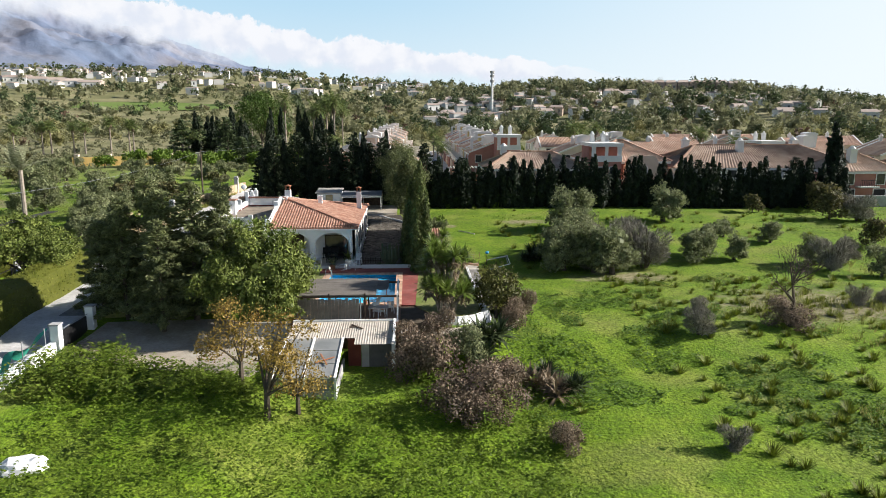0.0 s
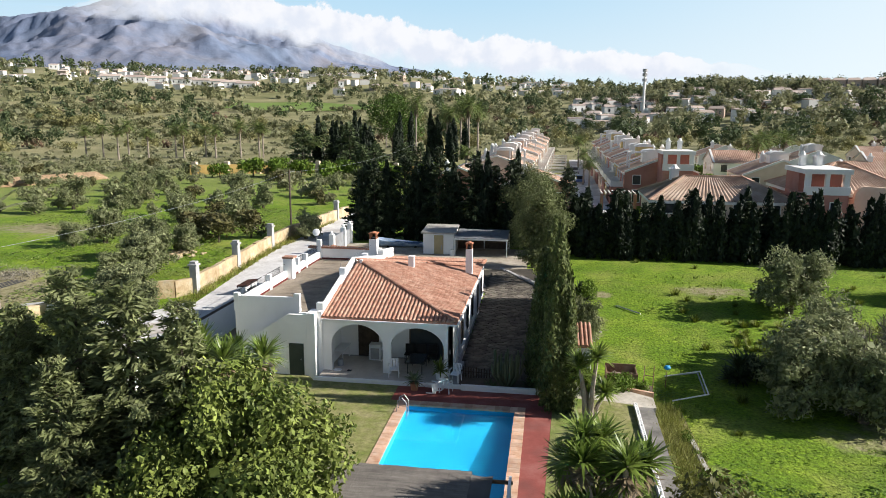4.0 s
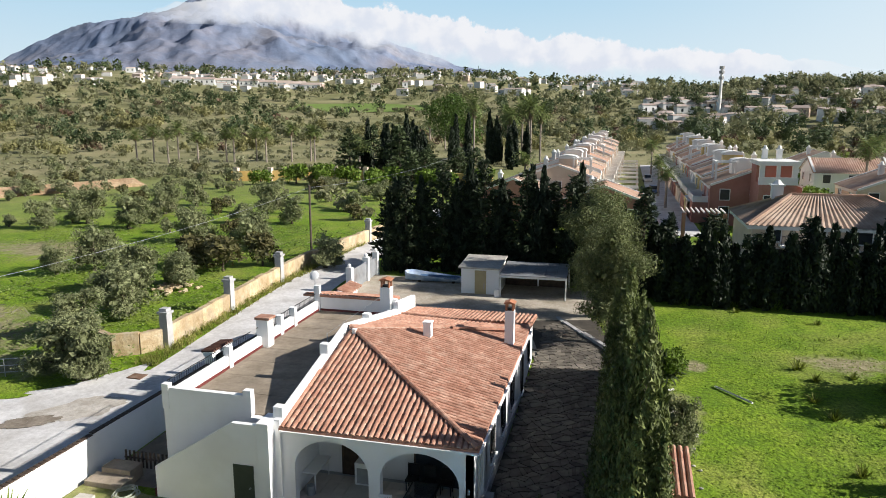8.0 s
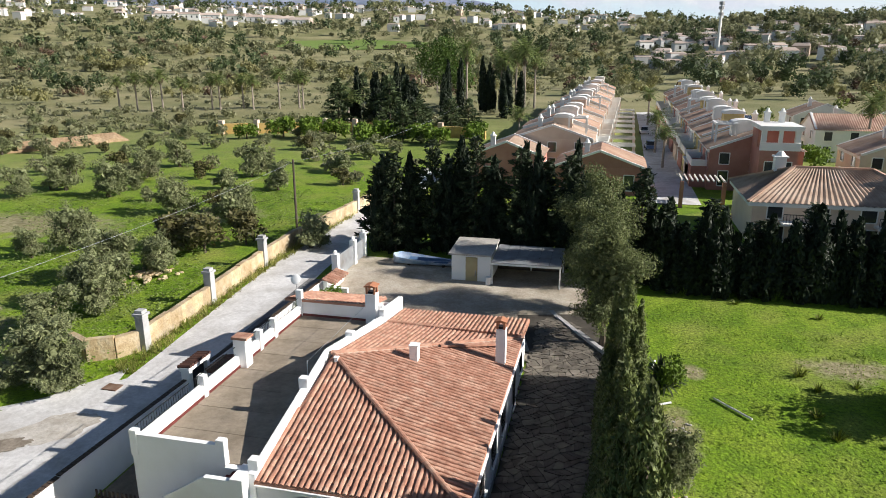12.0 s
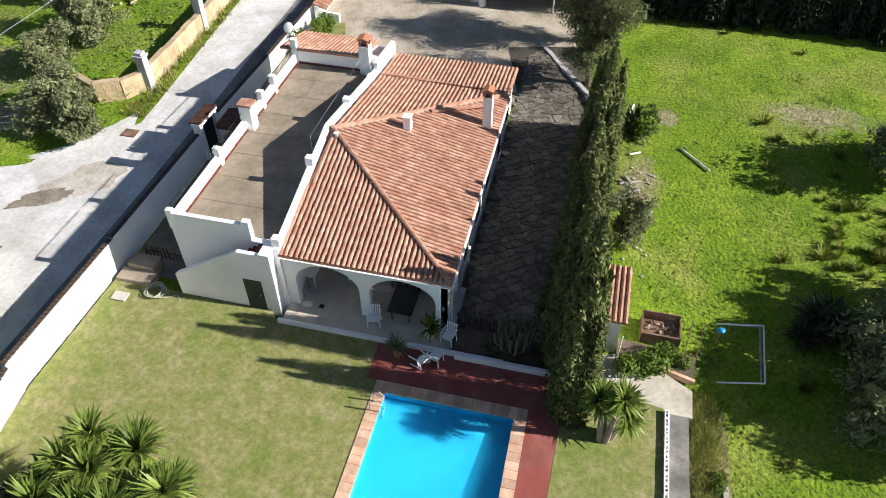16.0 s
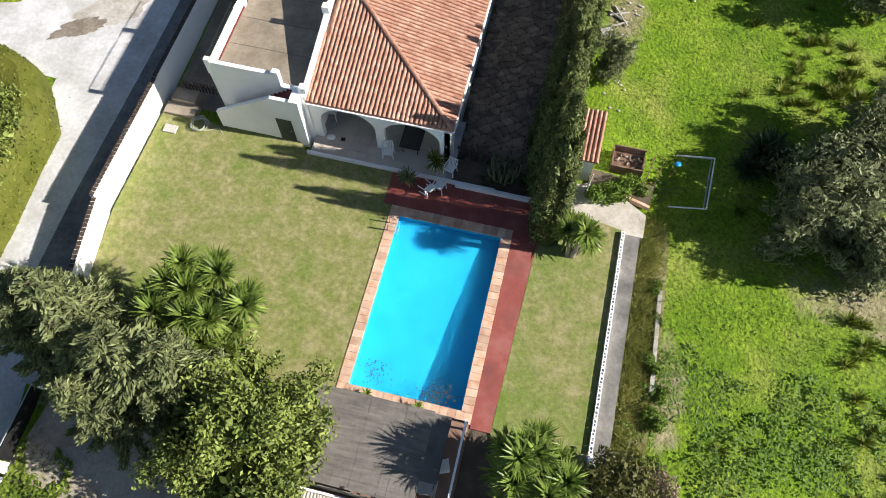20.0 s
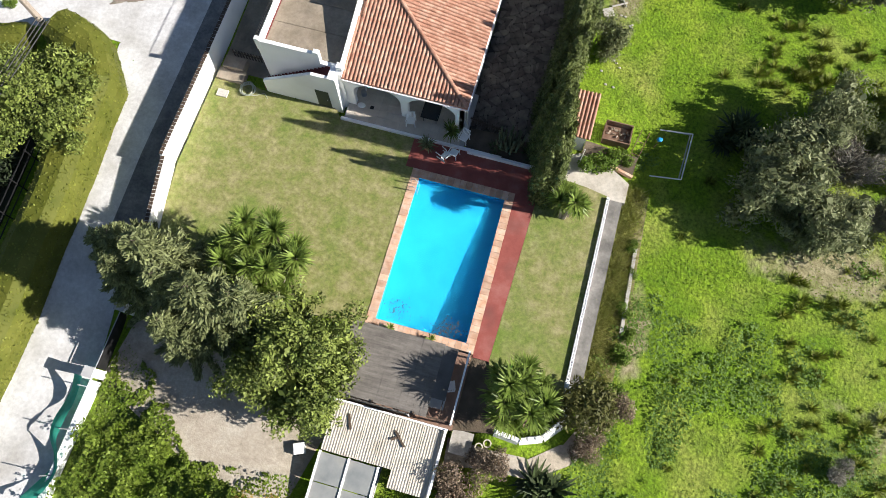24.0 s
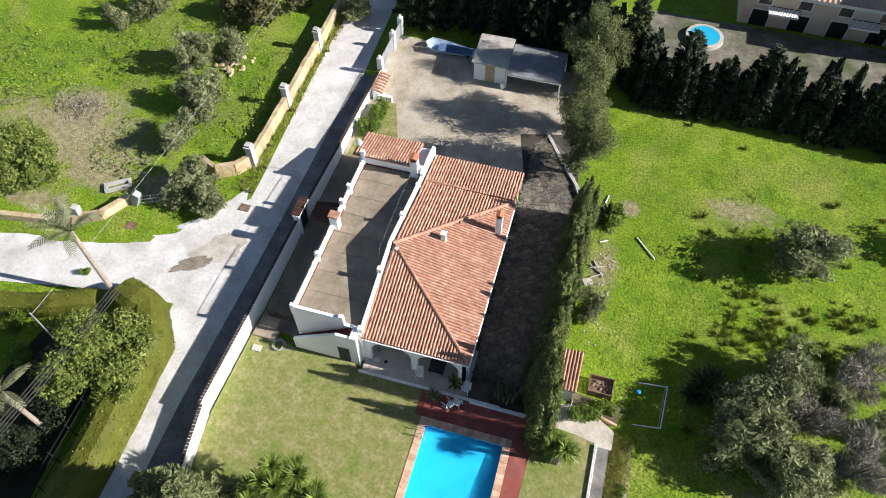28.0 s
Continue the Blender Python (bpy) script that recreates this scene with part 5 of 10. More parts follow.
def trunk_mesh(blobs, base_r, fork, name, parent, material, n=6, low=0.0):
    b = B()
    rod(b, (0, 0, -0.3), (0, 0, fork), base_r * 1.15, base_r * 0.75, n)
    for x, y, z, rx, *_ in blobs:
        m = Vector((x * 0.45, y * 0.45, fork + (z - fork) * 0.55))
        rod(b, (0, 0, fork * 0.92), m, base_r * 0.5, base_r * 0.3, 5)
        rod(b, m, (x, y, z + rx * 0.2), base_r * 0.3, base_r * 0.08, 4)
    return part(name, b, material, parent)


def tree(name, label, category, blobs, n, size, leaf, base_r=0.18, fork=1.0, aspect=0.5, lo=0.55, group="", bark=BARK, per=0):
    t = thing(name, 0, 0, 0, label, category, group)
    trunk_mesh(blobs, base_r, fork, "trunk", t, bark)
    masses = clumps(blobs, per) + [(x, y, z, a * 0.72, c * 0.72, h * 0.72) for x, y, z, a, c, h in blobs] if per else blobs
    V = blob_leaves(masses, n, size, aspect, lo)
    if per:
        V = np.concatenate([V, blob_leaves([(x, y, z, a * 0.62, c * 0.62, h * 0.62) for x, y, z, a, c, h in blobs], max(60, n // 12), size * 2.0, 0.8, 0.0)])
    quads("crown", V, leaf, t)
    return t


def put(proto, spots, used=False):
    """Stands a plant at each spot (x, y, scale, turn[, height scale]); the first spot takes the plant itself."""
    for i, s in enumerate(spots):
        x, y, k, a, *h = s
        kz = h[0] if h else k
        m = Matrix.Translation((x, y, float(ground_z(x, y)))) @ Matrix.Rotation(a, 4, "Z") @ Matrix.Diagonal((k, k, kz, 1))
        if i == 0 and not used:
            proto.matrix_basis = m
        else:
            saved = proto.scale.copy()
            proto.scale = (1, 1, 1)
            copy_thing(proto, m)
            proto.scale = saved


# olives
OLV = []
for v in range(3):
    bl = random_blobs(9, 1.4, 0.8, 3.2, 0.9) + [(0, 0, 2.3, 1.3, 1.3, 1.2), (0.5, 0.4, 0.95, 1.2, 1.2, 0.9), (-0.6, -0.3, 0.9, 1.2, 1.2, 0.85)]
    OLV.append(tree("olive_tree", "grey-green olive tree with a dense uneven crown", "tree", bl, 7000, 0.2, OLIVE, 0.22, 0.6, 0.34, 0.35, group="olive trees", per=6))
put(OLV[0], [(22.3, 16.2, 1.5, 0.3, 1.5), (19.6, 3.3, 1.5, 1.1, 1.4), (18.3, 0.5, 1.3, 2.1, 1.35), (31.5, 3.0, 0.95, 2.2), (21.4, 6.3, 1.15, 4.0, 1.4), (-33.4, 24.6, 1.2, 0.7, 1.3), (-26.3, 10.4, 1.3, 2.0, 1.1), (-30.2, 20.0, 1.25, 3.4, 1.2), (20.8, -0.4, 1.2, 5.2, 1.3), (-41.2, 45.2, 1.25, 5.0), (42.0, 9.8, 0.7, 1.0), (-58.2, 64.0, 1.3, 1.0)])
put(OLV[1], [(34.5, 20.5, 1.35, 0.9), (24.6, 5.6, 0.8, 1.0), (27.4, 4.0, 0.75, 3.0), (22.2, -1.2, 1.35, 2.8), (35.3, 3.6, 0.8, 0.5), (-24.7, 9.4, 0.9, 1.6), (-41.4, 30.2, 1.2, 3.0, 1.3), (-32.3, 42.6, 1.35, 0.2), (-54.2, 51.2, 1.4, 2.0), (38.2, 12.4, 0.65, 3.0), (-30.2, 27.0, 1.0, 4.4), (-21.4, 36.0, 1.1, 1.3, 1.0)])
put(OLV[2], [(33.0, 5.2, 0.9, 0.1), (41.8, 1.4, 0.8, 4.0), (-62.2, 53.5, 1.3, 0.0), (-44.3, 67.8, 1.2, 2.4), (-59.0, 73.0, 1.2, 4.2), (-36.4, 59.8, 1.0, 1.2), (-43.6, 28.0, 0.75, 5.0), (-64.4, 48.5, 1.0, 3.3), (-30.6, 15.4, 1.05, 0.4, 0.9), (7.3, 8.0, 0.62, 2.0, 0.8), (45.2, -3.2, 0.75, 2.0)])
# grove beyond the lane, sparse olives with lighter crowns
bl = random_blobs(6, 1.3, 0.7, 2.6, 0.95) + [(0, 0, 1.6, 1.3, 1.3, 1.1), (0.5, -0.4, 0.8, 1.2, 1.2, 0.8)]
gro = tree("olive_tree", "grey-green olive tree in the rough grove", "tree", bl, 2600, 0.32, OLIVE, 0.2, 0.5, 0.42, 0.3, group="grove trees", per=5)
bl = random_blobs(6, 1.2, 0.9, 2.2, 1.0)
grob = tree("wild_shrub", "brownish-green wild shrub in the rough grove", "shrub", bl, 900, 0.42, leaf_mat("brownish scrub", (0.080, 0.082, 0.030), (0.145, 0.13, 0.052), 0.45, 0.3), 0.1, 0.5, 0.5, group="grove shrubs")
spots, spots2 = [], []
taken = [(-41, 45), (-32, 42), (-54, 51), (-41, 30), (-30, 21), (-58, 64), (-44, 68), (-36, 60)]
while len(spots) + len(spots2) < 105:
    x, y = RNG.uniform(-150, -25), RNG.uniform(14, 135)
    if x > -26 - 0.02 * y or y < 12 + (-25 - x) * 0.05 or any(math.hypot(x - a, y - c) < 4.2 for a, c in taken) or (-64 < x < -34 and 32 < y < 39):
        continue
    taken.append((x, y))
    (spots if RNG.uniform() < 0.62 else spots2).append((x, y, RNG.uniform(0.5, 0.98), RNG.uniform(0, 6.28)))
put(gro, spots); put(grob, spots2 + [(-29.8, 32.5, 1.5, 0.4, 1.1), (-33.0, 33.0, 1.4, 2.0, 1.1), (-27.5, 35.5, 1.1, 4.0), (57, 27, 1.3, 1), (55, 21, 1.2, 2), (48, 26, 0.8, 3), (52, 8, 1.0, 0.2)])
# bare grey scrub
def twig_shrub(name, label, r, h, n, stems, material=TWIG):
    t = thing(name, 0, 0, 0, label, "shrub", "bare shrubs")
    b = B()
    for i in range(stems):
        a, q = RNG.uniform(0, math.tau), RNG.uniform(0.2, 1)
        rod(b, (0.15 * math.cos(a), 0.15 * math.sin(a), -0.2), (r * 0.7 * q * math.cos(a), r * 0.7 * q * math.sin(a), h * RNG.uniform(0.6, 0.95)), 0.05, 0.015, 4)
    part("branch_frame", b, BARK, t)
    C = np.array(random_blobs(9, r * 0.62, h * 0.2, h * 0.85, r * 0.42)); k = RNG.integers(len(C), size=n)
    P = C[k, :3] + unit(RNG.normal(size=(n, 3))) * RNG.uniform(0.35, 1, (n, 1)) ** 0.5 * C[k, 3:]; P[:, 2] = np.clip(P[:, 2], 0.05, None)
    out = unit(P - (0, 0, h * 0.15))
    quads("twig_mass", leaf_quads(P, unit(RNG.normal(size=(n, 3))), 0.6, 0.07, out * 1.2), material, t)
    return t
tw = twig_shrub("bare_shrub", "grey leafless scrub with dense fine twigs", 2.3, 3.4, 4200, 14)
put(tw, [(25.8, 1.0, 1.1, 0, 1.2), (26.4, 7.6, 1.05, 2), (22.8, 3.6, 0.9, 4, 1.15), (20.6, 0.8, 0.7, 1), (42.2, -0.8, 0.9, 1), (24.7, -14.0, 0.4, 2), (22.9, -18.4, 0.55, 3), (19.6, -30.6, 0.38, 1), (39.2, -12, 0.35, 5), (37.2, -12.3, 0.45, 1), (46, 3, 0.7, 2), (58, 20, 1.0, 3)])
# broad-leaved tree, conifers and the rest round the parking area
bl = [(-1.8, -1.2, 3.2, 1.9, 1.9, 1.7), (1.5, -1.6, 3.4, 2.0, 2.0, 1.8), (0.2, 0.4, 4.9, 2.2, 2.2, 1.9), (2.0, 1.6, 3.6, 1.9, 1.9, 1.7), (-2.2, 1.6, 3.9, 1.8, 1.8, 1.6), (0.4, -2.6, 2.6, 1.6, 1.6, 1.5), (2.9, -0.2, 2.4, 1.4, 1.4, 1.3), (-0.6, 2.6, 3.0, 1.5, 1.5, 1.3), (2.4, -2.6, 2.0, 1.2, 1.2, 1.1)]
big = tree("broadleaf_tree", "large dense dark-green broad-leaved tree", "tree", bl, 24000, 0.21, GREEN, 0.3, 1.3, 0.55, 0.3, per=11)
put(big, [(-5.3, -16.2, 0.98, 0.0, 1.06), (-24.6, -6.2, 0.95, 2.0, 0.92), (-41.6, 8.0, 0.95, 1.0, 0.9)])
def conifer(label, h, r, n, material, name="conifer", size=0.42, aspect=0.3, droop=0.15, group=""):
    t = thing(name, 0, 0, 0, label, "tree", group)
    b = B(); rod(b, (0, 0, -0.3), (0, 0, h * 0.95), 0.2, 0.03, 6)
    P, N, D = [], [], []
    arms = int(h * 9)
    for i in range(arms):
        z = h * (0.08 + 0.9 * i / arms); a = i * 2.4 + RNG.uniform(-0.4, 0.4)
        L = r * (1 - (z / h) ** 1.5) * RNG.uniform(0.65, 1.2) + 0.25
        tip = np.array((L * math.cos(a), L * math.sin(a), z + L * RNG.uniform(-droop, 0.35)))
        if i % 2 == 0:
            rod(b, (0, 0, z), tip * 0.8 + np.array((0, 0, z)) * 0.2, 0.03, 0.01, 4)
        m = max(6, int(n * L / (arms * r * 0.62)))
        u = RNG.uniform(0.15, 1, (m, 1)) ** 0.7
        q = np.array((0, 0, z)) * (1 - u) + tip * u + RNG.normal(size=(m, 3)) * (0.10 + 0.16 * (1 - u)) * (1, 1, 0.7)
        P.append(q); D.append(np.tile(unit(tip - (0, 0, z)), (m, 1)))
    part("trunk", b, BARK, t)
    P, D = np.concatenate(P), np.concatenate(D)
    N = unit(RNG.normal(size=P.shape) * 0.6 + (0, 0, 0.9))
    quads("crown", leaf_quads(P, N, size, aspect, D * 1.2), material, t)
    return t
con = conifer("tall grey-green conifer with feathery spreading branches", 8.6, 2.5, 13000, CONIF, size=0.34, group="conifers")
put(con, [(-12.6, -13.6, 1.0, 0.0, 1.08), (-14.9, -13.2, 0.85, 2.0, 0.85), (-9.4, -14.9, 1.1, 4.0, 1.08), (-11.4, -14.8, 0.95, 1.0, 1.02), (-14.0, -14.6, 0.8, 5.0, 0.95), (-7.6, -14.6, 0.9, 3.0, 1.0), (-16.0, -13.4, 0.75, 1.0, 0.75), (-11.0, -16.6, 0.8, 2.0, 0.85)])
# cypresses along the drive
def cypress(label, h, r, n, material, name="cypress", size=0.34, group="", spires=9):
    """A bundle of upright plumes of uneven height round one stem."""
    t = thing(name, 0, 0, 0, label, "tree", group)
    b = B(); rod(b, (0, 0, -0.3), (0, 0, h * 0.9), 0.14, 0.03, 6); part("trunk", b, BARK, t)
    sa, sr = RNG.uniform(0, math.tau, spires), r * np.sqrt(RNG.uniform(0.2, 1, spires)) * 0.84
    sr[0] = 0.0
    sh = h * RNG.uniform(0.5, 0.93, spires); sh[0] = h
    sw = r * RNG.uniform(0.24, 0.46, spires); sw[0] = r * 0.6
    wt = sh * sw
    k = RNG.choice(spires, n, p=wt / wt.sum())
    u = RNG.uniform(0.01, 1, n); a = RNG.uniform(0, math.tau, n)
    prof = sw[k] * np.clip(np.sin(np.pi * u ** 0.7 * 0.95 + 0.12), 0.03, 1) ** 0.7
    lump = 1 + 0.28 * np.sin(a * 3 + u * 19 + k) * np.cos(u * 37 + a * 2 + k)
    rr = prof * lump * RNG.uniform(0.55, 1.08, n)
    lean_ = 1 - 0.35 * u
    P = np.stack([sr[k] * np.cos(sa[k]) * lean_ + rr * np.cos(a), sr[k] * np.sin(sa[k]) * lean_ + rr * np.sin(a), u * sh[k]], -1)
    out = np.stack([np.cos(a), np.sin(a), 0.2 + 0 * a], -1)
    N = unit(out + 0.55 * RNG.normal(size=P.shape))
    own = np.random.default_rng(n)
    j = own.choice(n, n // 7, replace=False)
    H = P[j].copy(); H[:, 0] += (sr[k[j]] * np.cos(sa[k[j]]) * lean_[j] - H[:, 0]) * own.uniform(0.35, 0.9, len(j)); H[:, 1] += (sr[k[j]] * np.sin(sa[k[j]]) * lean_[j] - H[:, 1]) * own.uniform(0.35, 0.9, len(j))
    V = np.concatenate([leaf_quads(P, N, size, 0.34, np.array((0, 0, 1.0)) + out * 0.4), leaf_quads(H, N[j], size * 2.4, 0.5, np.array((0, 0, 1.0)) + out[j] * 0.2)])
    quads("crown", V, material, t)
    return t
cyp = cypress("tall slender dark-green cypress beside the drive", 8.8, 1.25, 17000, CYP, size=0.19, group="cypresses by the drive", spires=15)
cyp2 = cypress("tall slender dark-green cypress beside the drive", 7.4, 1.3, 14500, CYP, size=0.19, group="cypresses by the drive", spires=15)
put(cyp, [(5.5, -1.15, 1.05, 0, 1.07), (5.6, -2.5, 0.95, 3, 0.86), (5.2, 4.2, 1.0, 2, 0.74), (5.15, 9.3, 1.05, 4, 0.66), (5.3, 14.4, 1.0, 1, 0.8), (5.35, -0.3, 1.0, 2, 0.98), (5.1, 1.5, 0.9, 5, 0.84), (5.1, 6.8, 0.9, 1, 0.74)])
put(cyp2, [(5.1, 0.6, 1.0, 1, 1.04), (5.0, 2.4, 1.0, 5, 0.84), (5.0, 5.9, 1.0, 3, 0.9), (5.2, 7.6, 1.0, 0, 0.76), (5.0, 11.0, 1.0, 3, 0.9), (5.2, 12.7, 1.0, 2, 0.78), (5.4, 16.0, 0.9, 2, 0.8), (5.1, 3.3, 0.9, 0.6, 0.8), (5.1, 10.2, 0.9, 2.2, 0.76)])
bl = [(0.0, 0.0, 6.6, 1.7, 1.7, 1.7), (0.8, -0.8, 4.8, 1.9, 1.9, 1.9), (-0.8, 0.7, 4.4, 1.8, 1.8, 1.9), (0.3, 0.9, 2.8, 1.6, 1.6, 1.5), (-0.4, -0.9, 2.5, 1.5, 1.5, 1.4)]
gt = tree("grey_tree", "tall grey-green tree with a soft rounded crown", "tree", bl, 20000, 0.18, leaf_mat("grey-green pine needles", (0.080, 0.100, 0.034), (0.175, 0.196, 0.078), 0.45, 0.2), 0.25, 1.2, 0.36, 0.25, group="trees by the carport", per=12)
put(gt, [(4.2, 21.2, 0.95, 0, 0.98), (3.6, 26.3, 1.0, 2, 1.0), (3.4, 31.8, 1.05, 4, 1.05)])
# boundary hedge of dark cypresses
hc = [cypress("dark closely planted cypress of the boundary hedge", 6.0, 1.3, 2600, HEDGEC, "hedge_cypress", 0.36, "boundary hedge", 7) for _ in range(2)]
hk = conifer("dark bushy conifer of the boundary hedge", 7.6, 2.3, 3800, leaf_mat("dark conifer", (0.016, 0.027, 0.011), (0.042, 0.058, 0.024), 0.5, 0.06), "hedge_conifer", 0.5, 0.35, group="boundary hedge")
HL = [Vector(p) for p in ((-14.8, 36.4), (-8, 38.2), (2, 35.4), (10, 31.4), (25, 31.2), (34, 30.9), (61.5, 29.0))]
spots = [[], []]; pos = 0.0
for p, q in zip(HL, HL[1:]):
    L = (q - p).length; u = pos
    while u < L:
        c = p.lerp(q, u / L)
        tall = 1.45 if c.x < 3 else 1.0
        if c.x < 3 and RNG.uniform() < 0.45:
            u += RNG.uniform(1.1, 1.6)
            continue
        for row in (0, 1):
            if row == 1 and RNG.uniform() < 0.45:
                continue
            spots[int(RNG.integers(2))].append((c.x + RNG.uniform(-0.3, 0.3), c.y + row * 1.7 + RNG.uniform(-0.4, 0.4), RNG.uniform(0.95, 1.3), RNG.uniform(0, 6.28), tall * RNG.uniform(0.78, 1.12)))
        u += RNG.uniform(1.1, 1.6)
    pos = u - L
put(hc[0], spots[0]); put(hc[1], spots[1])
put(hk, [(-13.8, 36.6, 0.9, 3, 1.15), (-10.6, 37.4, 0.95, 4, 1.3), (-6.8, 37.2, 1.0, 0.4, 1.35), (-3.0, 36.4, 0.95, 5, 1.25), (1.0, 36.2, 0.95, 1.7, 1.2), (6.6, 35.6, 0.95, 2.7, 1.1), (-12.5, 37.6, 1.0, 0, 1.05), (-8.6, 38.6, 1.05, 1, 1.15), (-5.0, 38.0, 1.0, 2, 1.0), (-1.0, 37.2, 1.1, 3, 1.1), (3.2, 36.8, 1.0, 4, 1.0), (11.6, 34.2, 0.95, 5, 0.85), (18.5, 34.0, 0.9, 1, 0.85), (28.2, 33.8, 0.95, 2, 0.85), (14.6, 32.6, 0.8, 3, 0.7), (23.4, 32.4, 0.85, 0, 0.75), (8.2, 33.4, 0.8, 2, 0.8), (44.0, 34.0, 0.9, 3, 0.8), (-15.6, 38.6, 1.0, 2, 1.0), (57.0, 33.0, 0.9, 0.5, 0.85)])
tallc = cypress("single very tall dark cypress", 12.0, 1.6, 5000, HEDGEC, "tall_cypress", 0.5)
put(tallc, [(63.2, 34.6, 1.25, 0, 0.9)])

# blade plants: yuccas, agaves, palms
def rosette(n, L, w, up=0.25, droop=0.35, c=(0, 0, 0)):
    """n narrow bent blades from one point, two quads each."""
    a = RNG.uniform(0, math.tau, n); e = RNG.uniform(-0.35, 1.25, n)
    d = np.stack([np.cos(a) * np.cos(e), np.sin(a) * np.cos(e), np.sin(e) + up * 0.3], -1); d = unit(d)
    s = unit(np.stack([-np.sin(a), np.cos(a), 0 * a], -1)) * w / 2
    l = L * RNG.uniform(0.75, 1.15, (n, 1))
    p0 = np.array(c) + d * 0.05; p1 = p0 + d * l * 0.55; p2 = p1 + unit(d + (0, 0, -droop)) * l * 0.45
    return np.concatenate([np.stack([p0 - s, p0 + s, p1 + s, p1 - s], 1), np.stack([p1 - s, p1 + s, p2 + s * 0.1, p2 - s * 0.1], 1)])
def yucca(label, heads, L, w, n, base, material=YUCCA, name="yucca", skirt=True):
    t = thing(name, 0, 0, 0, label, "yucca")
    for x, y, z in heads:
        b = B(); m = Vector((x * 0.5, y * 0.5, z * 0.55)); rod(b, (base * x * 0.2, base * y * 0.2, -0.3), m, 0.16, 0.11, 7); rod(b, m, (x, y, z), 0.11, 0.09, 7); part("stem", b, PALMBARK, t)
        quads("leaf_head", rosette(n, L, w, c=(x, y, z)), material, t)
        if skirt:
            q = rosette(int(n * 0.35), L * 0.7, w, c=(x, y, z - 0.25)); q[:, :, 2] = z - 0.3 - np.abs(q[:, :, 2] - z + 0.3) * 0.9; quads("dead_skirt", q, DEADLEAF, t)
    return t
def heads(n, r, h0, h1):
    return [(r * math.sqrt((i + 0.4) / n) * math.cos(i * 2.4), r * math.sqrt((i + 0.4) / n) * math.sin(i * 2.4), float(RNG.uniform(h0, h1)) - 0.12 * i / n) for i in range(n)]
put(yucca("large many-headed yucca with spiky green rosettes", heads(22, 2.2, 3.7, 5.8), 0.98, 0.09, 120, 1), [(-8.1, -11.9, 1.0, 0)])
put(yucca("many-headed yucca with spiky rosettes and dead skirts", heads(20, 1.55, 1.7, 4.7), 0.95, 0.09, 120, 1), [(7.0, -15.0, 1.0, 1)])
put(yucca("small three-headed yucca in the lawn by the pool", [(0.25, -0.3, 3.5), (-0.55, -0.2, 3.0), (0.75, 0.3, 1.5), (-0.1, 0.8, 1.7), (-0.5, 0.6, 2.2)], 0.85, 0.09, 130, 1, skirt=False), [(7.05, -3.7, 1.0, 0)])
ag = yucca("dark spiky agave clump", [(0, 0, 0.35), (0.5, 0.3, 0.3), (-0.4, 0.4, 0.25)], 1.1, 0.14, 60, 1, leaf_mat("agave blades", (0.035, 0.055, 0.018), (0.07, 0.095, 0.035), 0.4, 0.1), "agave", False)
put(ag, [(9.4, -19.4, 1.25, 0), (9.0, -21.0, 1.0, 2), (5.2, -1.9, 0.7, 1), (4.6, -0.3, 0.7, 1), (16.7, 5.0, 1.15, 3), (15.6, 3.6, 0.75, 0), (7.8, 17.2, 1.0, 2), (13.4, -24.2, 0.8, 4), (12.4, -22.6, 0.8, 1), (2.2, -0.6, 0.5, 2)])
put(yucca("dead bleached agave clump", [(0, 0, 0.3), (0.7, 0.2, 0.25), (-0.5, 0.5, 0.2)], 1.1, 0.13, 45, 1, DEADLEAF, "dead_agave", False), [(11.6, -23.6, 1.0, 0), (12.6, -24.6, 0.9, 2), (10.9, -22.4, 0.8, 4)])
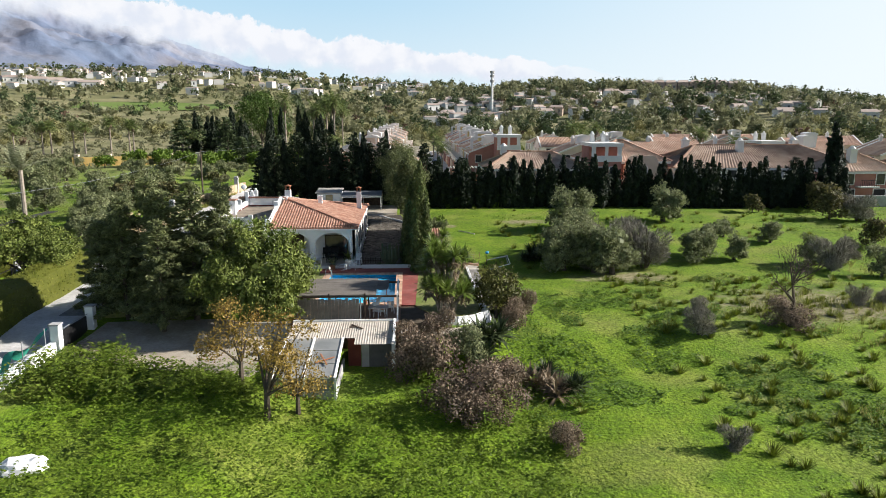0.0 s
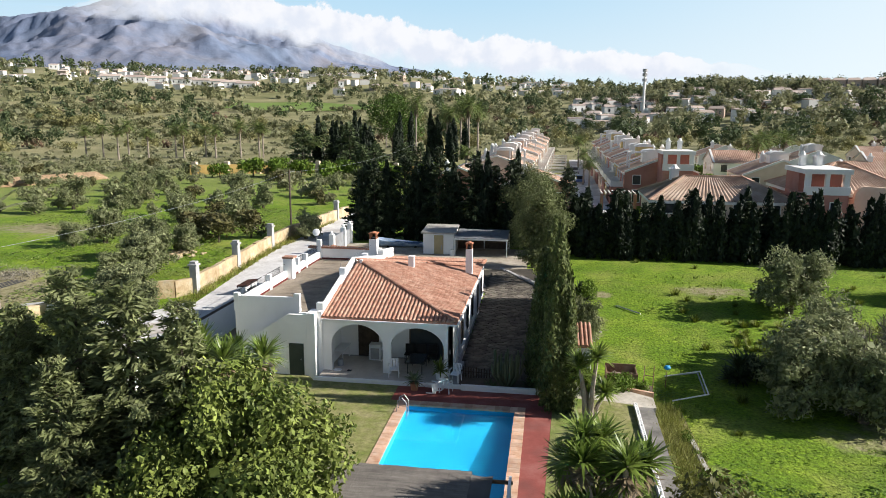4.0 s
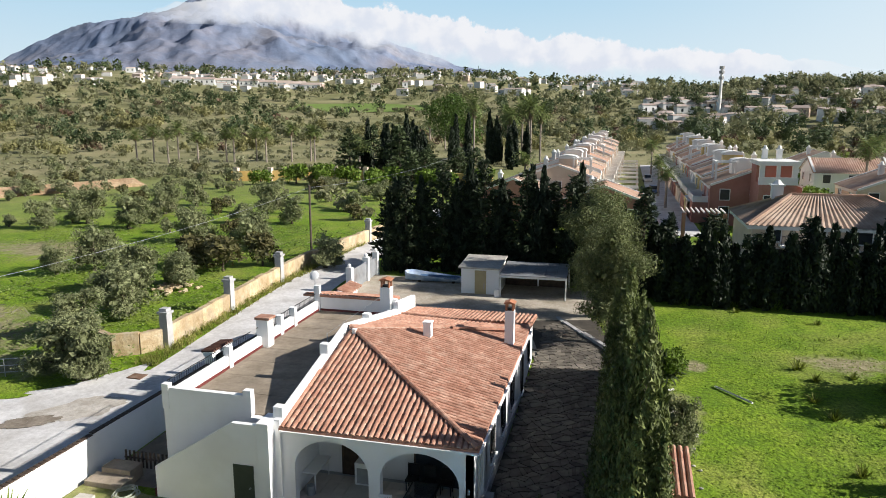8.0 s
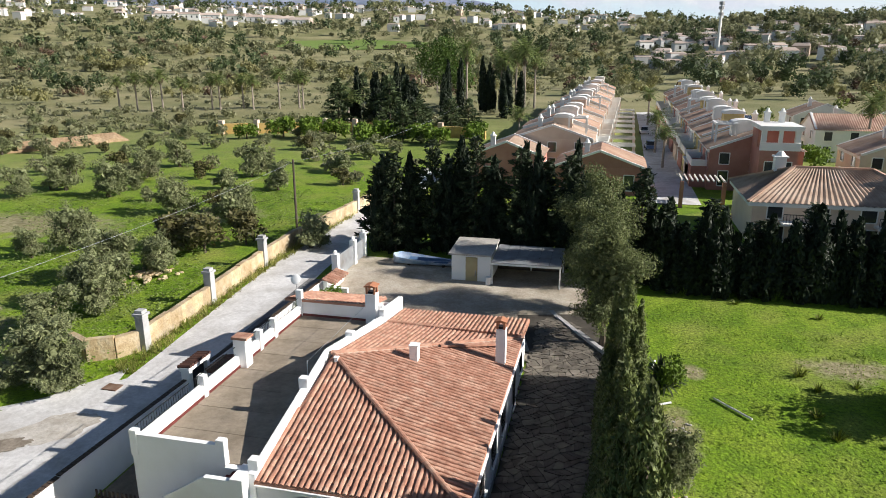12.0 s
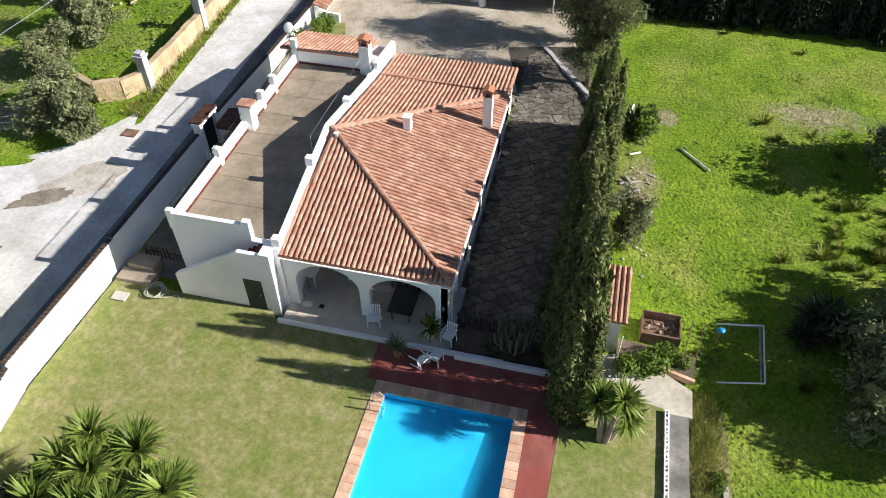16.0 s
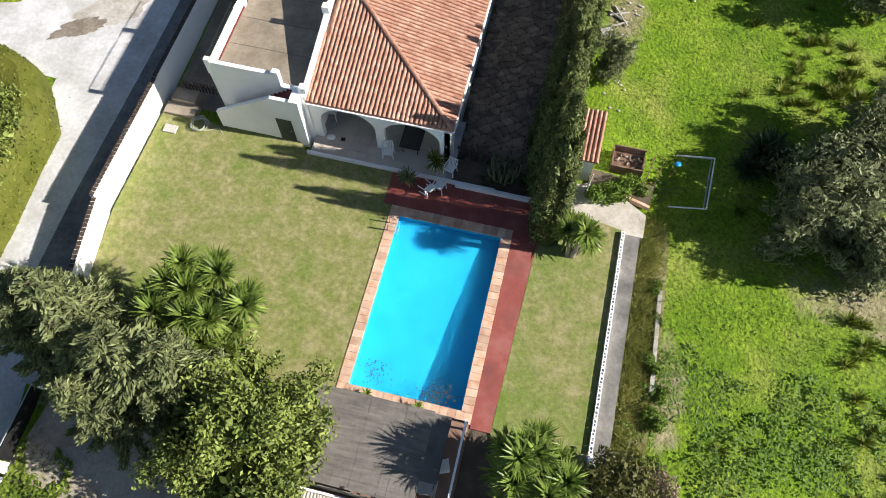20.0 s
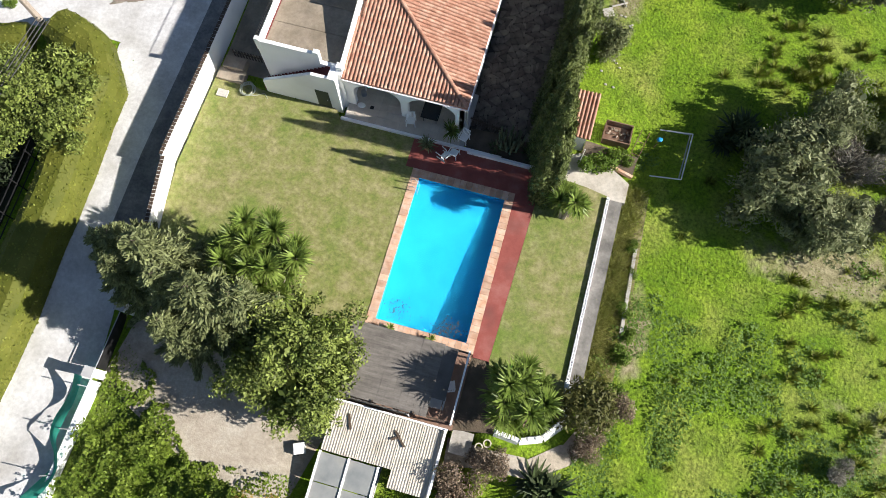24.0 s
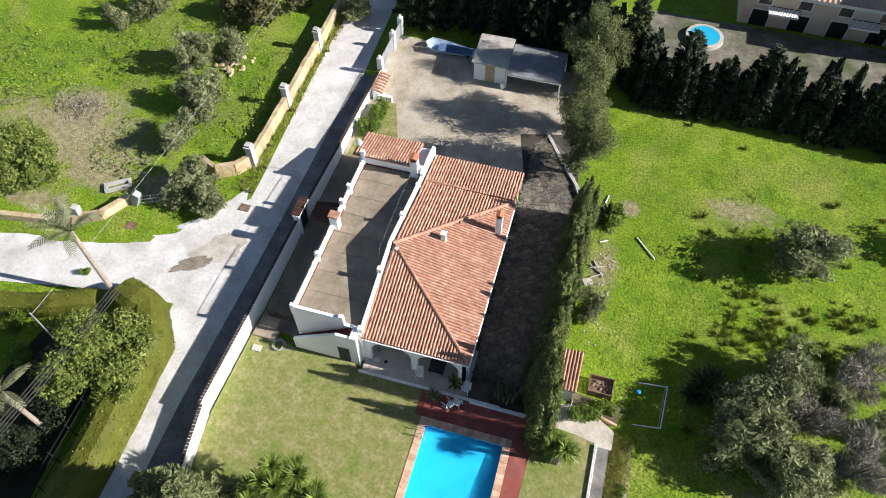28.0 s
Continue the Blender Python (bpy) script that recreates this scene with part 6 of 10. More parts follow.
def palm(label, h, L, fronds, name="palm", material=YUCCA, group="", lean=(0, 0), fan=False, upright=False):
    t = thing(name, 0, 0, 0, label, "palm", group)
    b = B(); top = Vector((lean[0], lean[1], h)); rod(b, (0, 0, -0.3), top * 0.5, 0.24, 0.19, 8); rod(b, top * 0.5, top, 0.19, 0.17, 8); part("trunk", b, PALMBARK, t)
    Q = []
    for i in range(fronds):
        a = i * 2.4 + RNG.uniform(-0.2, 0.2); e = 1.2 - 1.75 * (i / fronds) if not upright else 1.4 - 0.9 * (i / fronds)
        if upright and i % 2:
            continue
        d = np.array((math.cos(a) * math.cos(e), math.sin(a) * math.cos(e), math.sin(e)))
        pts = [np.array(top)]
        for k in range(6):
            d = unit(d + (0, 0, -0.16)); pts.append(pts[-1] + d * L / 6)
        s = np.array((-math.sin(a), math.cos(a), 0))
        for k in range(6):
            for sgn in (-1, 1):
                for j in range(3 if not fan else 2):
                    p = pts[k] + (pts[k + 1] - pts[k]) * (j / 3); q = p + (pts[k + 1] - pts[k]) * 0.22
                    w = 0.42 * L / 2.6 * math.sin(math.pi * (0.12 + 0.8 * (k + j / 3) / 6)); o = s * sgn * w + (0, 0, -0.25 * w) + (pts[k + 1] - pts[k]) * 0.5
                    Q.append(np.stack([p, q, q + o * 0.95, p + o]))
    quads("fronds", np.array(Q), material, t)
    if fan:
        m = 70; a = RNG.uniform(0, math.tau, m); z = RNG.uniform(0, 1, m)
        P = np.stack([np.cos(a) * (0.75 - 0.4 * z), np.sin(a) * (0.75 - 0.4 * z), h - 0.3 - 1.7 * z], -1) + (lean[0], lean[1], 0)
        quads("dead_skirt", leaf_quads(P, unit(np.stack([np.cos(a), np.sin(a), 0.3 + 0 * a], -1)), 0.9, 0.3, np.array((0, 0, -1.0))), DEADLEAF, t)
    return t
put(palm("tall date palm with few upright grey-green fronds", 8.7, 2.7, 24, material=leaf_mat("thin grey palm fronds", (0.15, 0.165, 0.085), (0.32, 0.33, 0.20), 0.4, 0.3), group="garden palms", upright=True), [(-27.6, -0.3, 1.0, 0), (-26.9, -10.9, 0.85, 2, 0.7), (-23.3, 41.0, 0.75, 1, 0.16)])
fpalm = palm("tall fan palm with a tufted crown", 9.0, 2.9, 42, "fan_palm", leaf_mat("fan palm fronds", (0.070, 0.105, 0.026), (0.18, 0.22, 0.07), 0.4, 0.3), "fan palms", fan=True)
spots = [(-133 + i * 4.4 + RNG.uniform(-1.5, 1.5), 154 + i * 2.2 + RNG.uniform(-4, 4), 1.25, i, RNG.uniform(0.85, 1.15)) for i in range(12)]
spots += [(-58 + RNG.uniform(-3, 3), 135, 1.6, 1, 0.9), (-53, 128, 1.7, 2, 0.8), (-24, 188, 1.5, 0, 1.75), (-26, 180, 1.5, 1, 1.55), (-21, 184, 1.5, 2, 1.85), (-19, 192, 1.5, 3, 1.65), (-29, 192, 1.4, 4, 1.6), (-36, 175, 1.4, 5, 1.9), (-23, 196, 1.5, 1.5, 1.85), (-72, 260, 1.4, 1, 1.3), (-66, 262, 1.4, 2, 1.4), (11.5, 88, 0.9, 0, 0.6), (11.2, 104, 0.9, 0, 0.7), (11.8, 150, 1.0, 0, 0.8), (47, 112, 1.0, 0, 1.0), (42, 100, 1.0, 0, 1.0), (52, 118, 1.0, 2, 1.0), (64, 66, 1.0, 1, 0.8), (70, 96, 1.1, 1, 0.9), (-12, 104, 1.1, 0, 0.7)]
put(fpalm, spots)
# autumn tree, dead tree, flowering bushes
bl = random_blobs(9, 1.7, 1.6, 4.6, 0.9)
put(tree("autumn_tree", "sparse tree with yellow-brown autumn leaves", "tree", bl, 2400, 0.145, AUTUMN, 0.16, 1.2, 0.6, 0.0), [(-2.3, -28.0, 1.12, 0, 1.1), (-4.2, -25.0, 0.95, 2, 0.95), (-1.0, -27.0, 0.8, 4, 0.8)])
dead = thing("dead_tree", 0, 0, 0, "bare dark tree with twisted limbs rising from a thicket", "tree")
b = B()
def limb(b, p, d, L, r, depth):
    q = p + d * L
    rod(b, p, q, r, r * 0.6, 5)
    if depth:
        for k in range(3):
            nd = (d + Vector(RNG.normal(size=3) * 0.55) + Vector((0, 0, 0.12))).normalized()
            limb(b, q, nd, L * RNG.uniform(0.55, 0.8), r * 0.55, depth - 1)
limb(b, Vector((0, 0, -0.3)), Vector((0.1, 0, 1)), 1.9, 0.2, 5)
part("limb_frame", b, BARK, dead)
P = RNG.normal(size=(320, 3)); P = unit(P) * RNG.uniform(0.35, 1, (320, 1)) * (1.5, 1.5, 1.6) + (0.2, 0, 3.9)
quads("twig_mass", leaf_quads(P, unit(RNG.normal(size=P.shape)), 0.6, 0.05, unit(P - (0, 0, 2.0)) * 1.2), BARK, dead)
put(dead, [(29.4, -17.0, 1.0, 0, 1.05)])
pk = tree("flowering_bush", "sprawling bush of faded pinkish-grey bracts", "bush", random_blobs(8, 1.3, 0.5, 1.7, 0.85, 0.8), 5600, 0.13, PINK, 0.08, 0.4, 0.7, 0.6, "flowering bushes")
put(pk, [(5.6, -22.6, 1.25, 0, 1.35), (7.3, -26.2, 1.25, 1, 1.1), (9.2, -25.6, 1.0, 2), (4.6, -20.4, 0.9, 3, 1.2), (8.2, -27.6, 0.8, 4), (12.0, -29.6, 0.6, 5, 0.7), (12.1, -13.9, 0.75, 1, 0.9), (11.2, -16.2, 0.6, 2, 0.9), (29.3, -17.0, 0.95, 3, 0.9), (6.3, -18.6, 0.7, 1, 0.8), (9.4, -23.2, 0.9, 0.3)])
ct = tree("citrus_tree", "small round olive-green tree beside the curved wall", "tree", [(0, 0, 1.7, 1.2, 1.2, 1.1), (0.6, 0.2, 1.3, 0.8, 0.8, 0.8), (-0.5, -0.4, 1.4, 0.8, 0.8, 0.8)], 2600, 0.2, leaf_mat("olive-green leaves", (0.07, 0.075, 0.018), (0.12, 0.12, 0.035), 0.4), 0.09, 0.9, 0.5)
put(ct, [(10.4, -14.4, 1.35, 0, 1.35)])
put(tree("olive_shrub", "loose grey olive shoots among the bushes", "shrub", random_blobs(5, 0.7, 0.6, 2.2, 0.6), 1500, 0.22, OLIVE, 0.06, 0.4, 0.3), [(7.9, -22.4, 1.1, 0, 1.2), (7.2, -21.4, 0.8, 2)])
gb = tree("garden_shrub", "fresh green rounded garden shrub", "shrub", random_blobs(6, 0.6, 0.3, 1.0, 0.5, 0.8), 1500, 0.16, LIME, 0.05, 0.2, 0.6, group="garden shrubs")
put(gb, [(12.0, -11.0, 0.7, 2), (11.9, -8.2, 0.6, 5), (11.4, -4.3, 0.5, 1), (12.2, -13.0, 0.6, 3), (8.0, 0.2, 1.0, 0), (8.9, 0.6, 0.9, 1), (9.8, 0.9, 0.7, 2), (-14.6, 21.0, 1.2, 3), (-14.2, 23.4, 1.1, 4), (-31.4, 1.2, 0.5, 0), (7.6, 17.0, 1.2, 1, 1.3), (-28.6, -6.0, 0.7, 1), (-31.5, -7.0, 1.1, 2), (-30.5, -13.0, 0.9, 3), (-33.5, -4.5, 1.0, 4), (12.3, -9.6, 0.5, 1), (11.8, -6.0, 0.4, 2)])
# clipped hedges of the garden across the lane
def hedge_run(pts, w, h, label):
    t = thing("clipped_hedge", pts[0][0], pts[0][1], -0.3, label, "hedge", "clipped hedges")
    prof = [(-0.5, 0.0), (-0.52, 0.55), (-0.44, 0.85), (-0.2, 1.0), (0.2, 1.0), (0.44, 0.85), (0.52, 0.55), (0.5, 0.0)]
    P = []
    for (x0, y0), (x1, y1) in zip(pts, pts[1:]):
        n = max(1, int(math.hypot(x1 - x0, y1 - y0) / 0.8)); P += [Vector((x0 + (x1 - x0) * k / n, y0 + (y1 - y0) * k / n)) for k in range(n)]
    P.append(Vector(pts[-1])); b = B(); rows = []; LP, LN = [], []
    for i, p in enumerate(P):
        d = (P[min(i + 1, len(P) - 1)] - P[max(i - 1, 0)]).normalized(); s = Vector((-d.y, d.x)); g = float(ground_z(p.x, p.y)); k = 1 + 0.10 * noise.noise(Vector((p.x * 0.5, p.y * 0.5, 3)))
        rows.append([b.verts.new((p.x + s.x * u * w * k, p.y + s.y * u * w * k, g - 0.1 + v * h * k)) for u, v in prof])
    for r, q in zip(rows, rows[1:]):
        for j in range(len(prof) - 1):
            f = b.faces.new((r[j], q[j], q[j + 1], r[j + 1])); f.normal_update()
            c, nn = f.calc_center_median(), f.normal; m = max(2, int(f.calc_area() * 34)); vs = [np.array(v.co) for v in f.verts]
            uv = RNG.uniform(0, 1, (m, 2)); q4 = vs[0] * ((1 - uv[:, :1]) * (1 - uv[:, 1:])) + vs[1] * (uv[:, :1] * (1 - uv[:, 1:])) + vs[2] * (uv[:, :1] * uv[:, 1:]) + vs[3] * ((1 - uv[:, :1]) * uv[:, 1:])
            LP.append(q4 + np.array(nn) * RNG.uniform(0, 0.07, (m, 1)) * (1 if nn.z >= -0.2 else -1)); LN.append(unit(np.array(nn) + 0.5 * RNG.normal(size=(m, 3))))
    b.faces.new(rows[0]); b.faces.new(rows[-1][::-1])
    part("body", b, HEDGE, t); o = quads("leaves", leaf_quads(np.concatenate(LP), np.concatenate(LN), 0.16, 0.6), HEDGE); o.parent = t; o.location = -t.location
hedge_run([(-22.3, -30), (-22.1, -12), (-22.4, -6.5), (-22.6, -3.4), (-24.2, -1.0), (-26.6, -0.2)], 2.5, 2.5, "tall rounded clipped hedge beside the lane")
hedge_run([(-28.6, -1.0), (-32.5, -2.6), (-42, -4.6), (-60, -8)], 1.6, 1.6, "rounded clipped hedge of the garden across the lane")
# shade behind the hedge is painted: near-black ground sheet and near-black shrub leaves
SHADELEAF = leaf_mat("leaves darkened as shade", (0.012, 0.020, 0.008), (0.030, 0.045, 0.016), 0.5, 0.05)
ribbon("shade_bed", [(-29.0, -27), (-29.2, -14), (-28.6, -4.2)], [8.6, 8.0, 6.0], mat("bed darkened as shade", ((0.018, 0.020, 0.010), (0.035, 0.036, 0.018)), 0.8, 0.95, 0.6, 8), "planting bed behind the hedge, shade painted as its dark colour", "bed", 0.04)
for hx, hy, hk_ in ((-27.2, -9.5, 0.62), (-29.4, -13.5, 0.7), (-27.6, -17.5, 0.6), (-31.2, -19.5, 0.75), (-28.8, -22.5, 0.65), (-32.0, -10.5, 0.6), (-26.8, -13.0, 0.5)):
    sb = tree("shade_shrub", "evergreen shrub in the shady garden, its leaves darkened as shade", "shrub", random_blobs(7, 1.6, 0.6, 2.2, 1.1), 1500, 0.26, SHADELEAF, 0.1, 0.5, 0.6, group="shady garden shrubs")
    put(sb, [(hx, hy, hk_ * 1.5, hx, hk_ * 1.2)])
fence_line = thing("rail_fence", -24.3, -16, -0.5, "dark metal rail fence behind the clipped hedge", "fence")
for k in range(11):
    y = -26 + k * 1.9; g = float(ground_z(-24.2, y))
    b = B(); beam(b, (-24.2 - 0.02 * k, y, g - 0.2), (-24.2 - 0.02 * k, y, g + 2.3), 0.07); part("post", b, BLACKM, fence_line)
for h in (1.1, 1.7, 2.25):
    b = B(); beam(b, (-24.2, -26, float(ground_z(-24, -26)) + h), (-24.4, -7, float(ground_z(-24, -7)) + h), 0.05); part("rail", b, BLACKM, fence_line)
# meadow: tufts of dry grass, weeds and low leafy cover
def tufts(name, X, Y, blades, L, w, material, label, up=1.1):
    n = len(X) * blades
    P = np.repeat(np.stack([X, Y, ground_z(X, Y) - 0.02], -1), blades, 0) + RNG.normal(size=(n, 3)) * (0.004 * blades + 0.04, 0.004 * blades + 0.04, 0)
    a = RNG.uniform(0, math.tau, n); d = unit(np.stack([np.cos(a) * 0.6, np.sin(a) * 0.6, up + 0 * a], -1)); s = np.stack([-np.sin(a), np.cos(a), 0 * a], -1) * w / 2
    l = L * RNG.uniform(0.5, 1.2, (n, 1)) * np.repeat(RNG.uniform(0.6, 1.3, (len(X), 1)), blades, 0)
    tip = P + d * l
    ob = quads(name, np.stack([P - s, P + s, tip + s * 0.3, tip - s * 0.3], 1), material)
    return tagged(ob, label, "grass", kind="stuff")
def scatter(n, x0, x1, y0, y1, keep):
    X, Y = RNG.uniform(x0, x1, n), RNG.uniform(y0, y1, n)
    k = keep(X, Y)
    return X[k], Y[k]
def vnoise(X, Y, s, seed):
    """Smooth value noise on the plan, 0 to 1."""
    x, y = np.asarray(X) * s + 500.5 + seed * 17.3, np.asarray(Y) * s + 500.5 + seed * 5.1
    i, j = np.floor(x), np.floor(y)
    u, v = x - i, y - j
    u, v = u * u * (3 - 2 * u), v * v * (3 - 2 * v)
    h = lambda a, b: np.modf(np.abs(np.sin(a * 127.1 + b * 311.7 + seed * 74.7) * 43758.5453))[0]
    return (h(i, j) * (1 - u) + h(i + 1, j) * u) * (1 - v) + (h(i, j + 1) * (1 - u) + h(i + 1, j + 1) * u) * v


def patchy(X, Y, s, seed):
    return 2.4 * (0.55 * vnoise(X, Y, s * 0.9, seed) + 0.3 * vnoise(X, Y, s * 2.3, seed + 1) + 0.15 * vnoise(X, Y, s * 5.5, seed + 2)) - 1.2


field = lambda X, Y: ((X > 11.5) | (Y < -29) | ((X > 3) & (Y < -19))) & ~((X < 11) & (Y > -18.5)) & ((X > -15.5) | (Y > -14)) & (Y < 32)
X, Y = scatter(9000, 8, 62, -46, 32, lambda X, Y: field(X, Y) & (X > 14) & (Y < 14) & (patchy(X, Y, 0.12, 1.0) + 0.05 * (X - 24) - 0.03 * (Y + 12) > 0.55))
tufts("dry_tufts", X[:4200], Y[:4200], 9, 0.55, 0.035, STRAW, "straw-green grass tufts scattered over the meadow")
X, Y = scatter(9000, 10, 60, -48, 31, lambda X, Y: field(X, Y) & (patchy(X, Y, 0.2, 4.0) > 0.4))
tufts("green_tufts", X[:4500], Y[:4500], 7, 0.26, 0.03, WEED, "short fresh green grass tufts")
def cover(n, x0, x1, y0, y1, keep, size, h, name, label, material=WEED):
    X, Y = scatter(n, x0, x1, y0, y1, keep)
    P = np.stack([X, Y, ground_z(X, Y) + RNG.uniform(0.2, 1, len(X)) * h * np.clip(6.0 * vnoise(X, Y, 0.55, 3.0) * vnoise(X, Y, 1.7, 8.0) - 0.7, 0.06, 2.2)], -1)
    V = leaf_quads(P, unit(RNG.normal(size=P.shape) * 0.3 + (0, 0, 1)), size, 0.75)
    if y0 < -33:      # the open side thins out into the bare meadow
        rag = np.clip(0.5 + 0.5 * patchy(X, Y, 0.35, 4.0), 0, 1) + 0.25 * vnoise(X, Y, 1.3, 2.0)
        V = V[(Y - y0 > 6 * rag) & (x1 - X > 3 * rag)]
    ob = quads(name, V, material)
    return tagged(ob, label, "weeds", kind="stuff")
bound = lambda X: np.where(X < -9, -18.2 - 0.8 * (X + 14.5), -22.6 - 0.35 * (X + 9))
cover(24000, -15.7, -3.2, -27, -17.6, lambda X, Y: Y < bound(X) + 0.9 * patchy(X, Y, 0.5, 3.0), 0.19, 0.75, "bramble_cover", "bright leafy brambles along the parking area", leaf_mat("bramble leaves", (0.095, 0.150, 0.015), (0.19, 0.25, 0.035), 0.45, 0.3))
park = lambda X, Y: ((X < -3) & (X > -16) & (Y > -23.6 + 0.12 * (X + 16)) & (Y < -13)) | ((X > -3.4) & (X < 4.2) & (Y > -25.2))
cover(85000, -15.5, 14, -48, -22, lambda X, Y: ~park(X, Y) & (patchy(X, Y, 0.28, 0.6) > -0.45), 0.145, 0.7, "nettle_cover", "dense low leafy weeds on the slope")
BLUEW = leaf_mat("blue-green weeds", (0.088, 0.165, 0.020), (0.155, 0.245, 0.044), 0.3, 0.38)
cover(75000, 10.6, 34, -34, 2, lambda X, Y: patchy(X, Y, 0.22, 2.4) + 0.02 * (-12 - Y) - 0.02 * (X - 16) > 0.08, 0.15, 0.22, "weed_patches", "patches of dense leafy blue-green weeds in the meadow", BLUEW)
def tussocks(spots):
    """Domes of grass blades that lean outwards, each on its spot (x, y, size)."""
    S = np.array(spots); k = 64; n = len(S) * k
    a = RNG.uniform(0, math.tau, n); q = np.sqrt(RNG.uniform(0, 1, n)); sz = np.repeat(S[:, 2], k)
    bx, by = np.repeat(S[:, 0], k) + q * 0.16 * sz * np.cos(a), np.repeat(S[:, 1], k) + q * 0.16 * sz * np.sin(a)
    P = np.stack([bx, by, ground_z(bx, by) - 0.03], -1)
    d = unit(np.stack([np.cos(a) * q * 0.95, np.sin(a) * q * 0.95, 0.75 + 0 * a], -1)); w = np.stack([-np.sin(a), np.cos(a), 0 * a], -1) * (0.035 * sz)[:, None]
    tip = P + d * (0.62 * sz * RNG.uniform(0.7, 1.15, n))[:, None]
    ob = quads("meadow_tussocks", np.stack([P - w, P + w, tip + w * 0.25, tip - w * 0.25], 1), leaf_mat("tussock grass", (0.105, 0.140, 0.012), (0.190, 0.220, 0.030), 0.4, 0.25))
    return tagged(ob, "knee-high green grass tussocks in the meadow", "grass", kind="stuff")
TS = []
for n_, x0, x1, y0, y1 in ((75, 16.5, 29, 8.2, 13.4), (230, 20, 52, -24, -3.5), (260, 21, 48, -40, -24), (45, 12, 30, -30, 30), (60, 30, 60, 12, 28)):
    for _ in range(n_):
        TS.append((RNG.uniform(x0, x1), RNG.uniform(y0, y1), RNG.uniform(0.5, 1.0)))
pick = random.Random(21)
TS += [(pick.uniform(22.5, 36), pick.uniform(-13, -1.5), pick.uniform(0.4, 0.7)) for _ in range(60)] + [(pick.uniform(18.5, 29), pick.uniform(9.5, 14.2), pick.uniform(0.4, 0.65)) for _ in range(20)]
tussocks(TS)
cover(75000, 6.5, 46, -45, 31.5, lambda X, Y: (field(X, Y) | ((X > 6.5) & (Y > 3))) & (patchy(X, Y, 0.5, 7.0) > -0.25), 0.11, 0.06, "clover_cover", "short fresh clover and grass", leaf_mat("clover", (0.105, 0.180, 0.010), (0.185, 0.262, 0.020), 0.3, 0.3))
cover(26000, 46, 75, -40, 30, lambda X, Y: patchy(X, Y, 0.3, 7.0) > -0.1, 0.2, 0.3, "far_clover_cover", "short grass and clover in the outer meadow")
cover(50000, -70, -23.8, 10.5, 60, lambda X, Y: patchy(X, Y, 0.16, 5.0) > -0.15, 0.2, 0.4, "grove_cover", "rough green grass under the grove trees", leaf_mat("pale grove grass", (0.150, 0.215, 0.045), (0.255, 0.320, 0.095), 0.35, 0.35))
X, Y = scatter(900, -23.4, -22.0, 9, 60, lambda X, Y: Y > 12)
tufts("verge_grass", X, Y, 10, 0.5, 0.035, STRAW, "dry and green verge grass below the stone wall")
X, Y = scatter(3200, 10.35, 12.2, -13.6, -0.6, lambda X, Y: RNG.uniform(0, 1, len(X)) > (X - 10.35) * 0.62)
tufts("path_verge", X, Y, 9, 0.6, 0.03, STRAW, "tall yellow-green grass along the path")
X, Y = scatter(160, 8, 30, 30, 32.4, lambda X, Y: patchy(X, Y, 1.2, 2.0) > 0.2)
tufts("hedge_foot_tufts", X, Y, 22, 0.75, 0.04, WEED, "tall green tufts at the hedge foot")

# ---- the housing estate beyond the hedge, far buildings, hills, mountain, clouds ----
TROOF = mat("estate roof tile", ((0.27, 0.185, 0.135), (0.37, 0.27, 0.20), (0.45, 0.35, 0.27)), 0.5, 0.9, vary=0.2, stain=((0.17, 0.12, 0.09), 0.3, 0.5))
TPINK = mat("terracotta pink render", ((0.35, 0.160, 0.122), (0.42, 0.215, 0.172)), 0.6, 0.9, vary=0.12)
TOCHRE = mat("ochre render", ((0.50, 0.38, 0.15), (0.58, 0.46, 0.22)), 0.6, 0.9, vary=0.12)
TSAND = mat("pale sand render", ((0.60, 0.47, 0.36), (0.68, 0.56, 0.45)), 0.6, 0.9, vary=0.1)
TWHITE = mat("estate white", ((0.70, 0.69, 0.66), (0.78, 0.77, 0.74)), 0.6, 0.9)
WOODP = mat("pergola timber", ((0.55, 0.52, 0.47), (0.65, 0.62, 0.57)), 2, 0.8)


def ribbed(bm, a, b_, c, d, pitch=0.34, depth=0.07):
    """A ribbed roof plane: eave a to b_, ridge d to c; the ribs run from eave to ridge."""
    a, b_, c, d = (Vector(p) for p in (a, b_, c, d))
    nrm = (b_ - a).cross(d - a).normalized()
    n = max(2, int((b_ - a).length / pitch)) * 2
    low, top = [], []
    for k in range(n + 1):
        t = k / n
        off = nrm * (depth if k % 2 else 0)
        low.append(bm.verts.new(a.lerp(b_, t) + off)); top.append(bm.verts.new(d.lerp(c, t) + off))
    for k in range(n):
        bm.faces.new((low[k], low[k + 1], top[k + 1], top[k]))
    return bm


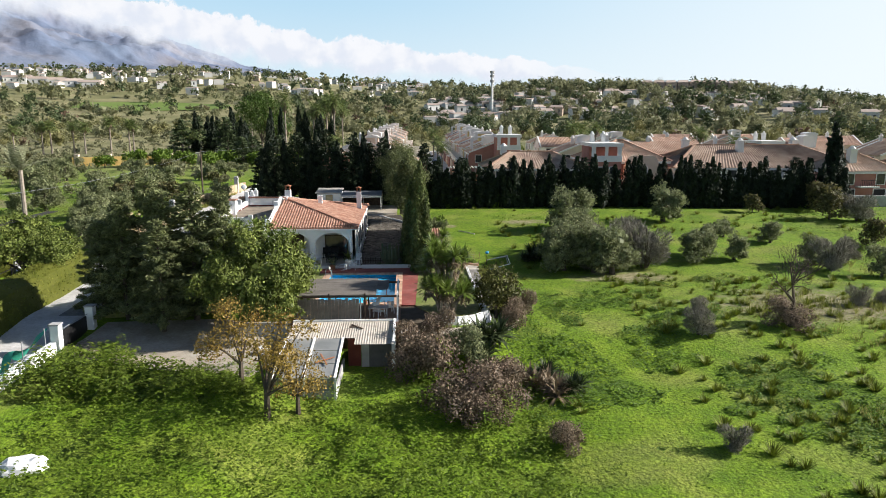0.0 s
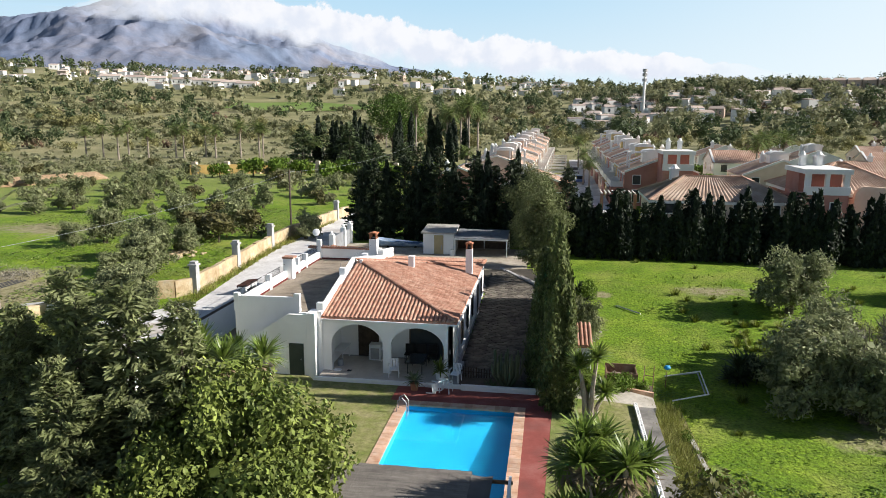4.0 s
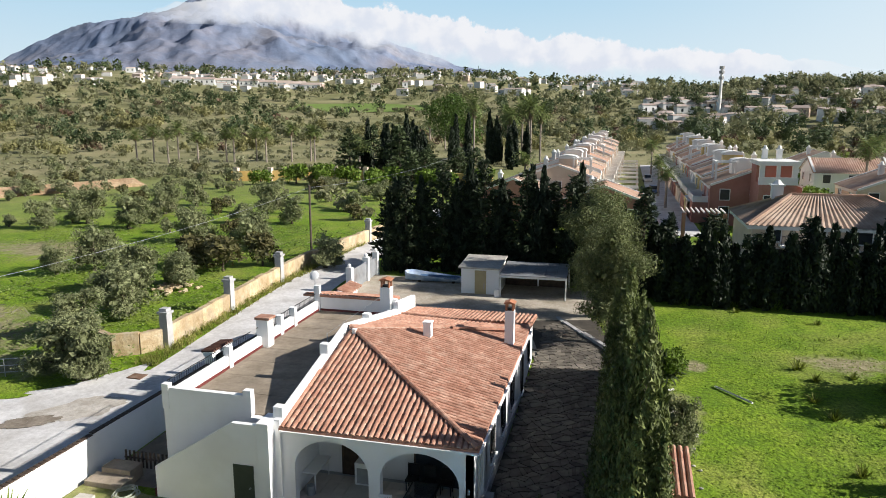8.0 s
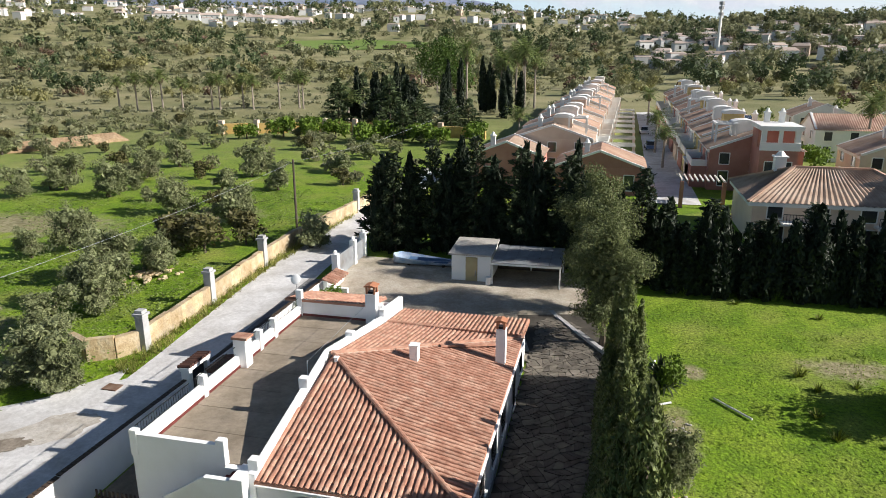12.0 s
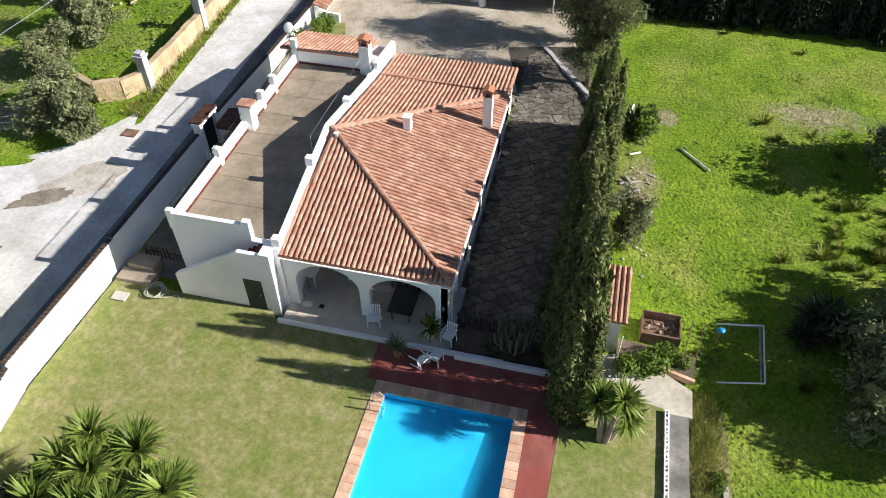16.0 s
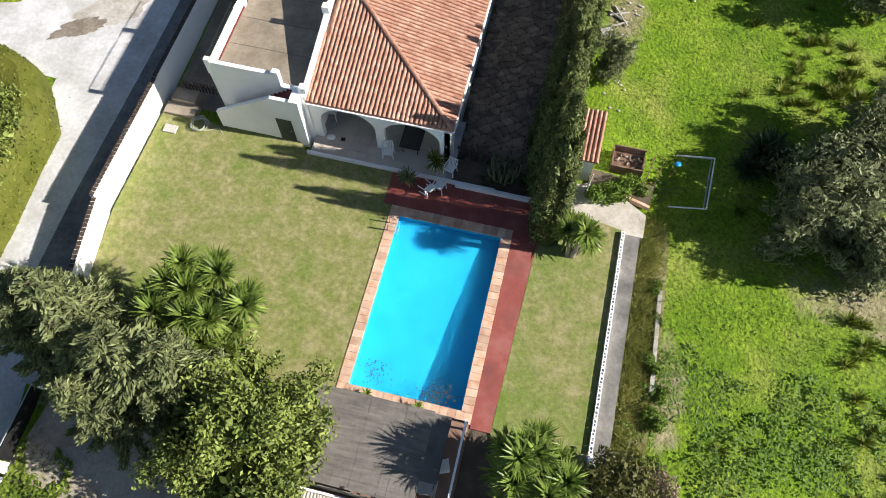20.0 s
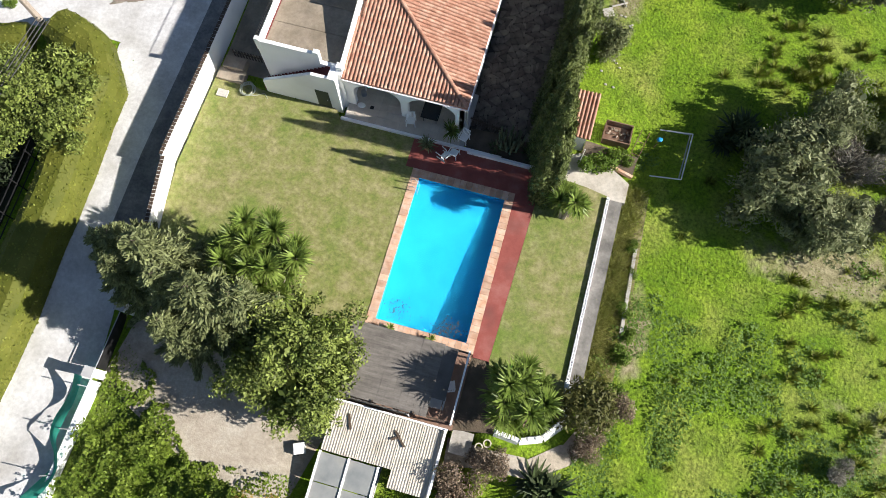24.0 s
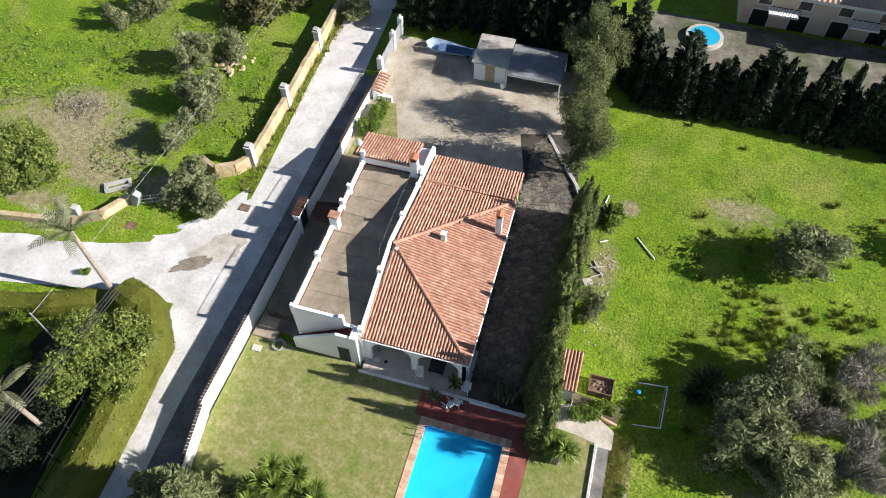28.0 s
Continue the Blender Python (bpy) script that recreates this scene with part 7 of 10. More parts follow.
def opening(parent, p, along, out, w, h, material=GLASS, frame=TWHITE):
    """A window on a wall: pane and proud frame. p: the middle of its foot; along, out: ways on the plan."""
    p, u, o = Vector(p), Vector((*along, 0)), Vector((*out, 0))
    b = B()
    q = [p - u * w / 2 + o * 0.02, p + u * w / 2 + o * 0.02]
    v = [b.verts.new(x) for x in (q[0], q[1], q[1] + Vector((0, 0, h)), q[0] + Vector((0, 0, h)))]
    b.faces.new(v)
    pane = part("window", b, material, parent)
    b = B()
    for s, e in ((p - u * w / 2, p + u * w / 2), (p - u * w / 2 + Vector((0, 0, h)), p + u * w / 2 + Vector((0, 0, h)))):
        beam(b, s + o * 0.03, e + o * 0.03, 0.1, 0.1)
    for s in (p - u * w / 2, p + u * w / 2):
        beam(b, s + o * 0.03, s + o * 0.03 + Vector((0, 0, h)), 0.1, 0.1)
    part("frame", b, frame, pane)


TROOFL = mat("pale sunlit roof tile", ((0.36, 0.22, 0.155), (0.46, 0.30, 0.215), (0.54, 0.39, 0.29)), 0.5, 0.9, vary=0.15, stain=((0.22, 0.15, 0.11), 0.3, 0.5))


def dome_chimney(parent, x, y, z0, z1, w=0.6):
    b = B(); box(b, x - w / 2, y - w / 2, z0, x + w / 2, y + w / 2, z1); c = part("chimney", b, TWHITE, parent)
    b = B(); box(b, x - w * 0.65, y - w * 0.65, z1, x + w * 0.65, y + w * 0.65, z1 + 0.14); part("collar", b, TWHITE, c)
    b = B(); bmesh.ops.create_cone(b, segments=8, radius1=w * 0.55, radius2=w * 0.2, depth=0.45, cap_ends=True, matrix=Matrix.Translation((x, y, z1 + 0.36))); part("cowl", b, TWHITE, c)


def stair_box(parent, x, y, z0, z1, w, d, wall):
    """A roof stair head with a rounded white top."""
    b = B(); box(b, x - w / 2, y - d / 2, z0, x + w / 2, y + d / 2, z1); part("stair_head", b, wall, parent)
    prof = [(-w / 2 - 0.15, 0.0), (w / 2 + 0.15, 0.0)] + [(math.cos(q) * (w / 2 + 0.15), 0.12 + math.sin(q) * 0.42) for q in np.linspace(0, math.pi, 7)]
    b = B(); rows = [[b.verts.new((x + u, yy, z1 + v)) for u, v in prof] for yy in (y - d / 2 - 0.15, y + d / 2 + 0.15)]
    b.faces.new(rows[0]); b.faces.new(rows[1][::-1])
    for i in range(len(prof)):
        j = (i + 1) % len(prof); b.faces.new((rows[0][j], rows[0][i], rows[1][i], rows[1][j]))
    part("stair_roof", b, TWHITE, parent)


def townhouse(x0, x1, y0, y1, zb, eave, ridge, wall, axis="x", turret=True, front=(-1, 0), label="", seed=0):
    """A two-storey house with a ribbed gable roof; axis: the ridge's way."""
    r = random.Random(seed)
    cx, cy = (x0 + x1) / 2, (y0 + y1) / 2
    t = thing("townhouse", cx, cy, zb, label, "house", "estate houses")
    b = B(); box(b, x0, y0, zb - 1.0, x1, y1, eave); part("wall", b, wall, t)
    o, tile = 0.3, TROOFL if seed % 2 else TROOF
    b = B()
    if axis == "x":
        ribbed(b, (x0 - o, y0 - o, eave), (x1 + o, y0 - o, eave), (x1 + o, cy, ridge), (x0 - o, cy, ridge)); ribbed(b, (x1 + o, y1 + o, eave), (x0 - o, y1 + o, eave), (x0 - o, cy, ridge), (x1 + o, cy, ridge))
    else:
        ribbed(b, (x0 - o, y1, eave), (x0 - o, y0, eave), (cx, y0, ridge), (cx, y1, ridge)); ribbed(b, (x1 + o, y0, eave), (x1 + o, y1, eave), (cx, y1, ridge), (cx, y0, ridge))
    part("roof", b, tile, t)
    ends = [((x0 + 0.02, y0), (x0 + 0.02, y1)), ((x1 - 0.02, y0), (x1 - 0.02, y1))] if axis == "x" else [((x0, y0 + 0.02), (x1, y0 + 0.02)), ((x0, y1 - 0.02), (x1, y1 - 0.02))]
    for (ax, ay), (bx, by) in ends:
        b = B(); b.faces.new([b.verts.new(p) for p in ((ax, ay, eave), (bx, by, eave), ((ax + bx) / 2, (ay + by) / 2, ridge - 0.08))])
        part("gable", b, wall, t)
        b = B(); m = ((ax + bx) / 2, (ay + by) / 2, ridge + 0.1)
        beam(b, (ax, ay, eave + 0.08), m, 0.34, 0.26); beam(b, m, (bx, by, eave + 0.08), 0.34, 0.26); part("verge_trim", b, TWHITE, t)
    if turret:
        tx, ty = cx + front[0] * (x1 - x0) * 0.10, cy + front[1] * (y1 - y0) * 0.15
        stair_box(t, tx, ty + r.uniform(-0.6, 0.6), eave + 0.4, ridge + 0.75, 2.6, 2.2, TWHITE if seed % 3 else wall)
        b = B(); box(b, x0 - 0.1, y0 + 0.02, eave - 0.42, x1 + 0.1, y1 - 0.02, eave - 0.06); part("cornice", b, TWHITE, t)
        # first-floor terrace over the front rooms, with its white parapet
        if front[0]:
            fx = x1 if front[0] > 0 else x0
            xa, xb = sorted((fx, fx + front[0] * 1.9)); wy = 0.14 * (y1 - y0)
            b = B(); box(b, xa, y0 + wy, zb - 1.0, xb, y1 - wy, zb + 2.8); part("front_room", b, wall, t)
            b = B(); xo = xb - 0.12 if front[0] > 0 else xa
            box(b, xo, y0 + wy, zb + 2.8, xo + 0.12, y1 - wy, zb + 3.6); box(b, xa, y0 + wy - 0.14, zb + 2.8, xb, y0 + wy - 0.02, zb + 3.6); box(b, xa, y1 - wy + 0.02, zb + 2.8, xb, y1 - wy + 0.14, zb + 3.6); part("terrace_parapet", b, TWHITE, t)
        if seed % 4 == 0:
            # white timber frame on the roof terrace
            b = B(); ux, uy = cx + front[0] * 3.2, cy
            for sx in (-1.2, 1.2):
                for sy in (-1.6, 1.6):
                    beam(b, (ux + sx, uy + sy, eave), (ux + sx, uy + sy, ridge + 0.7), 0.24)
                beam(b, (ux + sx, uy - 1.75, ridge + 0.8), (ux + sx, uy + 1.75, ridge + 0.8), 0.26)
            for sy in (-1.6, 0, 1.6):
                beam(b, (ux - 1.3, uy + sy, ridge + 0.8), (ux + 1.3, uy + sy, ridge + 0.8), 0.2)
            part("terrace_frame", b, TWHITE, t)
        if seed % 5 == 2:
            b = B(); px = cx - front[0] * 2.6; beam(b, (px, cy - 1.2, eave + 1.6), (px, cy + 1.0, eave + 1.9), 1.1, 0.08); part("solar_panel", b, GLASS, t)
    dome_chimney(t, cx - (front[0] or 1) * r.uniform(1.2, 2.4), cy + r.uniform(-2.5, 2.5), eave, ridge + 0.55)
    sides = [((0, -1), x0, x1, y0), ((-1, 0), y0, y1, x0), ((1, 0), y0, y1, x1)]
    for out, a, c, k in sides:
        n = max(1, int((c - a) / 3.2))
        for i in range(n):
            m = a + (c - a) * (i + 0.5) / n
            for z, hh in ((zb + 0.6, 1.9), (zb + 3.3, 1.4)):
                if z + hh < eave and not (turret and out == front and z < zb + 2):
                    opening(t, (m, k, z) if out[0] == 0 else (k, m, z), (1, 0) if out[0] == 0 else (0, 1), out, 1.2, hh)
    return t


ZB = 1.0
walls = [TPINK, TSAND, TOCHRE, TWHITE, TWHITE, TSAND]
LBL = {"terracotta pink render": "terracotta-pink two-storey townhouse with a tiled roof", "ochre render": "ochre two-storey townhouse with a tiled roof", "pale sand render": "sand-coloured two-storey townhouse with a tiled roof", "estate white": "white two-storey townhouse with a tiled roof"}
for i in range(12):
    w = walls[(i * 2 + 1) % 6]
    townhouse(-9.5 + 0.25 * i, 1.5 + 0.22 * i, 78 + i * 9.6, 87.4 + i * 9.6, ZB, 6.1 + 0.08 * i + 0.35 * (i % 2), 7.9 + 0.1 * i + 0.35 * (i % 2), w, "y", True, (1, 0), LBL[w.name], i)
    w = walls[(i * 2) % 6]
    if i < 11:
        townhouse(15.8 + 0.1 * i, 26.5 + 0.12 * i, 72 + i * 9.8, 81.6 + i * 9.8, ZB, 6.1 + 0.06 * i + 0.4 * (i % 2), 8.1 + 0.1 * i + 0.4 * (i % 2), w, "y", True, (-1, 0), LBL[w.name], i + 20)
townhouse(-2.5, 8.0, 66, 75, ZB, 4.3, 6.2, TPINK, "y", False, (1, 0), LBL[TPINK.name], 41)
townhouse(-13.5, -4.5, 69, 77, ZB, 4.9, 6.6, TPINK, "y", False, (1, 0), LBL[TPINK.name], 42)


def hip_house(x0, x1, y0, y1, zb, eave, ridge, wall, label, seed=0):
    t = thing("terrace_house", (x0 + x1) / 2, (y0 + y1) / 2, zb, label, "house", "estate houses")
    b = B(); box(b, x0, y0, zb - 1, x1, y1, eave); part("wall", b, wall, t)
    b = B(); box(b, x0 - 0.42, y0 - 0.42, eave - 0.34, x1 + 0.42, y0, eave - 0.02); box(b, x0 - 0.42, y0, eave - 0.34, x0, y1 + 0.3, eave - 0.02); part("cornice", b, TWHITE, t)
    o, cy, h = 0.5, (y0 + y1) / 2, (y1 - y0) / 2
    b = B()
    ribbed(b, (x0 - o, y0 - o, eave), (x1 + o, y0 - o, eave), (x1 - h * 0.8, cy, ridge), (x0 + h * 0.8, cy, ridge), 0.5, 0.09)
    ribbed(b, (x1 + o, y1 + o, eave), (x0 - o, y1 + o, eave), (x0 + h * 0.8, cy, ridge), (x1 - h * 0.8, cy, ridge), 0.5, 0.09)
    ribbed(b, (x0 - o, y1 + o, eave), (x0 - o, y0 - o, eave), (x0 + h * 0.8, cy, ridge), (x0 + h * 0.8, cy + 0.02, ridge), 0.5, 0.09)
    ribbed(b, (x1 + o, y0 - o, eave), (x1 + o, y1 + o, eave), (x1 - h * 0.8, cy + 0.02, ridge), (x1 - h * 0.8, cy, ridge), 0.5, 0.09)
    part("roof", b, TROOF, t)
    for sx, ex in ((x0 - o, x0 + h * 0.8), (x1 + o, x1 - h * 0.8)):
        for sy in (y0 - o, y1 + o):
            b = B(); beam(b, (sx, sy, eave + 0.1), (ex, cy, ridge + 0.1), 0.3, 0.16); part("hip_tile_row", b, TROOFL, t)
    b = B(); beam(b, (x0 + h * 0.8, cy, ridge + 0.1), (x1 - h * 0.8, cy, ridge + 0.1), 0.3, 0.18); part("ridge_tile_row", b, TROOFL, t)
    r = random.Random(seed)
    for k in range(max(1, int((x1 - x0) / 9))):
        qx, qy = x0 + 4 + k * 9 + r.uniform(-1, 1), cy + r.uniform(-2.5, 2.5)
        dome_chimney(t, qx, qy, eave, ridge + 0.7, 1.0)
    n = max(2, int((x1 - x0) / 3.4))
    for i in range(n):
        m = x0 + (x1 - x0) * (i + 0.5) / n
        opening(t, (m, y0, zb + 2.9), (1, 0), (0, -1), 1.3, 1.6); opening(t, (m, y0, zb + 0.2), (1, 0), (0, -1), 1.8, 2.1, DARK)
    for i in range(n // 2):
        m = x0 + (x1 - x0) * (2 * i + 1) / n
        b = B(); box(b, m - 1.4, y0 - 1.3, zb + 2.55, m + 1.4, y0, zb + 2.75); k = part("balcony", b, TWHITE, t)
        b = B(); beam(b, (m - 1.4, y0 - 1.28, zb + 3.6), (m + 1.4, y0 - 1.28, zb + 3.6), 0.06)
        for j in range(12):
            beam(b, (m - 1.4 + j * 2.8 / 11, y0 - 1.28, zb + 2.75), (m - 1.4 + j * 2.8 / 11, y0 - 1.28, zb + 3.6), 0.03)
        part("balustrade", b, BLACKM, k)
    return t


hip_house(16.5, 31.5, 46, 56.5, 0.6, 5.0, 7.3, TSAND, "sand-coloured terrace of houses with a broad tiled hip roof", 1)
hip_house(45.5, 74, 46, 60, 0.6, 5.0, 8.2, TWHITE, "white terrace of houses with a broad tiled hip roof", 2)
hip_house(33.0, 44.5, 47, 60, 0.6, 6.0, 9.0, TPINK, "terracotta-pink houses with a tiled hip roof", 3)
hip_house(64.5, 73.5, 36, 44, 0.4, 5.2, 7.4, TPINK, "terracotta-red house with a balcony and tiled roof", 4)
hip_house(76, 88, 38, 47, 0.4, 5.0, 7.2, TSAND, "cream house with a tiled hip roof", 5)
wall_thing("estate_wall", [(62.5, 29.8), (76, 29.0), (98, 27.4)], 0.25, 0.4, 1.5, GREY, "pale grey boundary wall of the estate gardens")
def loggia_block(x0, x1, y0, y1, zb, top, label):
    """A flat-roofed pink block with white bands and a framed loggia in its upper storey."""
    t = thing("loggia_house", (x0 + x1) / 2, (y0 + y1) / 2, zb, label, "house", "estate houses")
    b = B(); box(b, x0, y0, zb - 1, x1, y1, top - 2.6); part("wall", b, TPINK, t)
    for x, w in ((x0, 0.55), (x1 - 0.55, 0.55), ((x0 + x1) / 2 - 0.2, 0.4)):
        b = B(); box(b, x, y0, top - 2.6, x + w, y0 + 0.5, top - 0.5); part("loggia_pier", b, TWHITE, t)
    b = B(); box(b, x0, y0 + 2.2, top - 2.6, x1, y1, top - 0.5); part("back_room", b, TPINK, t)
    b = B(); box(b, x0 - 0.2, y0 - 0.2, top - 0.5, x1 + 0.2, y1 + 0.2, top); part("cornice", b, TWHITE, t)
    b = B(); box(b, x0 - 0.1, y0 - 0.1, top - 2.75, x1 + 0.1, y0 + 0.12, top - 1.85); part("balustrade", b, TWHITE, t)
    b = B(); box(b, x0 - 0.08, y0 - 0.08, zb + 2.7, x1 + 0.08, y0 - 0.01, zb + 3.0); part("string_course", b, TWHITE, t)
    for m in (0.28, 0.72):
        opening(t, (x0 + (x1 - x0) * m, y0, zb + 3.3), (1, 0), (0, -1), 1.1, 1.5)
    for m in (0.3, 0.7):
        dome_chimney(t, x0 + (x1 - x0) * m, y1 - 0.8, top, top + 1.1)
    return t


loggia_block(31.8, 36.2, 43.5, 50, 0.6, 8.9, "terracotta-pink house with white bands and a framed loggia")
loggia_block(69.0, 73.0, 66, 72, 0.8, 8.4, "terracotta-pink house with white bands and a framed loggia")
loggia_block(20.5, 24.6, 66.5, 72, 0.8, 9.6, "terracotta-pink house with a white-framed roof terrace")
sg = thing("scalloped_gable", 40, 45.4, 0.6, "white house front with a scalloped gable and an arched opening", "house", "estate houses")
b = B(); prof = [(37.4, 0.0), (42.4, 0.0), (42.4, 5.6)] + [(39.9 + math.cos(q) * 2.5, 5.6 + math.sin(q) * 1.0 + 0.35 * max(0, math.sin(q * 2) ** 2)) for q in np.linspace(0.05, math.pi - 0.05, 13)] + [(37.4, 5.6)]
rows = [[b.verts.new((x, yy, 0.3 + z)) for x, z in prof] for yy in (45.0, 45.5)]
b.faces.new(rows[0]); b.faces.new(rows[1][::-1])
for i in range(len(prof)):
    j = (i + 1) % len(prof); b.faces.new((rows[0][j], rows[0][i], rows[1][i], rows[1][j]))
part("front", b, TSAND, sg)
b = B(); box(b, 37.6, 45.5, 0.3, 42.2, 47, 5.4); part("room", b, TSAND, sg)
opening(sg, (39.9, 45.0, 3.4), (1, 0), (0, -1), 1.6, 1.9, DARK); opening(sg, (39.9, 45.0, 0.6), (1, 0), (0, -1), 2.2, 2.1, DARK)
for i, (x, y, w) in enumerate([(38, 76, TSAND), (52, 74, TPINK), (66, 76, TSAND), (80, 72, TPINK), (94, 66, TSAND), (40, 104, TWHITE), (54, 108, TWHITE), (66, 102, TSAND), (80, 100, TPINK), (94, 96, TWHITE), (58, 134, TWHITE), (76, 130, TSAND), (108, 86, TPINK), (110, 112, TSAND), (42, 128, TWHITE), (92, 128, TWHITE)]):
    townhouse(x - 5.5, x + 5.5, y - 4.5, y + 4.5, ZB, 5.9, 8.1, w, "x" if i % 2 else "y", i % 3 == 0, (0, -1), LBL[w.name], 50 + i)
# street with parked cars, garages and pergolas between the rows
ribbon("estate_street", [(11.5, 62), (11.8, 120), (12.4, 185)], [5.5, 4.5, 4.5], ROADM, "narrow paved street between the townhouses", "road", 0.06, 4)
for i in range(9):
    y = 84 + i * 9.6
    p = thing("garden_pergola", 6.6, y, ZB, "white timber pergola in front of a townhouse", "pergola", "front pergolas")
    x0 = 3.2 + 0.2 * i
    for k in range(6):
        b = B(); beam(b, (x0, y - 2 + k * 0.8, ZB + 2.6), (x0 + 4.2, y - 2 + k * 0.8, ZB + 2.6), 0.16); part("slat", b, WOODP, p)
    for dy in (-2, 2):
        b = B(); beam(b, (x0 + 4.0, y + dy, ZB - 0.2), (x0 + 4.0, y + dy, ZB + 2.6), 0.22); part("post", b, TSAND, p)
    g = thing("front_garage", 14.4, y - 4, ZB, "low terracotta garage block in front of a townhouse", "garage", "front garages")
    b = B(); box(b, 13.9, y - 7.6, ZB - 0.4, 16.1 + 0.1 * i, y - 1.6, ZB + 2.5); part("body", b, TPINK if i % 2 else TSAND, g)
    b = B(); box(b, 13.7, y - 7.8, ZB + 2.5, 16.2 + 0.1 * i, y - 1.4, ZB + 2.7); part("roof", b, TROOF if i % 3 else TWHITE, g)
near = thing("garden_pergola", 14, 63, 1, "white timber pergola on terracotta piers", "pergola", "front pergolas")
for k in range(9):
    b = B(); beam(b, (11.8 + k * 0.55, 60.5, 4.1), (11.8 + k * 0.55, 64.5, 4.1), 0.16); part("slat", b, WOODP, near)
for x in (11.8, 16.2):
    b = B(); beam(b, (x, 60.6, 0.6), (x, 60.6, 4.0), 0.4); part("post", b, TPINK, near)
# parked cars in the street
def car(x, y, a, colour, label):
    t = thing("car", 0, 0, 0, label, "car", "parked cars")
    b = B(); box(b, -0.85, -2.05, 0.3, 0.85, 2.05, 0.85, 0.12); part("body", b, colour, t)
    b = B(); prism(b, [(-0.75, -1.3), (0.75, -1.3), (0.75, 1.5), (-0.75, 1.5)], 0.85, 0.86); prism(b, [(-0.62, -0.8), (0.62, -0.8), (0.62, 1.2), (-0.62, 1.2)], 0.86, 1.42); part("cabin", b, GLASS, t)
    b = B(); box(b, -0.6, -0.75, 1.42, 0.6, 1.15, 1.46); part("roof", b, colour, t)
    for sx in (-0.8, 0.8):
        for sy in (-1.3, 1.3):
            b = B(); rod(b, (sx - 0.1, sy, 0.32), (sx + 0.1, sy, 0.32), 0.32, n=12); part("wheel", b, BLACKM, t)
    t.matrix_basis = pose(x, y, float(ground_z(x, y)) + 0.08, 0, 0, a)
car(10.6, 108, 3, mat("blue car paint", ((0.08, 0.14, 0.30), (0.09, 0.16, 0.33)), 1, 0.3), "blue car parked in the street")
car(10.4, 132, 2, mat("silver car paint", ((0.45, 0.46, 0.48), (0.5, 0.5, 0.52)), 1, 0.3), "silver car parked in the street")
# ochre garden wall and villa among the palms
yw = thing("ochre_garden_wall", -60, 118, 1, "long ochre garden wall with piers", "wall")
b = B(); wall_line(b, [(-76, 112), (-52, 122), (-20, 116)], 0.5, 0.2, 3.2); part("wall", b, YELLOWW, yw)
for k in range(9):
    x = -75 + k * 6.5; y = 112 + (x + 76) * 10 / 24 if x < -52 else 122 - (x + 52) * 6 / 32
    b = B(); box(b, x - 0.5, y - 0.5, 0.2, x + 0.5, y + 0.5, 3.9); part("pier", b, TSAND, yw)
eb = thing("earth_bank", -91, 86, 1, "raw ochre earth bank cut into the grove", "bank")
b = B(); P = [(-99 + 1.1 * k + 0.5 * math.sin(k * 1.7), 70 + 2.6 * k) for k in range(12)]
for (xa, ya), (xb, yb) in zip(P, P[1:]):
    prism(b, [(xa, ya), (xb, yb), (xb - 3, yb), (xa - 3, ya)], 0.2, [1.5 + 0.3 * math.sin(ya), 1.5 + 0.3 * math.sin(yb), 2.6, 2.6])
part("bank", b, mat("raw ochre earth", ((0.24, 0.16, 0.085), (0.32, 0.22, 0.13), (0.38, 0.29, 0.18)), 0.4, 0.95, 0.8, 2, bdist=0.2, fine=(2, 0.3)), eb)
mast = thing("radio_mast", 72, 515, 5, "tall pale lattice radio mast", "mast")
b = B(); rod(b, (71.6, 515, 5), (71.6, 515, 49), 1.1, 0.9, 8); part("tower", b, TWHITE, mast)
b = B()
for z in (41, 45, 48):
    bmesh.ops.create_cone(b, segments=8, radius1=1.8, radius2=1.8, depth=2.0, cap_ends=True, matrix=Matrix.Translation((71.6, 515, z)))
part("antenna_ring", b, GREY, mast)
# far white houses on the slopes
FARW = mat("far white walls", ((0.62, 0.62, 0.60), (0.74, 0.73, 0.71)), 0.02, 0.9, vary=0.15)
FARR = mat("far roofs", ((0.36, 0.28, 0.23), (0.50, 0.43, 0.38)), 0.02, 0.9, vary=0.3)
FARP = mat("far terracotta walls", ((0.48, 0.36, 0.28), (0.55, 0.44, 0.36)), 0.02, 0.9, vary=0.2)


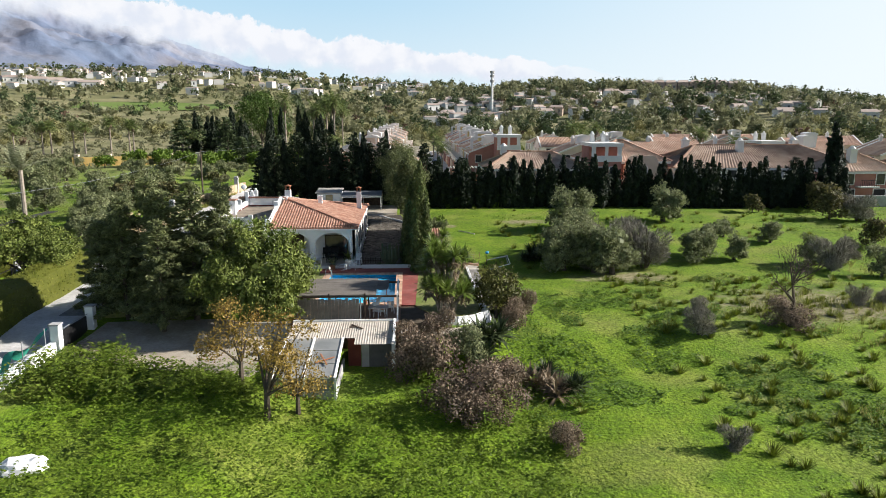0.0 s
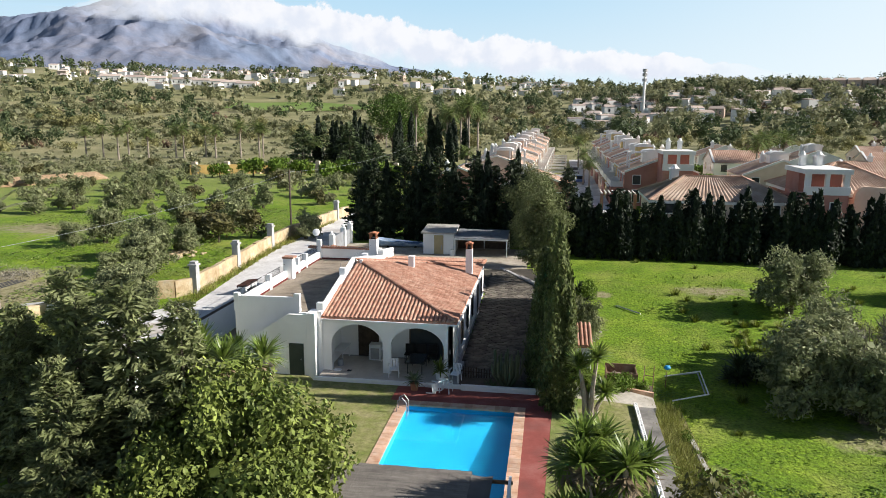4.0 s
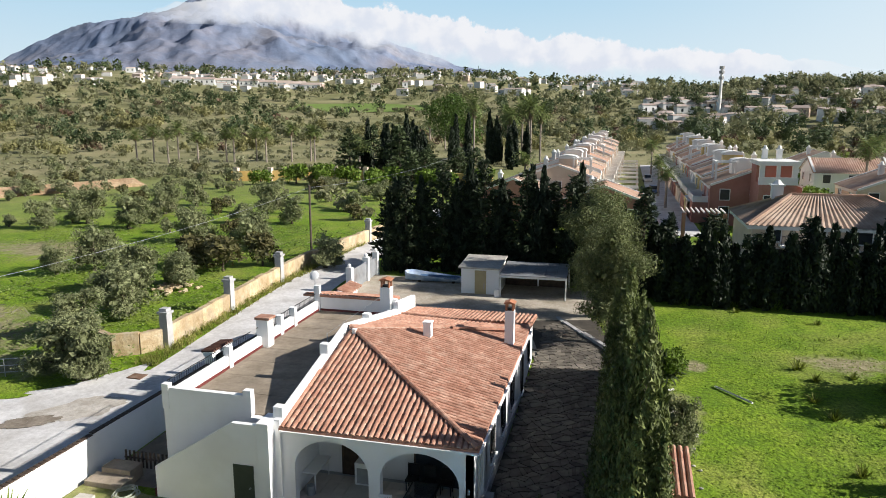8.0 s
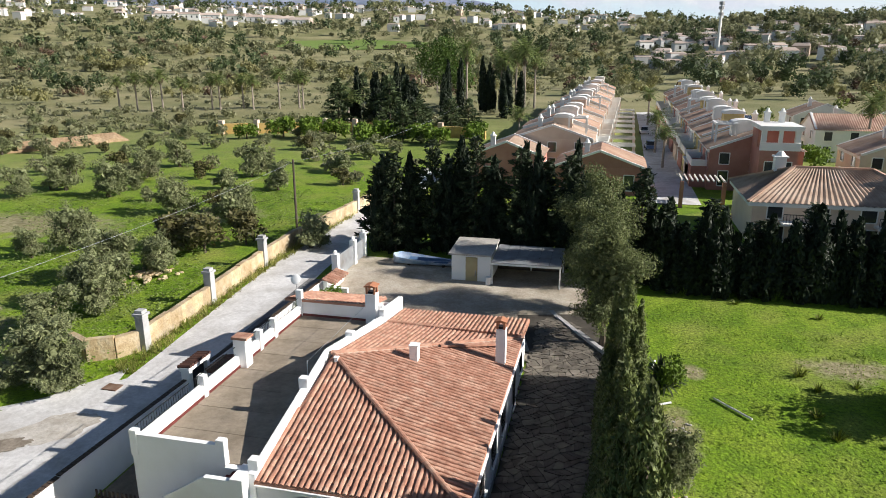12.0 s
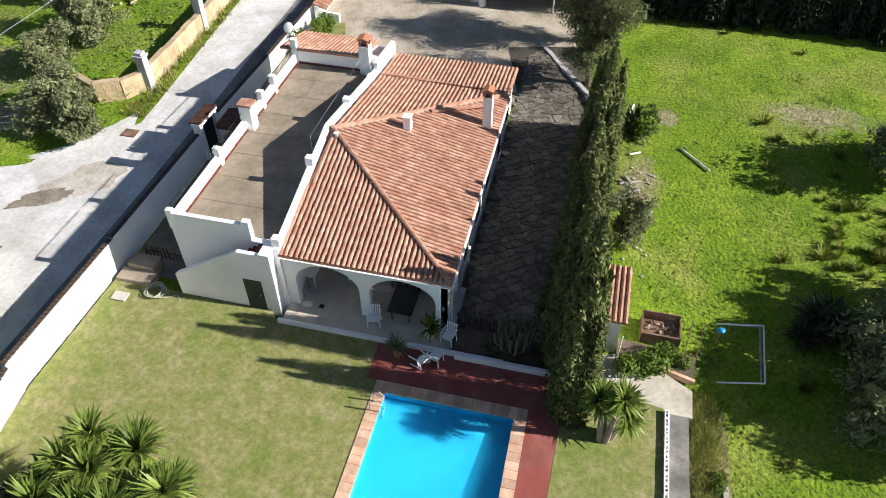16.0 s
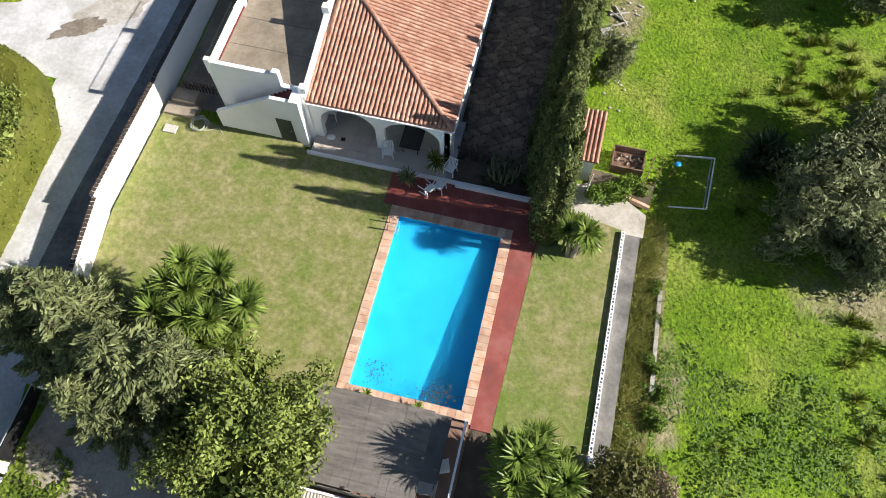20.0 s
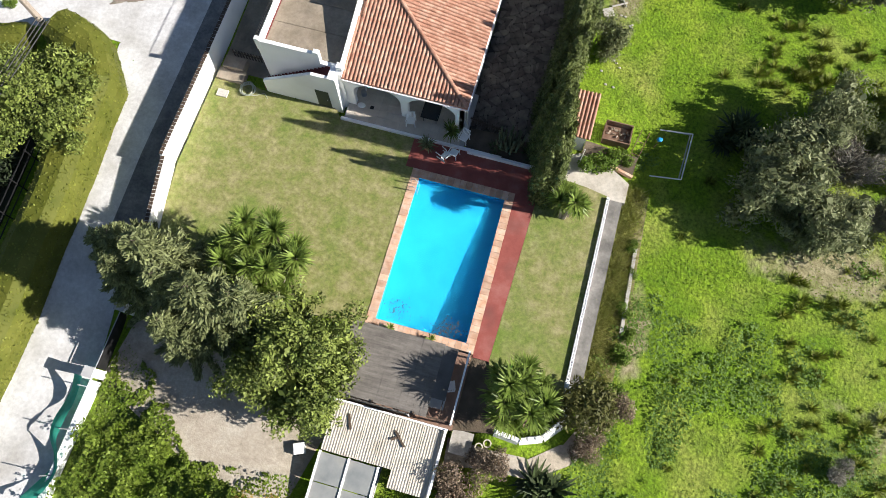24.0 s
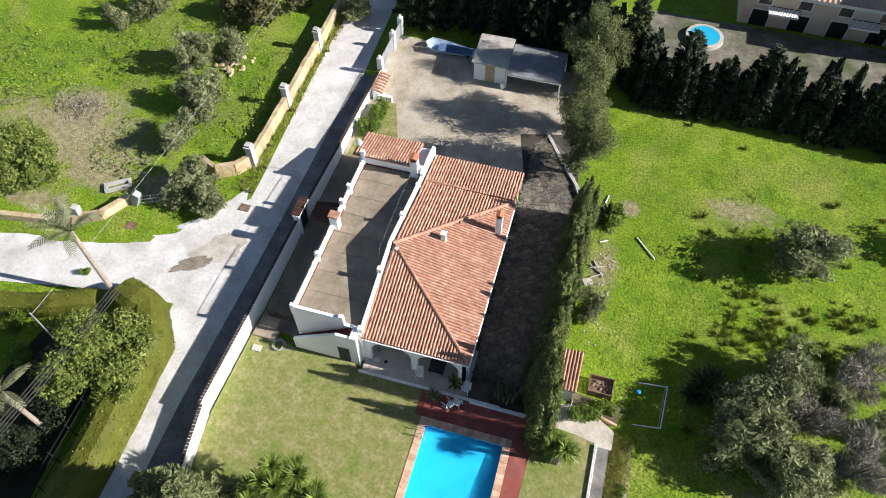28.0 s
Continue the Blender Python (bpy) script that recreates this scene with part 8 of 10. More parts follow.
def far_house(x, y, w, d, h, a, material, label="small white house on the far slope"):
    z = float(ground_z(x, y))
    t = thing("far_house", x, y, z, label, "house", "far houses")
    ca, sa = math.cos(a), math.sin(a)
    P = lambda u, v: (x + u * ca - v * sa, y + u * sa + v * ca)
    b = B(); prism(b, [P(-w / 2, -d / 2), P(w / 2, -d / 2), P(w / 2, d / 2), P(-w / 2, d / 2)], z - 2, z + h); part("wall", b, material, t)
    b = B(); q = [P(-w / 2 - 0.4, -d / 2 - 0.4), P(w / 2 + 0.4, -d / 2 - 0.4), P(w / 2 + 0.4, d / 2 + 0.4), P(-w / 2 - 0.4, d / 2 + 0.4)]; m0, m1 = P(-w / 2 + 1, 0), P(w / 2 - 1, 0)
    v = [b.verts.new((*p, z + h)) for p in q] + [b.verts.new((*m0, z + h + d * 0.22)), b.verts.new((*m1, z + h + d * 0.22))]
    for f in ((0, 1, 5, 4), (1, 2, 5), (2, 3, 4, 5), (3, 0, 4)):
        b.faces.new([v[i] for i in f])
    part("roof", b, FARR, t)
    n = max(1, int(w / 5))
    for i in range(n):
        u = -w / 2 + w * (i + 0.5) / n
        b = B(); p0, p1 = P(u - 0.8, -d / 2 - 0.05), P(u + 0.8, -d / 2 - 0.05); b.faces.new([b.verts.new(k) for k in ((*p0, z + h * 0.35), (*p1, z + h * 0.35), (*p1, z + h * 0.75), (*p0, z + h * 0.75))]); part("window", b, GLASS, t)


fr = random.Random(11)
far_walls, far_roofs = B(), B()
for i in range(560):
    az = radians(fr.uniform(-50, 40)); d = math.sqrt(fr.uniform(820 ** 2, 1540 ** 2)) if az < radians(2) else fr.uniform(470, 790)
    x, y = d * math.sin(az), d * math.cos(az) - 10
    w, dp, h, turn_ = fr.uniform(7, 14), fr.uniform(6, 9), fr.uniform(4.5, 7.5), fr.uniform(-0.5, 0.5)
    if i < 270:
        far_house(x, y, w, dp, h, turn_, FARW if fr.random() < 0.85 else FARP)
    else:
        z = float(ground_z(x, y))
        P = [(x + u * math.cos(turn_) - v * math.sin(turn_), y + u * math.sin(turn_) + v * math.cos(turn_)) for u, v in ((-w / 2, -dp / 2), (w / 2, -dp / 2), (w / 2, dp / 2), (-w / 2, dp / 2))]
        prism(far_walls, P, z - 2, z + h)
        prism(far_roofs, P, z + h + 0.02, [z + h + 0.4, z + h + 0.4, z + h + 1.4, z + h + 1.4])
tagged(part("far_house_walls", far_walls, FARW), "white walls of the many small houses on the far slopes", "houses", kind="stuff")
tagged(part("far_house_roofs", far_roofs, FARR), "roofs of the many small houses on the far slopes", "houses", kind="stuff")
for i in range(8):
    far_house(-505 + i * 20 + fr.uniform(-3, 3), 740 + fr.uniform(-12, 12) + i * 9, 24, 14, 6, 0.3, FARW, "large white industrial hall on the far slope")
for i in range(8):
    far_house(-650 + i * 16, 1390 + fr.uniform(-8, 8) + i * 3, 15, 12, 12, 0.0, FARP, "terracotta apartment block on the skyline")
for i in range(8):
    far_house(236 + i * 10, 628 - i * 5, 10, 10, 13, -0.2, FARP, "terracotta apartment block on the ridge")
crane = thing("tower_crane", 324, 596, float(ground_z(324, 596)), "slender tower crane on the skyline", "crane")
cz = crane.location.z
b = B(); beam(b, (324, 596, cz), (324, 596, cz + 17), 1.0); part("mast", b, FARR, crane)
b = B(); beam(b, (309, 602, cz + 16.4), (329, 594, cz + 16.4), 0.7); part("jib", b, FARR, crane)
b = B(); box(b, 327, 593, cz + 14.4, 329, 595, cz + 16.2); part("counterweight", b, GREY, crane)
# woods and scrub of the middle and far distance: one mesh a kind
def woods(name, n, gen, r0, r1, leaves, material, label, tall=1.0):
    Q = []
    for i in range(n):
        x, y, s = gen()
        z = float(ground_z(x, y)); r = RNG.uniform(r0, r1) * s
        bl = np.array([(RNG.normal() * r * 0.45, RNG.normal() * r * 0.45, r * tall * RNG.uniform(0.5, 1.2), r * 0.6, r * 0.6, r * 0.55 * tall) for _ in range(4)])
        q = blob_leaves(bl, int(leaves * 1.7), r * 0.17, 0.75, 0.45); core = blob_leaves(bl, 30, r * 0.5, 0.9, 0.1); core = np.concatenate([q, core]); core += (x, y, z); Q.append(core)
    ob = quads(name, np.concatenate(Q), material)
    return tagged(ob, label, "woods", kind="stuff")
def ring(a0, a1, d0, d1, avoid=None):
    def g():
        while True:
            az, d = radians(RNG.uniform(a0, a1)), math.sqrt(RNG.uniform(d0 ** 2, d1 ** 2))
            x, y = d * math.sin(az), d * math.cos(az) - 10
            if avoid is None or not avoid(x, y):
                return x, y, 1.0 + 0.6 * min(1, d / 900)
    return g
estate = lambda x, y: (-16 < x < 118 and y < 206 and x > -14 - 0.02 * y) or (abs(x + 20 - 0.0 * y) < 3) or (-260 < x < -105 and 400 < y < 560)
# leaf colours of W1M and WSM lightened to stand for distance haze
W1M = leaf_mat("olive-green woods paled for haze", (0.165, 0.175, 0.085), (0.26, 0.26, 0.145), 0.35, 0.4)
WSM = leaf_mat("grey-green scrub paled for haze", (0.20, 0.205, 0.11), (0.31, 0.305, 0.185), 0.3, 0.4)
W2M = leaf_mat("far dark pines", (0.050, 0.072, 0.030), (0.092, 0.122, 0.052), 0.4, 0.25)
W3M = leaf_mat("far yellow-green trees", (0.18, 0.18, 0.07), (0.28, 0.265, 0.12), 0.35, 0.35)
W4M = leaf_mat("far reddish-brown trees", (0.095, 0.060, 0.036), (0.15, 0.10, 0.065), 0.45, 0.1)
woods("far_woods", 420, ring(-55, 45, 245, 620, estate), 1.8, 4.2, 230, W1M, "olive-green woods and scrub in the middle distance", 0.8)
woods("far_pines", 150, ring(-55, 48, 250, 720, estate), 2.2, 4.8, 280, W2M, "dark pines and cypresses in the middle distance", 1.35)
woods("far_light_trees", 140, ring(-50, 45, 250, 560, estate), 2.0, 4.2, 260, W3M, "yellow-green trees in the middle distance")
woods("far_brown_trees", 70, ring(-50, 40, 220, 640, estate), 2.0, 4.0, 120, W4M, "reddish-brown leafless trees in the distance")
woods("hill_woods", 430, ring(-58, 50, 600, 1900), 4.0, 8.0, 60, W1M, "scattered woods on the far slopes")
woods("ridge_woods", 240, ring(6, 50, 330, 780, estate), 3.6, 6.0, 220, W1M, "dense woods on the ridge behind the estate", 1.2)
woods("ridge_pines", 110, ring(4, 46, 300, 780, estate), 3.0, 5.5, 220, W2M, "dark pines on the ridge", 1.4)
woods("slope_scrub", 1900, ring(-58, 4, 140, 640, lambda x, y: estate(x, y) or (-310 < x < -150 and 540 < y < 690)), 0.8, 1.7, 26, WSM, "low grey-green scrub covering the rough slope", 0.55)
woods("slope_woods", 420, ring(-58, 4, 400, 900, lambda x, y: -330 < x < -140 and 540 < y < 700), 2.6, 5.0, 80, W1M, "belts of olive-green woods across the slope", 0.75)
woods("slope_pines", 160, ring(-58, 4, 360, 1100, lambda x, y: -330 < x < -140 and 540 < y < 700), 2.4, 4.6, 80, W2M, "dark pines across the slope", 1.3)
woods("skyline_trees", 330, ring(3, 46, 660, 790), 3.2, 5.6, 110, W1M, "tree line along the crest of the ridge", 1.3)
woods("skyline_pines", 130, ring(3, 46, 640, 790), 2.6, 4.6, 110, W2M, "dark pines and cypresses along the crest", 1.9)
woods("hill_crest_trees", 220, ring(-58, 6, 1180, 1560), 4.0, 6.5, 50, W2M, "dark tree line along the crest of the far slope", 1.3)
woods("estate_trees", 60, lambda: (RNG.uniform(20, 115), RNG.uniform(62, 200), 1.0), 1.2, 2.4, 200, GREEN, "garden trees between the estate houses", 1.2)
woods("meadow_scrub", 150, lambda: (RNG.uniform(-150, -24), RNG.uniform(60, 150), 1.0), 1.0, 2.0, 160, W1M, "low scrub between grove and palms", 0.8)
# a big round-headed pine group and a cypress group beyond the grove
def fartree(x, y, blobs, n, size, material, label, name="far_tree"):
    t = tree(name, label, "tree", blobs, n, size, material, 0.5, 3.0, 0.7, lo=0.4); put(t, [(x, y, 1.0, 0)])
fartree(-50, 205, [(-4, 0, 15, 6, 6, 4.5), (4, 1, 14, 6.5, 6.5, 4.5), (0, -2, 10, 6, 6, 4.5), (7, -3, 8, 5, 5, 4), (0, 2, 18, 5, 5, 3.5)], 9000, 0.6, leaf_mat("umbrella pine needles", (0.05, 0.095, 0.014), (0.10, 0.165, 0.028), 0.35, 0.25), "big bright-green round-headed pine", "umbrella_pine")
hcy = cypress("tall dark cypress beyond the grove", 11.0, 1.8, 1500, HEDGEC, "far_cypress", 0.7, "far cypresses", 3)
put(hcy, [(-46 + RNG.uniform(-9, 9), 128 + RNG.uniform(0, 22), 1.0, i, RNG.uniform(0.7, 1.3)) for i in range(12)] + [(-28 + RNG.uniform(-10, 8), 150 + RNG.uniform(0, 30), 1.0, i, RNG.uniform(0.7, 1.4)) for i in range(12)])
fcl = conifer("dark spreading conifer beyond the grove", 10.0, 4.2, 1400, W2M, "far_conifer", 1.0, 0.5, group="far conifers")
put(fcl, [(-44 + RNG.uniform(-10, 10), 122 + RNG.uniform(0, 20), 1.0, i, RNG.uniform(0.7, 1.2)) for i in range(8)] + [(-30 + RNG.uniform(-8, 8), 105 + RNG.uniform(0, 40), 0.8, i, 0.7) for i in range(7)])
gdn = tree("garden_tree", "bright green garden tree beyond the grove", "tree", random_blobs(6, 2.0, 2.0, 4.5, 1.6), 900, 0.7, LIME, 0.2, 1.5, 0.7, group="garden trees")
put(gdn, [(-64 + i * 5.5 + RNG.uniform(-2, 2), 106 + RNG.uniform(-3, 8), RNG.uniform(0.7, 1.1), i) for i in range(9)] + [(21, 62, 0.6, 0), (30, 64, 0.5, 1), (46, 64, 0.7, 2), (60, 88, 0.9, 3), (33, 92, 0.8, 4), (36, 118, 0.8, 5)])
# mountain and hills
# distance haze is mixed into the rock's base colours as blue
MOUNT = mat("mountain rock with painted haze", ((0.128, 0.165, 0.245), (0.160, 0.185, 0.250), (0.215, 0.212, 0.240)), 0.0034, 1.0, 0.4, 0.014, spec=0.0, detail=9, bdist=22.0, stain=((0.155, 0.20, 0.255), 0.0012, 0.6), stretch=(1, 1, 0.6), fine=(0.03, 0.10))


def range_mesh(name, az0, az1, d0, d1, crest, label, material):
    """A mountain sheet between two distances; crest(az) gives its height angle in degrees."""
    na, nd = 420, 80
    az = np.radians(np.linspace(az0, az1, na)); s = np.linspace(0, 1, nd)
    AZ, S = np.meshgrid(az, s, indexing="ij")
    D = d0 + (d1 - d0) * S
    top = np.array([crest(math.degrees(a)) for a in az])[:, None]
    X, Y = D * np.sin(AZ), D * np.cos(AZ) - 20
    rid = np.zeros_like(X)
    for k, (f, g) in enumerate(((0.0016, 0.8), (0.0037, 0.55), (0.0083, 0.32), (0.017, 0.17))):
        rid += g * (1 - 2 * np.abs(np.array([[noise.noise(Vector((x * f, y * f, k * 7.3))) for x, y in zip(rx, ry)] for rx, ry in zip(X, Y)])))
    full = np.tan(np.radians(top)) * d1 + 15
    Z = 20 + full * (S ** 0.8) * (1 + 0.20 * (rid - 1.1) * np.sin(np.pi * np.clip(S, 0.02, 0.93)) ** 0.5) 
    return sheet(name, X, Y, Z, material, label, "mountain")


def crest1(a):
    pts = [(-60, 1.6), (-46, 3.3), (-41, 5.6), (-36, 7.4), (-31.8, 8.5), (-27, 8.0), (-22, 6.5), (-16, 4.7), (-11, 3.3), (-6, 2.4), (0, 1.7), (8, 1.2), (20, 0.8)]
    return float(np.interp(a, [p[0] for p in pts], [p[1] for p in pts])) + 0.22 * noise.noise(Vector((a * 0.32, 0.5, 0))) + 0.10 * noise.noise(Vector((a * 0.9, 3.5, 0)))


range_mesh("mountain", -60, 20, 2600, 4300, crest1, "big mountain with bare ridges, blue-grey haze in its colour", MOUNT)
# the hills' blue is haze painted into the base colour
FARHILL = mat("haze-blue far hills", ((0.24, 0.30, 0.39), (0.28, 0.34, 0.43)), 0.002, 1.0, spec=0.0)
range_mesh("far_hills", -20, 12, 4300, 4650, lambda a: 1.5 + 0.4 * math.sin(a * 0.3 + 1) + 0.12 * noise.noise(Vector((a * 0.4, 9.5, 0))), "hills on the horizon painted a faint haze blue", FARHILL)
# bank of white cloud caught on the mountain, and the bright lower sky behind it
def glow_mat(name):
    m = bpy.data.materials.new(name); m.use_nodes = True
    n, l = m.node_tree.nodes, m.node_tree.links
    n.remove(n["Principled BSDF"])
    e = n.new("ShaderNodeEmission")
    l.new(e.outputs[0], n["Material Output"].inputs[0])
    return m, n, l, e


def blend(n, l, fac, a, c):
    mx = n.new("ShaderNodeMixRGB")
    l.new(fac, mx.inputs[0])
    for k, v in ((1, a), (2, c)):
        if isinstance(v, tuple):
            mx.inputs[k].default_value = (*v, 1)
        else:
            l.new(v, mx.inputs[k])
    return mx.outputs[0]


def ranged(n, l, src, a, c):
    r = n.new("ShaderNodeMapRange"); r.interpolation_type = "SMOOTHSTEP"
    r.inputs[1].default_value, r.inputs[2].default_value = a, c
    l.new(src, r.inputs[0])
    return r.outputs[0]


SKYM, _n, _l, _e = glow_mat("pale lower sky")
_g = _n.new("ShaderNodeNewGeometry"); _x = _n.new("ShaderNodeSeparateXYZ"); _l.new(_g.outputs["Position"], _x.inputs[0])
low = blend(_n, _l, ranged(_n, _l, _x.outputs[2], 0.0, 1100.0), (0.43, 0.51, 0.54), (0.25, 0.41, 0.52))
_l.new(blend(_n, _l, ranged(_n, _l, _x.outputs[0], -800.0, 4200.0), low, (0.55, 0.59, 0.595)), _e.inputs[0])
az = np.radians(np.linspace(-180, 180, 181)); zz = np.linspace(-150, 1330, 12)
AZ, ZZ = np.meshgrid(az, zz, indexing="ij")
sheet("sky_backdrop", 4800 * np.sin(AZ), 4800 * np.cos(AZ) - 30, ZZ, SKYM, "pale blue sky brightening towards the sun", "sky")
CLOUD, _n, _l, _e = glow_mat("white cloud")
_g = _n.new("ShaderNodeNewGeometry"); _at = _n.new("ShaderNodeAttribute"); _at.attribute_name = "rise"
_no = _n.new("ShaderNodeTexNoise"); _no.inputs["Scale"].default_value, _no.inputs["Detail"].default_value, _no.inputs["Roughness"].default_value = 0.0068, 10, 0.58
_no2 = _n.new("ShaderNodeTexNoise"); _no2.inputs["Scale"].default_value, _no2.inputs["Detail"].default_value = 0.0145, 8
for q in (_no, _no2):
    _l.new(_g.outputs["Position"], q.inputs["Vector"])
def calc(op, a, c):
    k = _n.new("ShaderNodeMath"); k.operation = op
    for i, v in ((0, a), (1, c)):
        if isinstance(v, (int, float)):
            k.inputs[i].default_value = v
        else:
            _l.new(v, k.inputs[i])
    return k.outputs[0]
# solid in the middle of the band, billowing off at the top and wispy below
top_ = ranged(_n, _l, calc("ADD", calc("SUBTRACT", 1.0, _at.outputs["Fac"]), calc("MULTIPLY", calc("SUBTRACT", _no.outputs[0], 0.5), 1.25)), 0.17, 0.25)
bot_ = ranged(_n, _l, calc("ADD", _at.outputs["Fac"], calc("MULTIPLY", calc("SUBTRACT", _no.outputs[0], 0.5), 0.9)), 0.02, 0.36)
# the sheet glows by emission; bright top and grey underside are painted in
tint = calc("ADD", calc("MULTIPLY", _at.outputs["Fac"], 0.7), calc("MULTIPLY", calc("SUBTRACT", _no2.outputs[0], 0.5), 1.7))
_l.new(blend(_n, _l, ranged(_n, _l, tint, 0.05, 0.55), (0.455, 0.485, 0.53), (0.545, 0.555, 0.565)), _e.inputs[0])
_tr = _n.new("ShaderNodeBsdfTransparent"); _mx = _n.new("ShaderNodeMixShader")
_at2 = _n.new("ShaderNodeAttribute"); _at2.attribute_name = "body"
_l.new(calc("MULTIPLY", calc("MULTIPLY", top_, bot_), _at2.outputs["Fac"]), _mx.inputs[0]); _l.new(_tr.outputs[0], _mx.inputs[1]); _l.new(_e.outputs[0], _mx.inputs[2]); _l.new(_mx.outputs[0], _n["Material Output"].inputs[0])
cl_az = [-40, -35, -31, -28, -24, -18, -12, -6, 0, 6, 12, 18]; cl_top = [7.4, 8.0, 9.2, 11.2, 10.6, 9.2, 8.0, 6.9, 6.2, 5.2, 4.3, 3.2]; cl_low = [6.55, 6.7, 6.7, 6.4, 5.6, 4.3, 3.5, 2.9, 2.5, 2.4, 2.4, 2.3]
az = np.linspace(-40, 18, 170); rise = np.linspace(0, 1, 30)
AZ, RI = np.meshgrid(az, rise, indexing="ij")
EL = np.interp(AZ, cl_az, cl_low) * (1 - RI) + np.interp(AZ, cl_az, cl_top) * RI
D = 2560.0
ob = sheet("cloud_bank", D * np.sin(np.radians(AZ)), D * np.cos(np.radians(AZ)) - 20, 15 + D * np.tan(np.radians(EL)), CLOUD, "bank of white cumulus cloud over the mountain", "cloud")
att = ob.data.attributes.new("rise", "FLOAT", "POINT"); att.data.foreach_set("value", RI.ravel().astype(np.float32))
att = ob.data.attributes.new("body", "FLOAT", "POINT"); att.data.foreach_set("value", (sm(-39, -29, AZ) * (1 - 0.75 * sm(8, 17, AZ))).ravel().astype(np.float32))
# ---- furniture and small things ----
def garden_chair(x, y, z, a, lying=False):
    t = thing("garden_chair", 0, 0, 0, "white moulded plastic garden armchair", "chair", "plastic chairs")
    b = B(); box(b, -0.24, -0.24, 0.40, 0.24, 0.24, 0.44, 0.02); part("seat", b, PLASTIC, t)
    b = B()
    for k in range(6):
        u = -0.2 + k * 0.08; beam(b, (u, 0.24, 0.44), (u * 1.1, 0.36, 0.86), 0.05, 0.02)
    beam(b, (-0.25, 0.37, 0.87), (0.25, 0.37, 0.87), 0.06, 0.05); part("backrest", b, PLASTIC, t)
    for s in (-1, 1):
        b = B(); beam(b, (s * 0.27, -0.22, 0.64), (s * 0.27, 0.3, 0.66), 0.06, 0.03); part("armrest", b, PLASTIC, t)
        for dy in (-0.22, 0.22):
            b = B(); beam(b, (s * 0.28, dy * 1.1, 0), (s * 0.25, dy, 0.64 if dy < 0 else 0.44), 0.045); part("leg", b, PLASTIC, t)
    t.matrix_basis = pose(x, y, z, 0, 0, a) if not lying else pose(x, y, z + 0.25, 80, 0, a)
    return t


garden_chair(-3.35, -0.35, 0.2, 10)
garden_chair(-0.25, -1.62, 0.0, 165)
garden_chair(0.1, -0.6, 0.23, -15)
garden_chair(-1.15, -1.7, 0.0, 60, True)
table = thing("patio_table", -2.3, 0.6, 0.2, "dark metal patio table with a smoked glass top", "table")
b = B(); box(b, -2.75, -0.05, 0.9, -1.75, 1.5, 0.925, 0.01); part("tabletop", b, GLASS, table)
b = B()
for p, q in (((-2.78, -0.08, 0.9), (-1.72, -0.08, 0.9)), ((-1.72, -0.08, 0.9), (-1.72, 1.53, 0.9)), ((-1.72, 1.53, 0.9), (-2.78, 1.53, 0.9)), ((-2.78, 1.53, 0.9), (-2.78, -0.08, 0.9))):
    beam(b, p, q, 0.05, 0.05)
part("rim", b, BLACKM, table)
for x in (-2.65, -1.85):
    for y in (0.05, 1.4):
        b = B(); rod(b, (x, y, 0.2), (x, y, 0.9), 0.025, n=6); part("leg", b, BLACKM, table)
for x in (-3.0, -2.3, -1.6):
    c = thing("dining_chair", x, 2.1, 0.2, "dark upholstered chair against the porch wall", "chair", "dark porch chairs")
    b = B(); box(b, x - 0.25, 1.9, 0.62, x + 0.25, 2.35, 0.7, 0.02); part("seat", b, BLACKM, c)
    b = B(); box(b, x - 0.25, 2.33, 0.7, x + 0.25, 2.4, 1.2, 0.02); part("backrest", b, BLACKM, c)
    for s in (-0.2, 0.2):
        for y in (1.95, 2.3):
            b = B(); beam(b, (x + s, y, 0.2), (x + s, y, 0.62), 0.04); part("leg", b, BLACKM, c)
stove = thing("white_cabinet", -4.95, 2.2, 0.2, "white kitchen cabinet on the porch", "cabinet"); b = B(); box(b, -5.35, 1.9, 0.2, -4.65, 2.5, 1.15, 0.01); part("body", b, PLASTIC, stove)
b = B(); box(b, -5.25, 1.88, 0.3, -4.75, 1.9, 0.95); part("door", b, GREY, stove)
trolley = thing("folding_rack", -4.4, 1.9, 0.2, "white folding drying rack on the porch", "rack"); b = B(); rod(b, (-4.6, 1.7, 0.2), (-4.1, 2.1, 1.0), 0.02, n=5); rod(b, (-4.1, 1.7, 0.2), (-4.6, 2.1, 1.0), 0.02, n=5); part("legs", b, PLASTIC, trolley)
b = B()
for k in range(6):
    rod(b, (-4.65, 1.65 + k * 0.1, 0.98), (-4.05, 1.65 + k * 0.1, 0.98), 0.012, n=4)
part("rungs", b, PLASTIC, trolley)
bench = thing("wall_shelf", -6.8, 1.8, 0.2, "white shelf table along the porch side wall", "table"); b = B(); box(b, -7.2, 1.0, 0.95, -6.6, 2.5, 1.0, 0.01); part("top", b, PLASTIC, bench)
for y in (1.1, 2.4):
    b = B(); beam(b, (-6.7, y, 0.2), (-6.7, y, 0.95), 0.05); part("leg", b, PLASTIC, bench)
can = thing("water_can", -6.7, 0.9, 0.2, "grey-blue plastic water drum on the porch", "drum"); b = B(); rod(b, (-6.75, 0.8, 0.2), (-6.75, 0.8, 0.6), 0.18, 0.16, 12); part("body", b, GREYMETAL, can)
mat_ = thing("door_drain", -6.0, 0.05, 0.2, "small dark floor drain", "drain"); b = B(); box(b, -6.12, -0.06, 0.22, -5.88, 0.16, 0.235); part("grate", b, DARK, mat_)
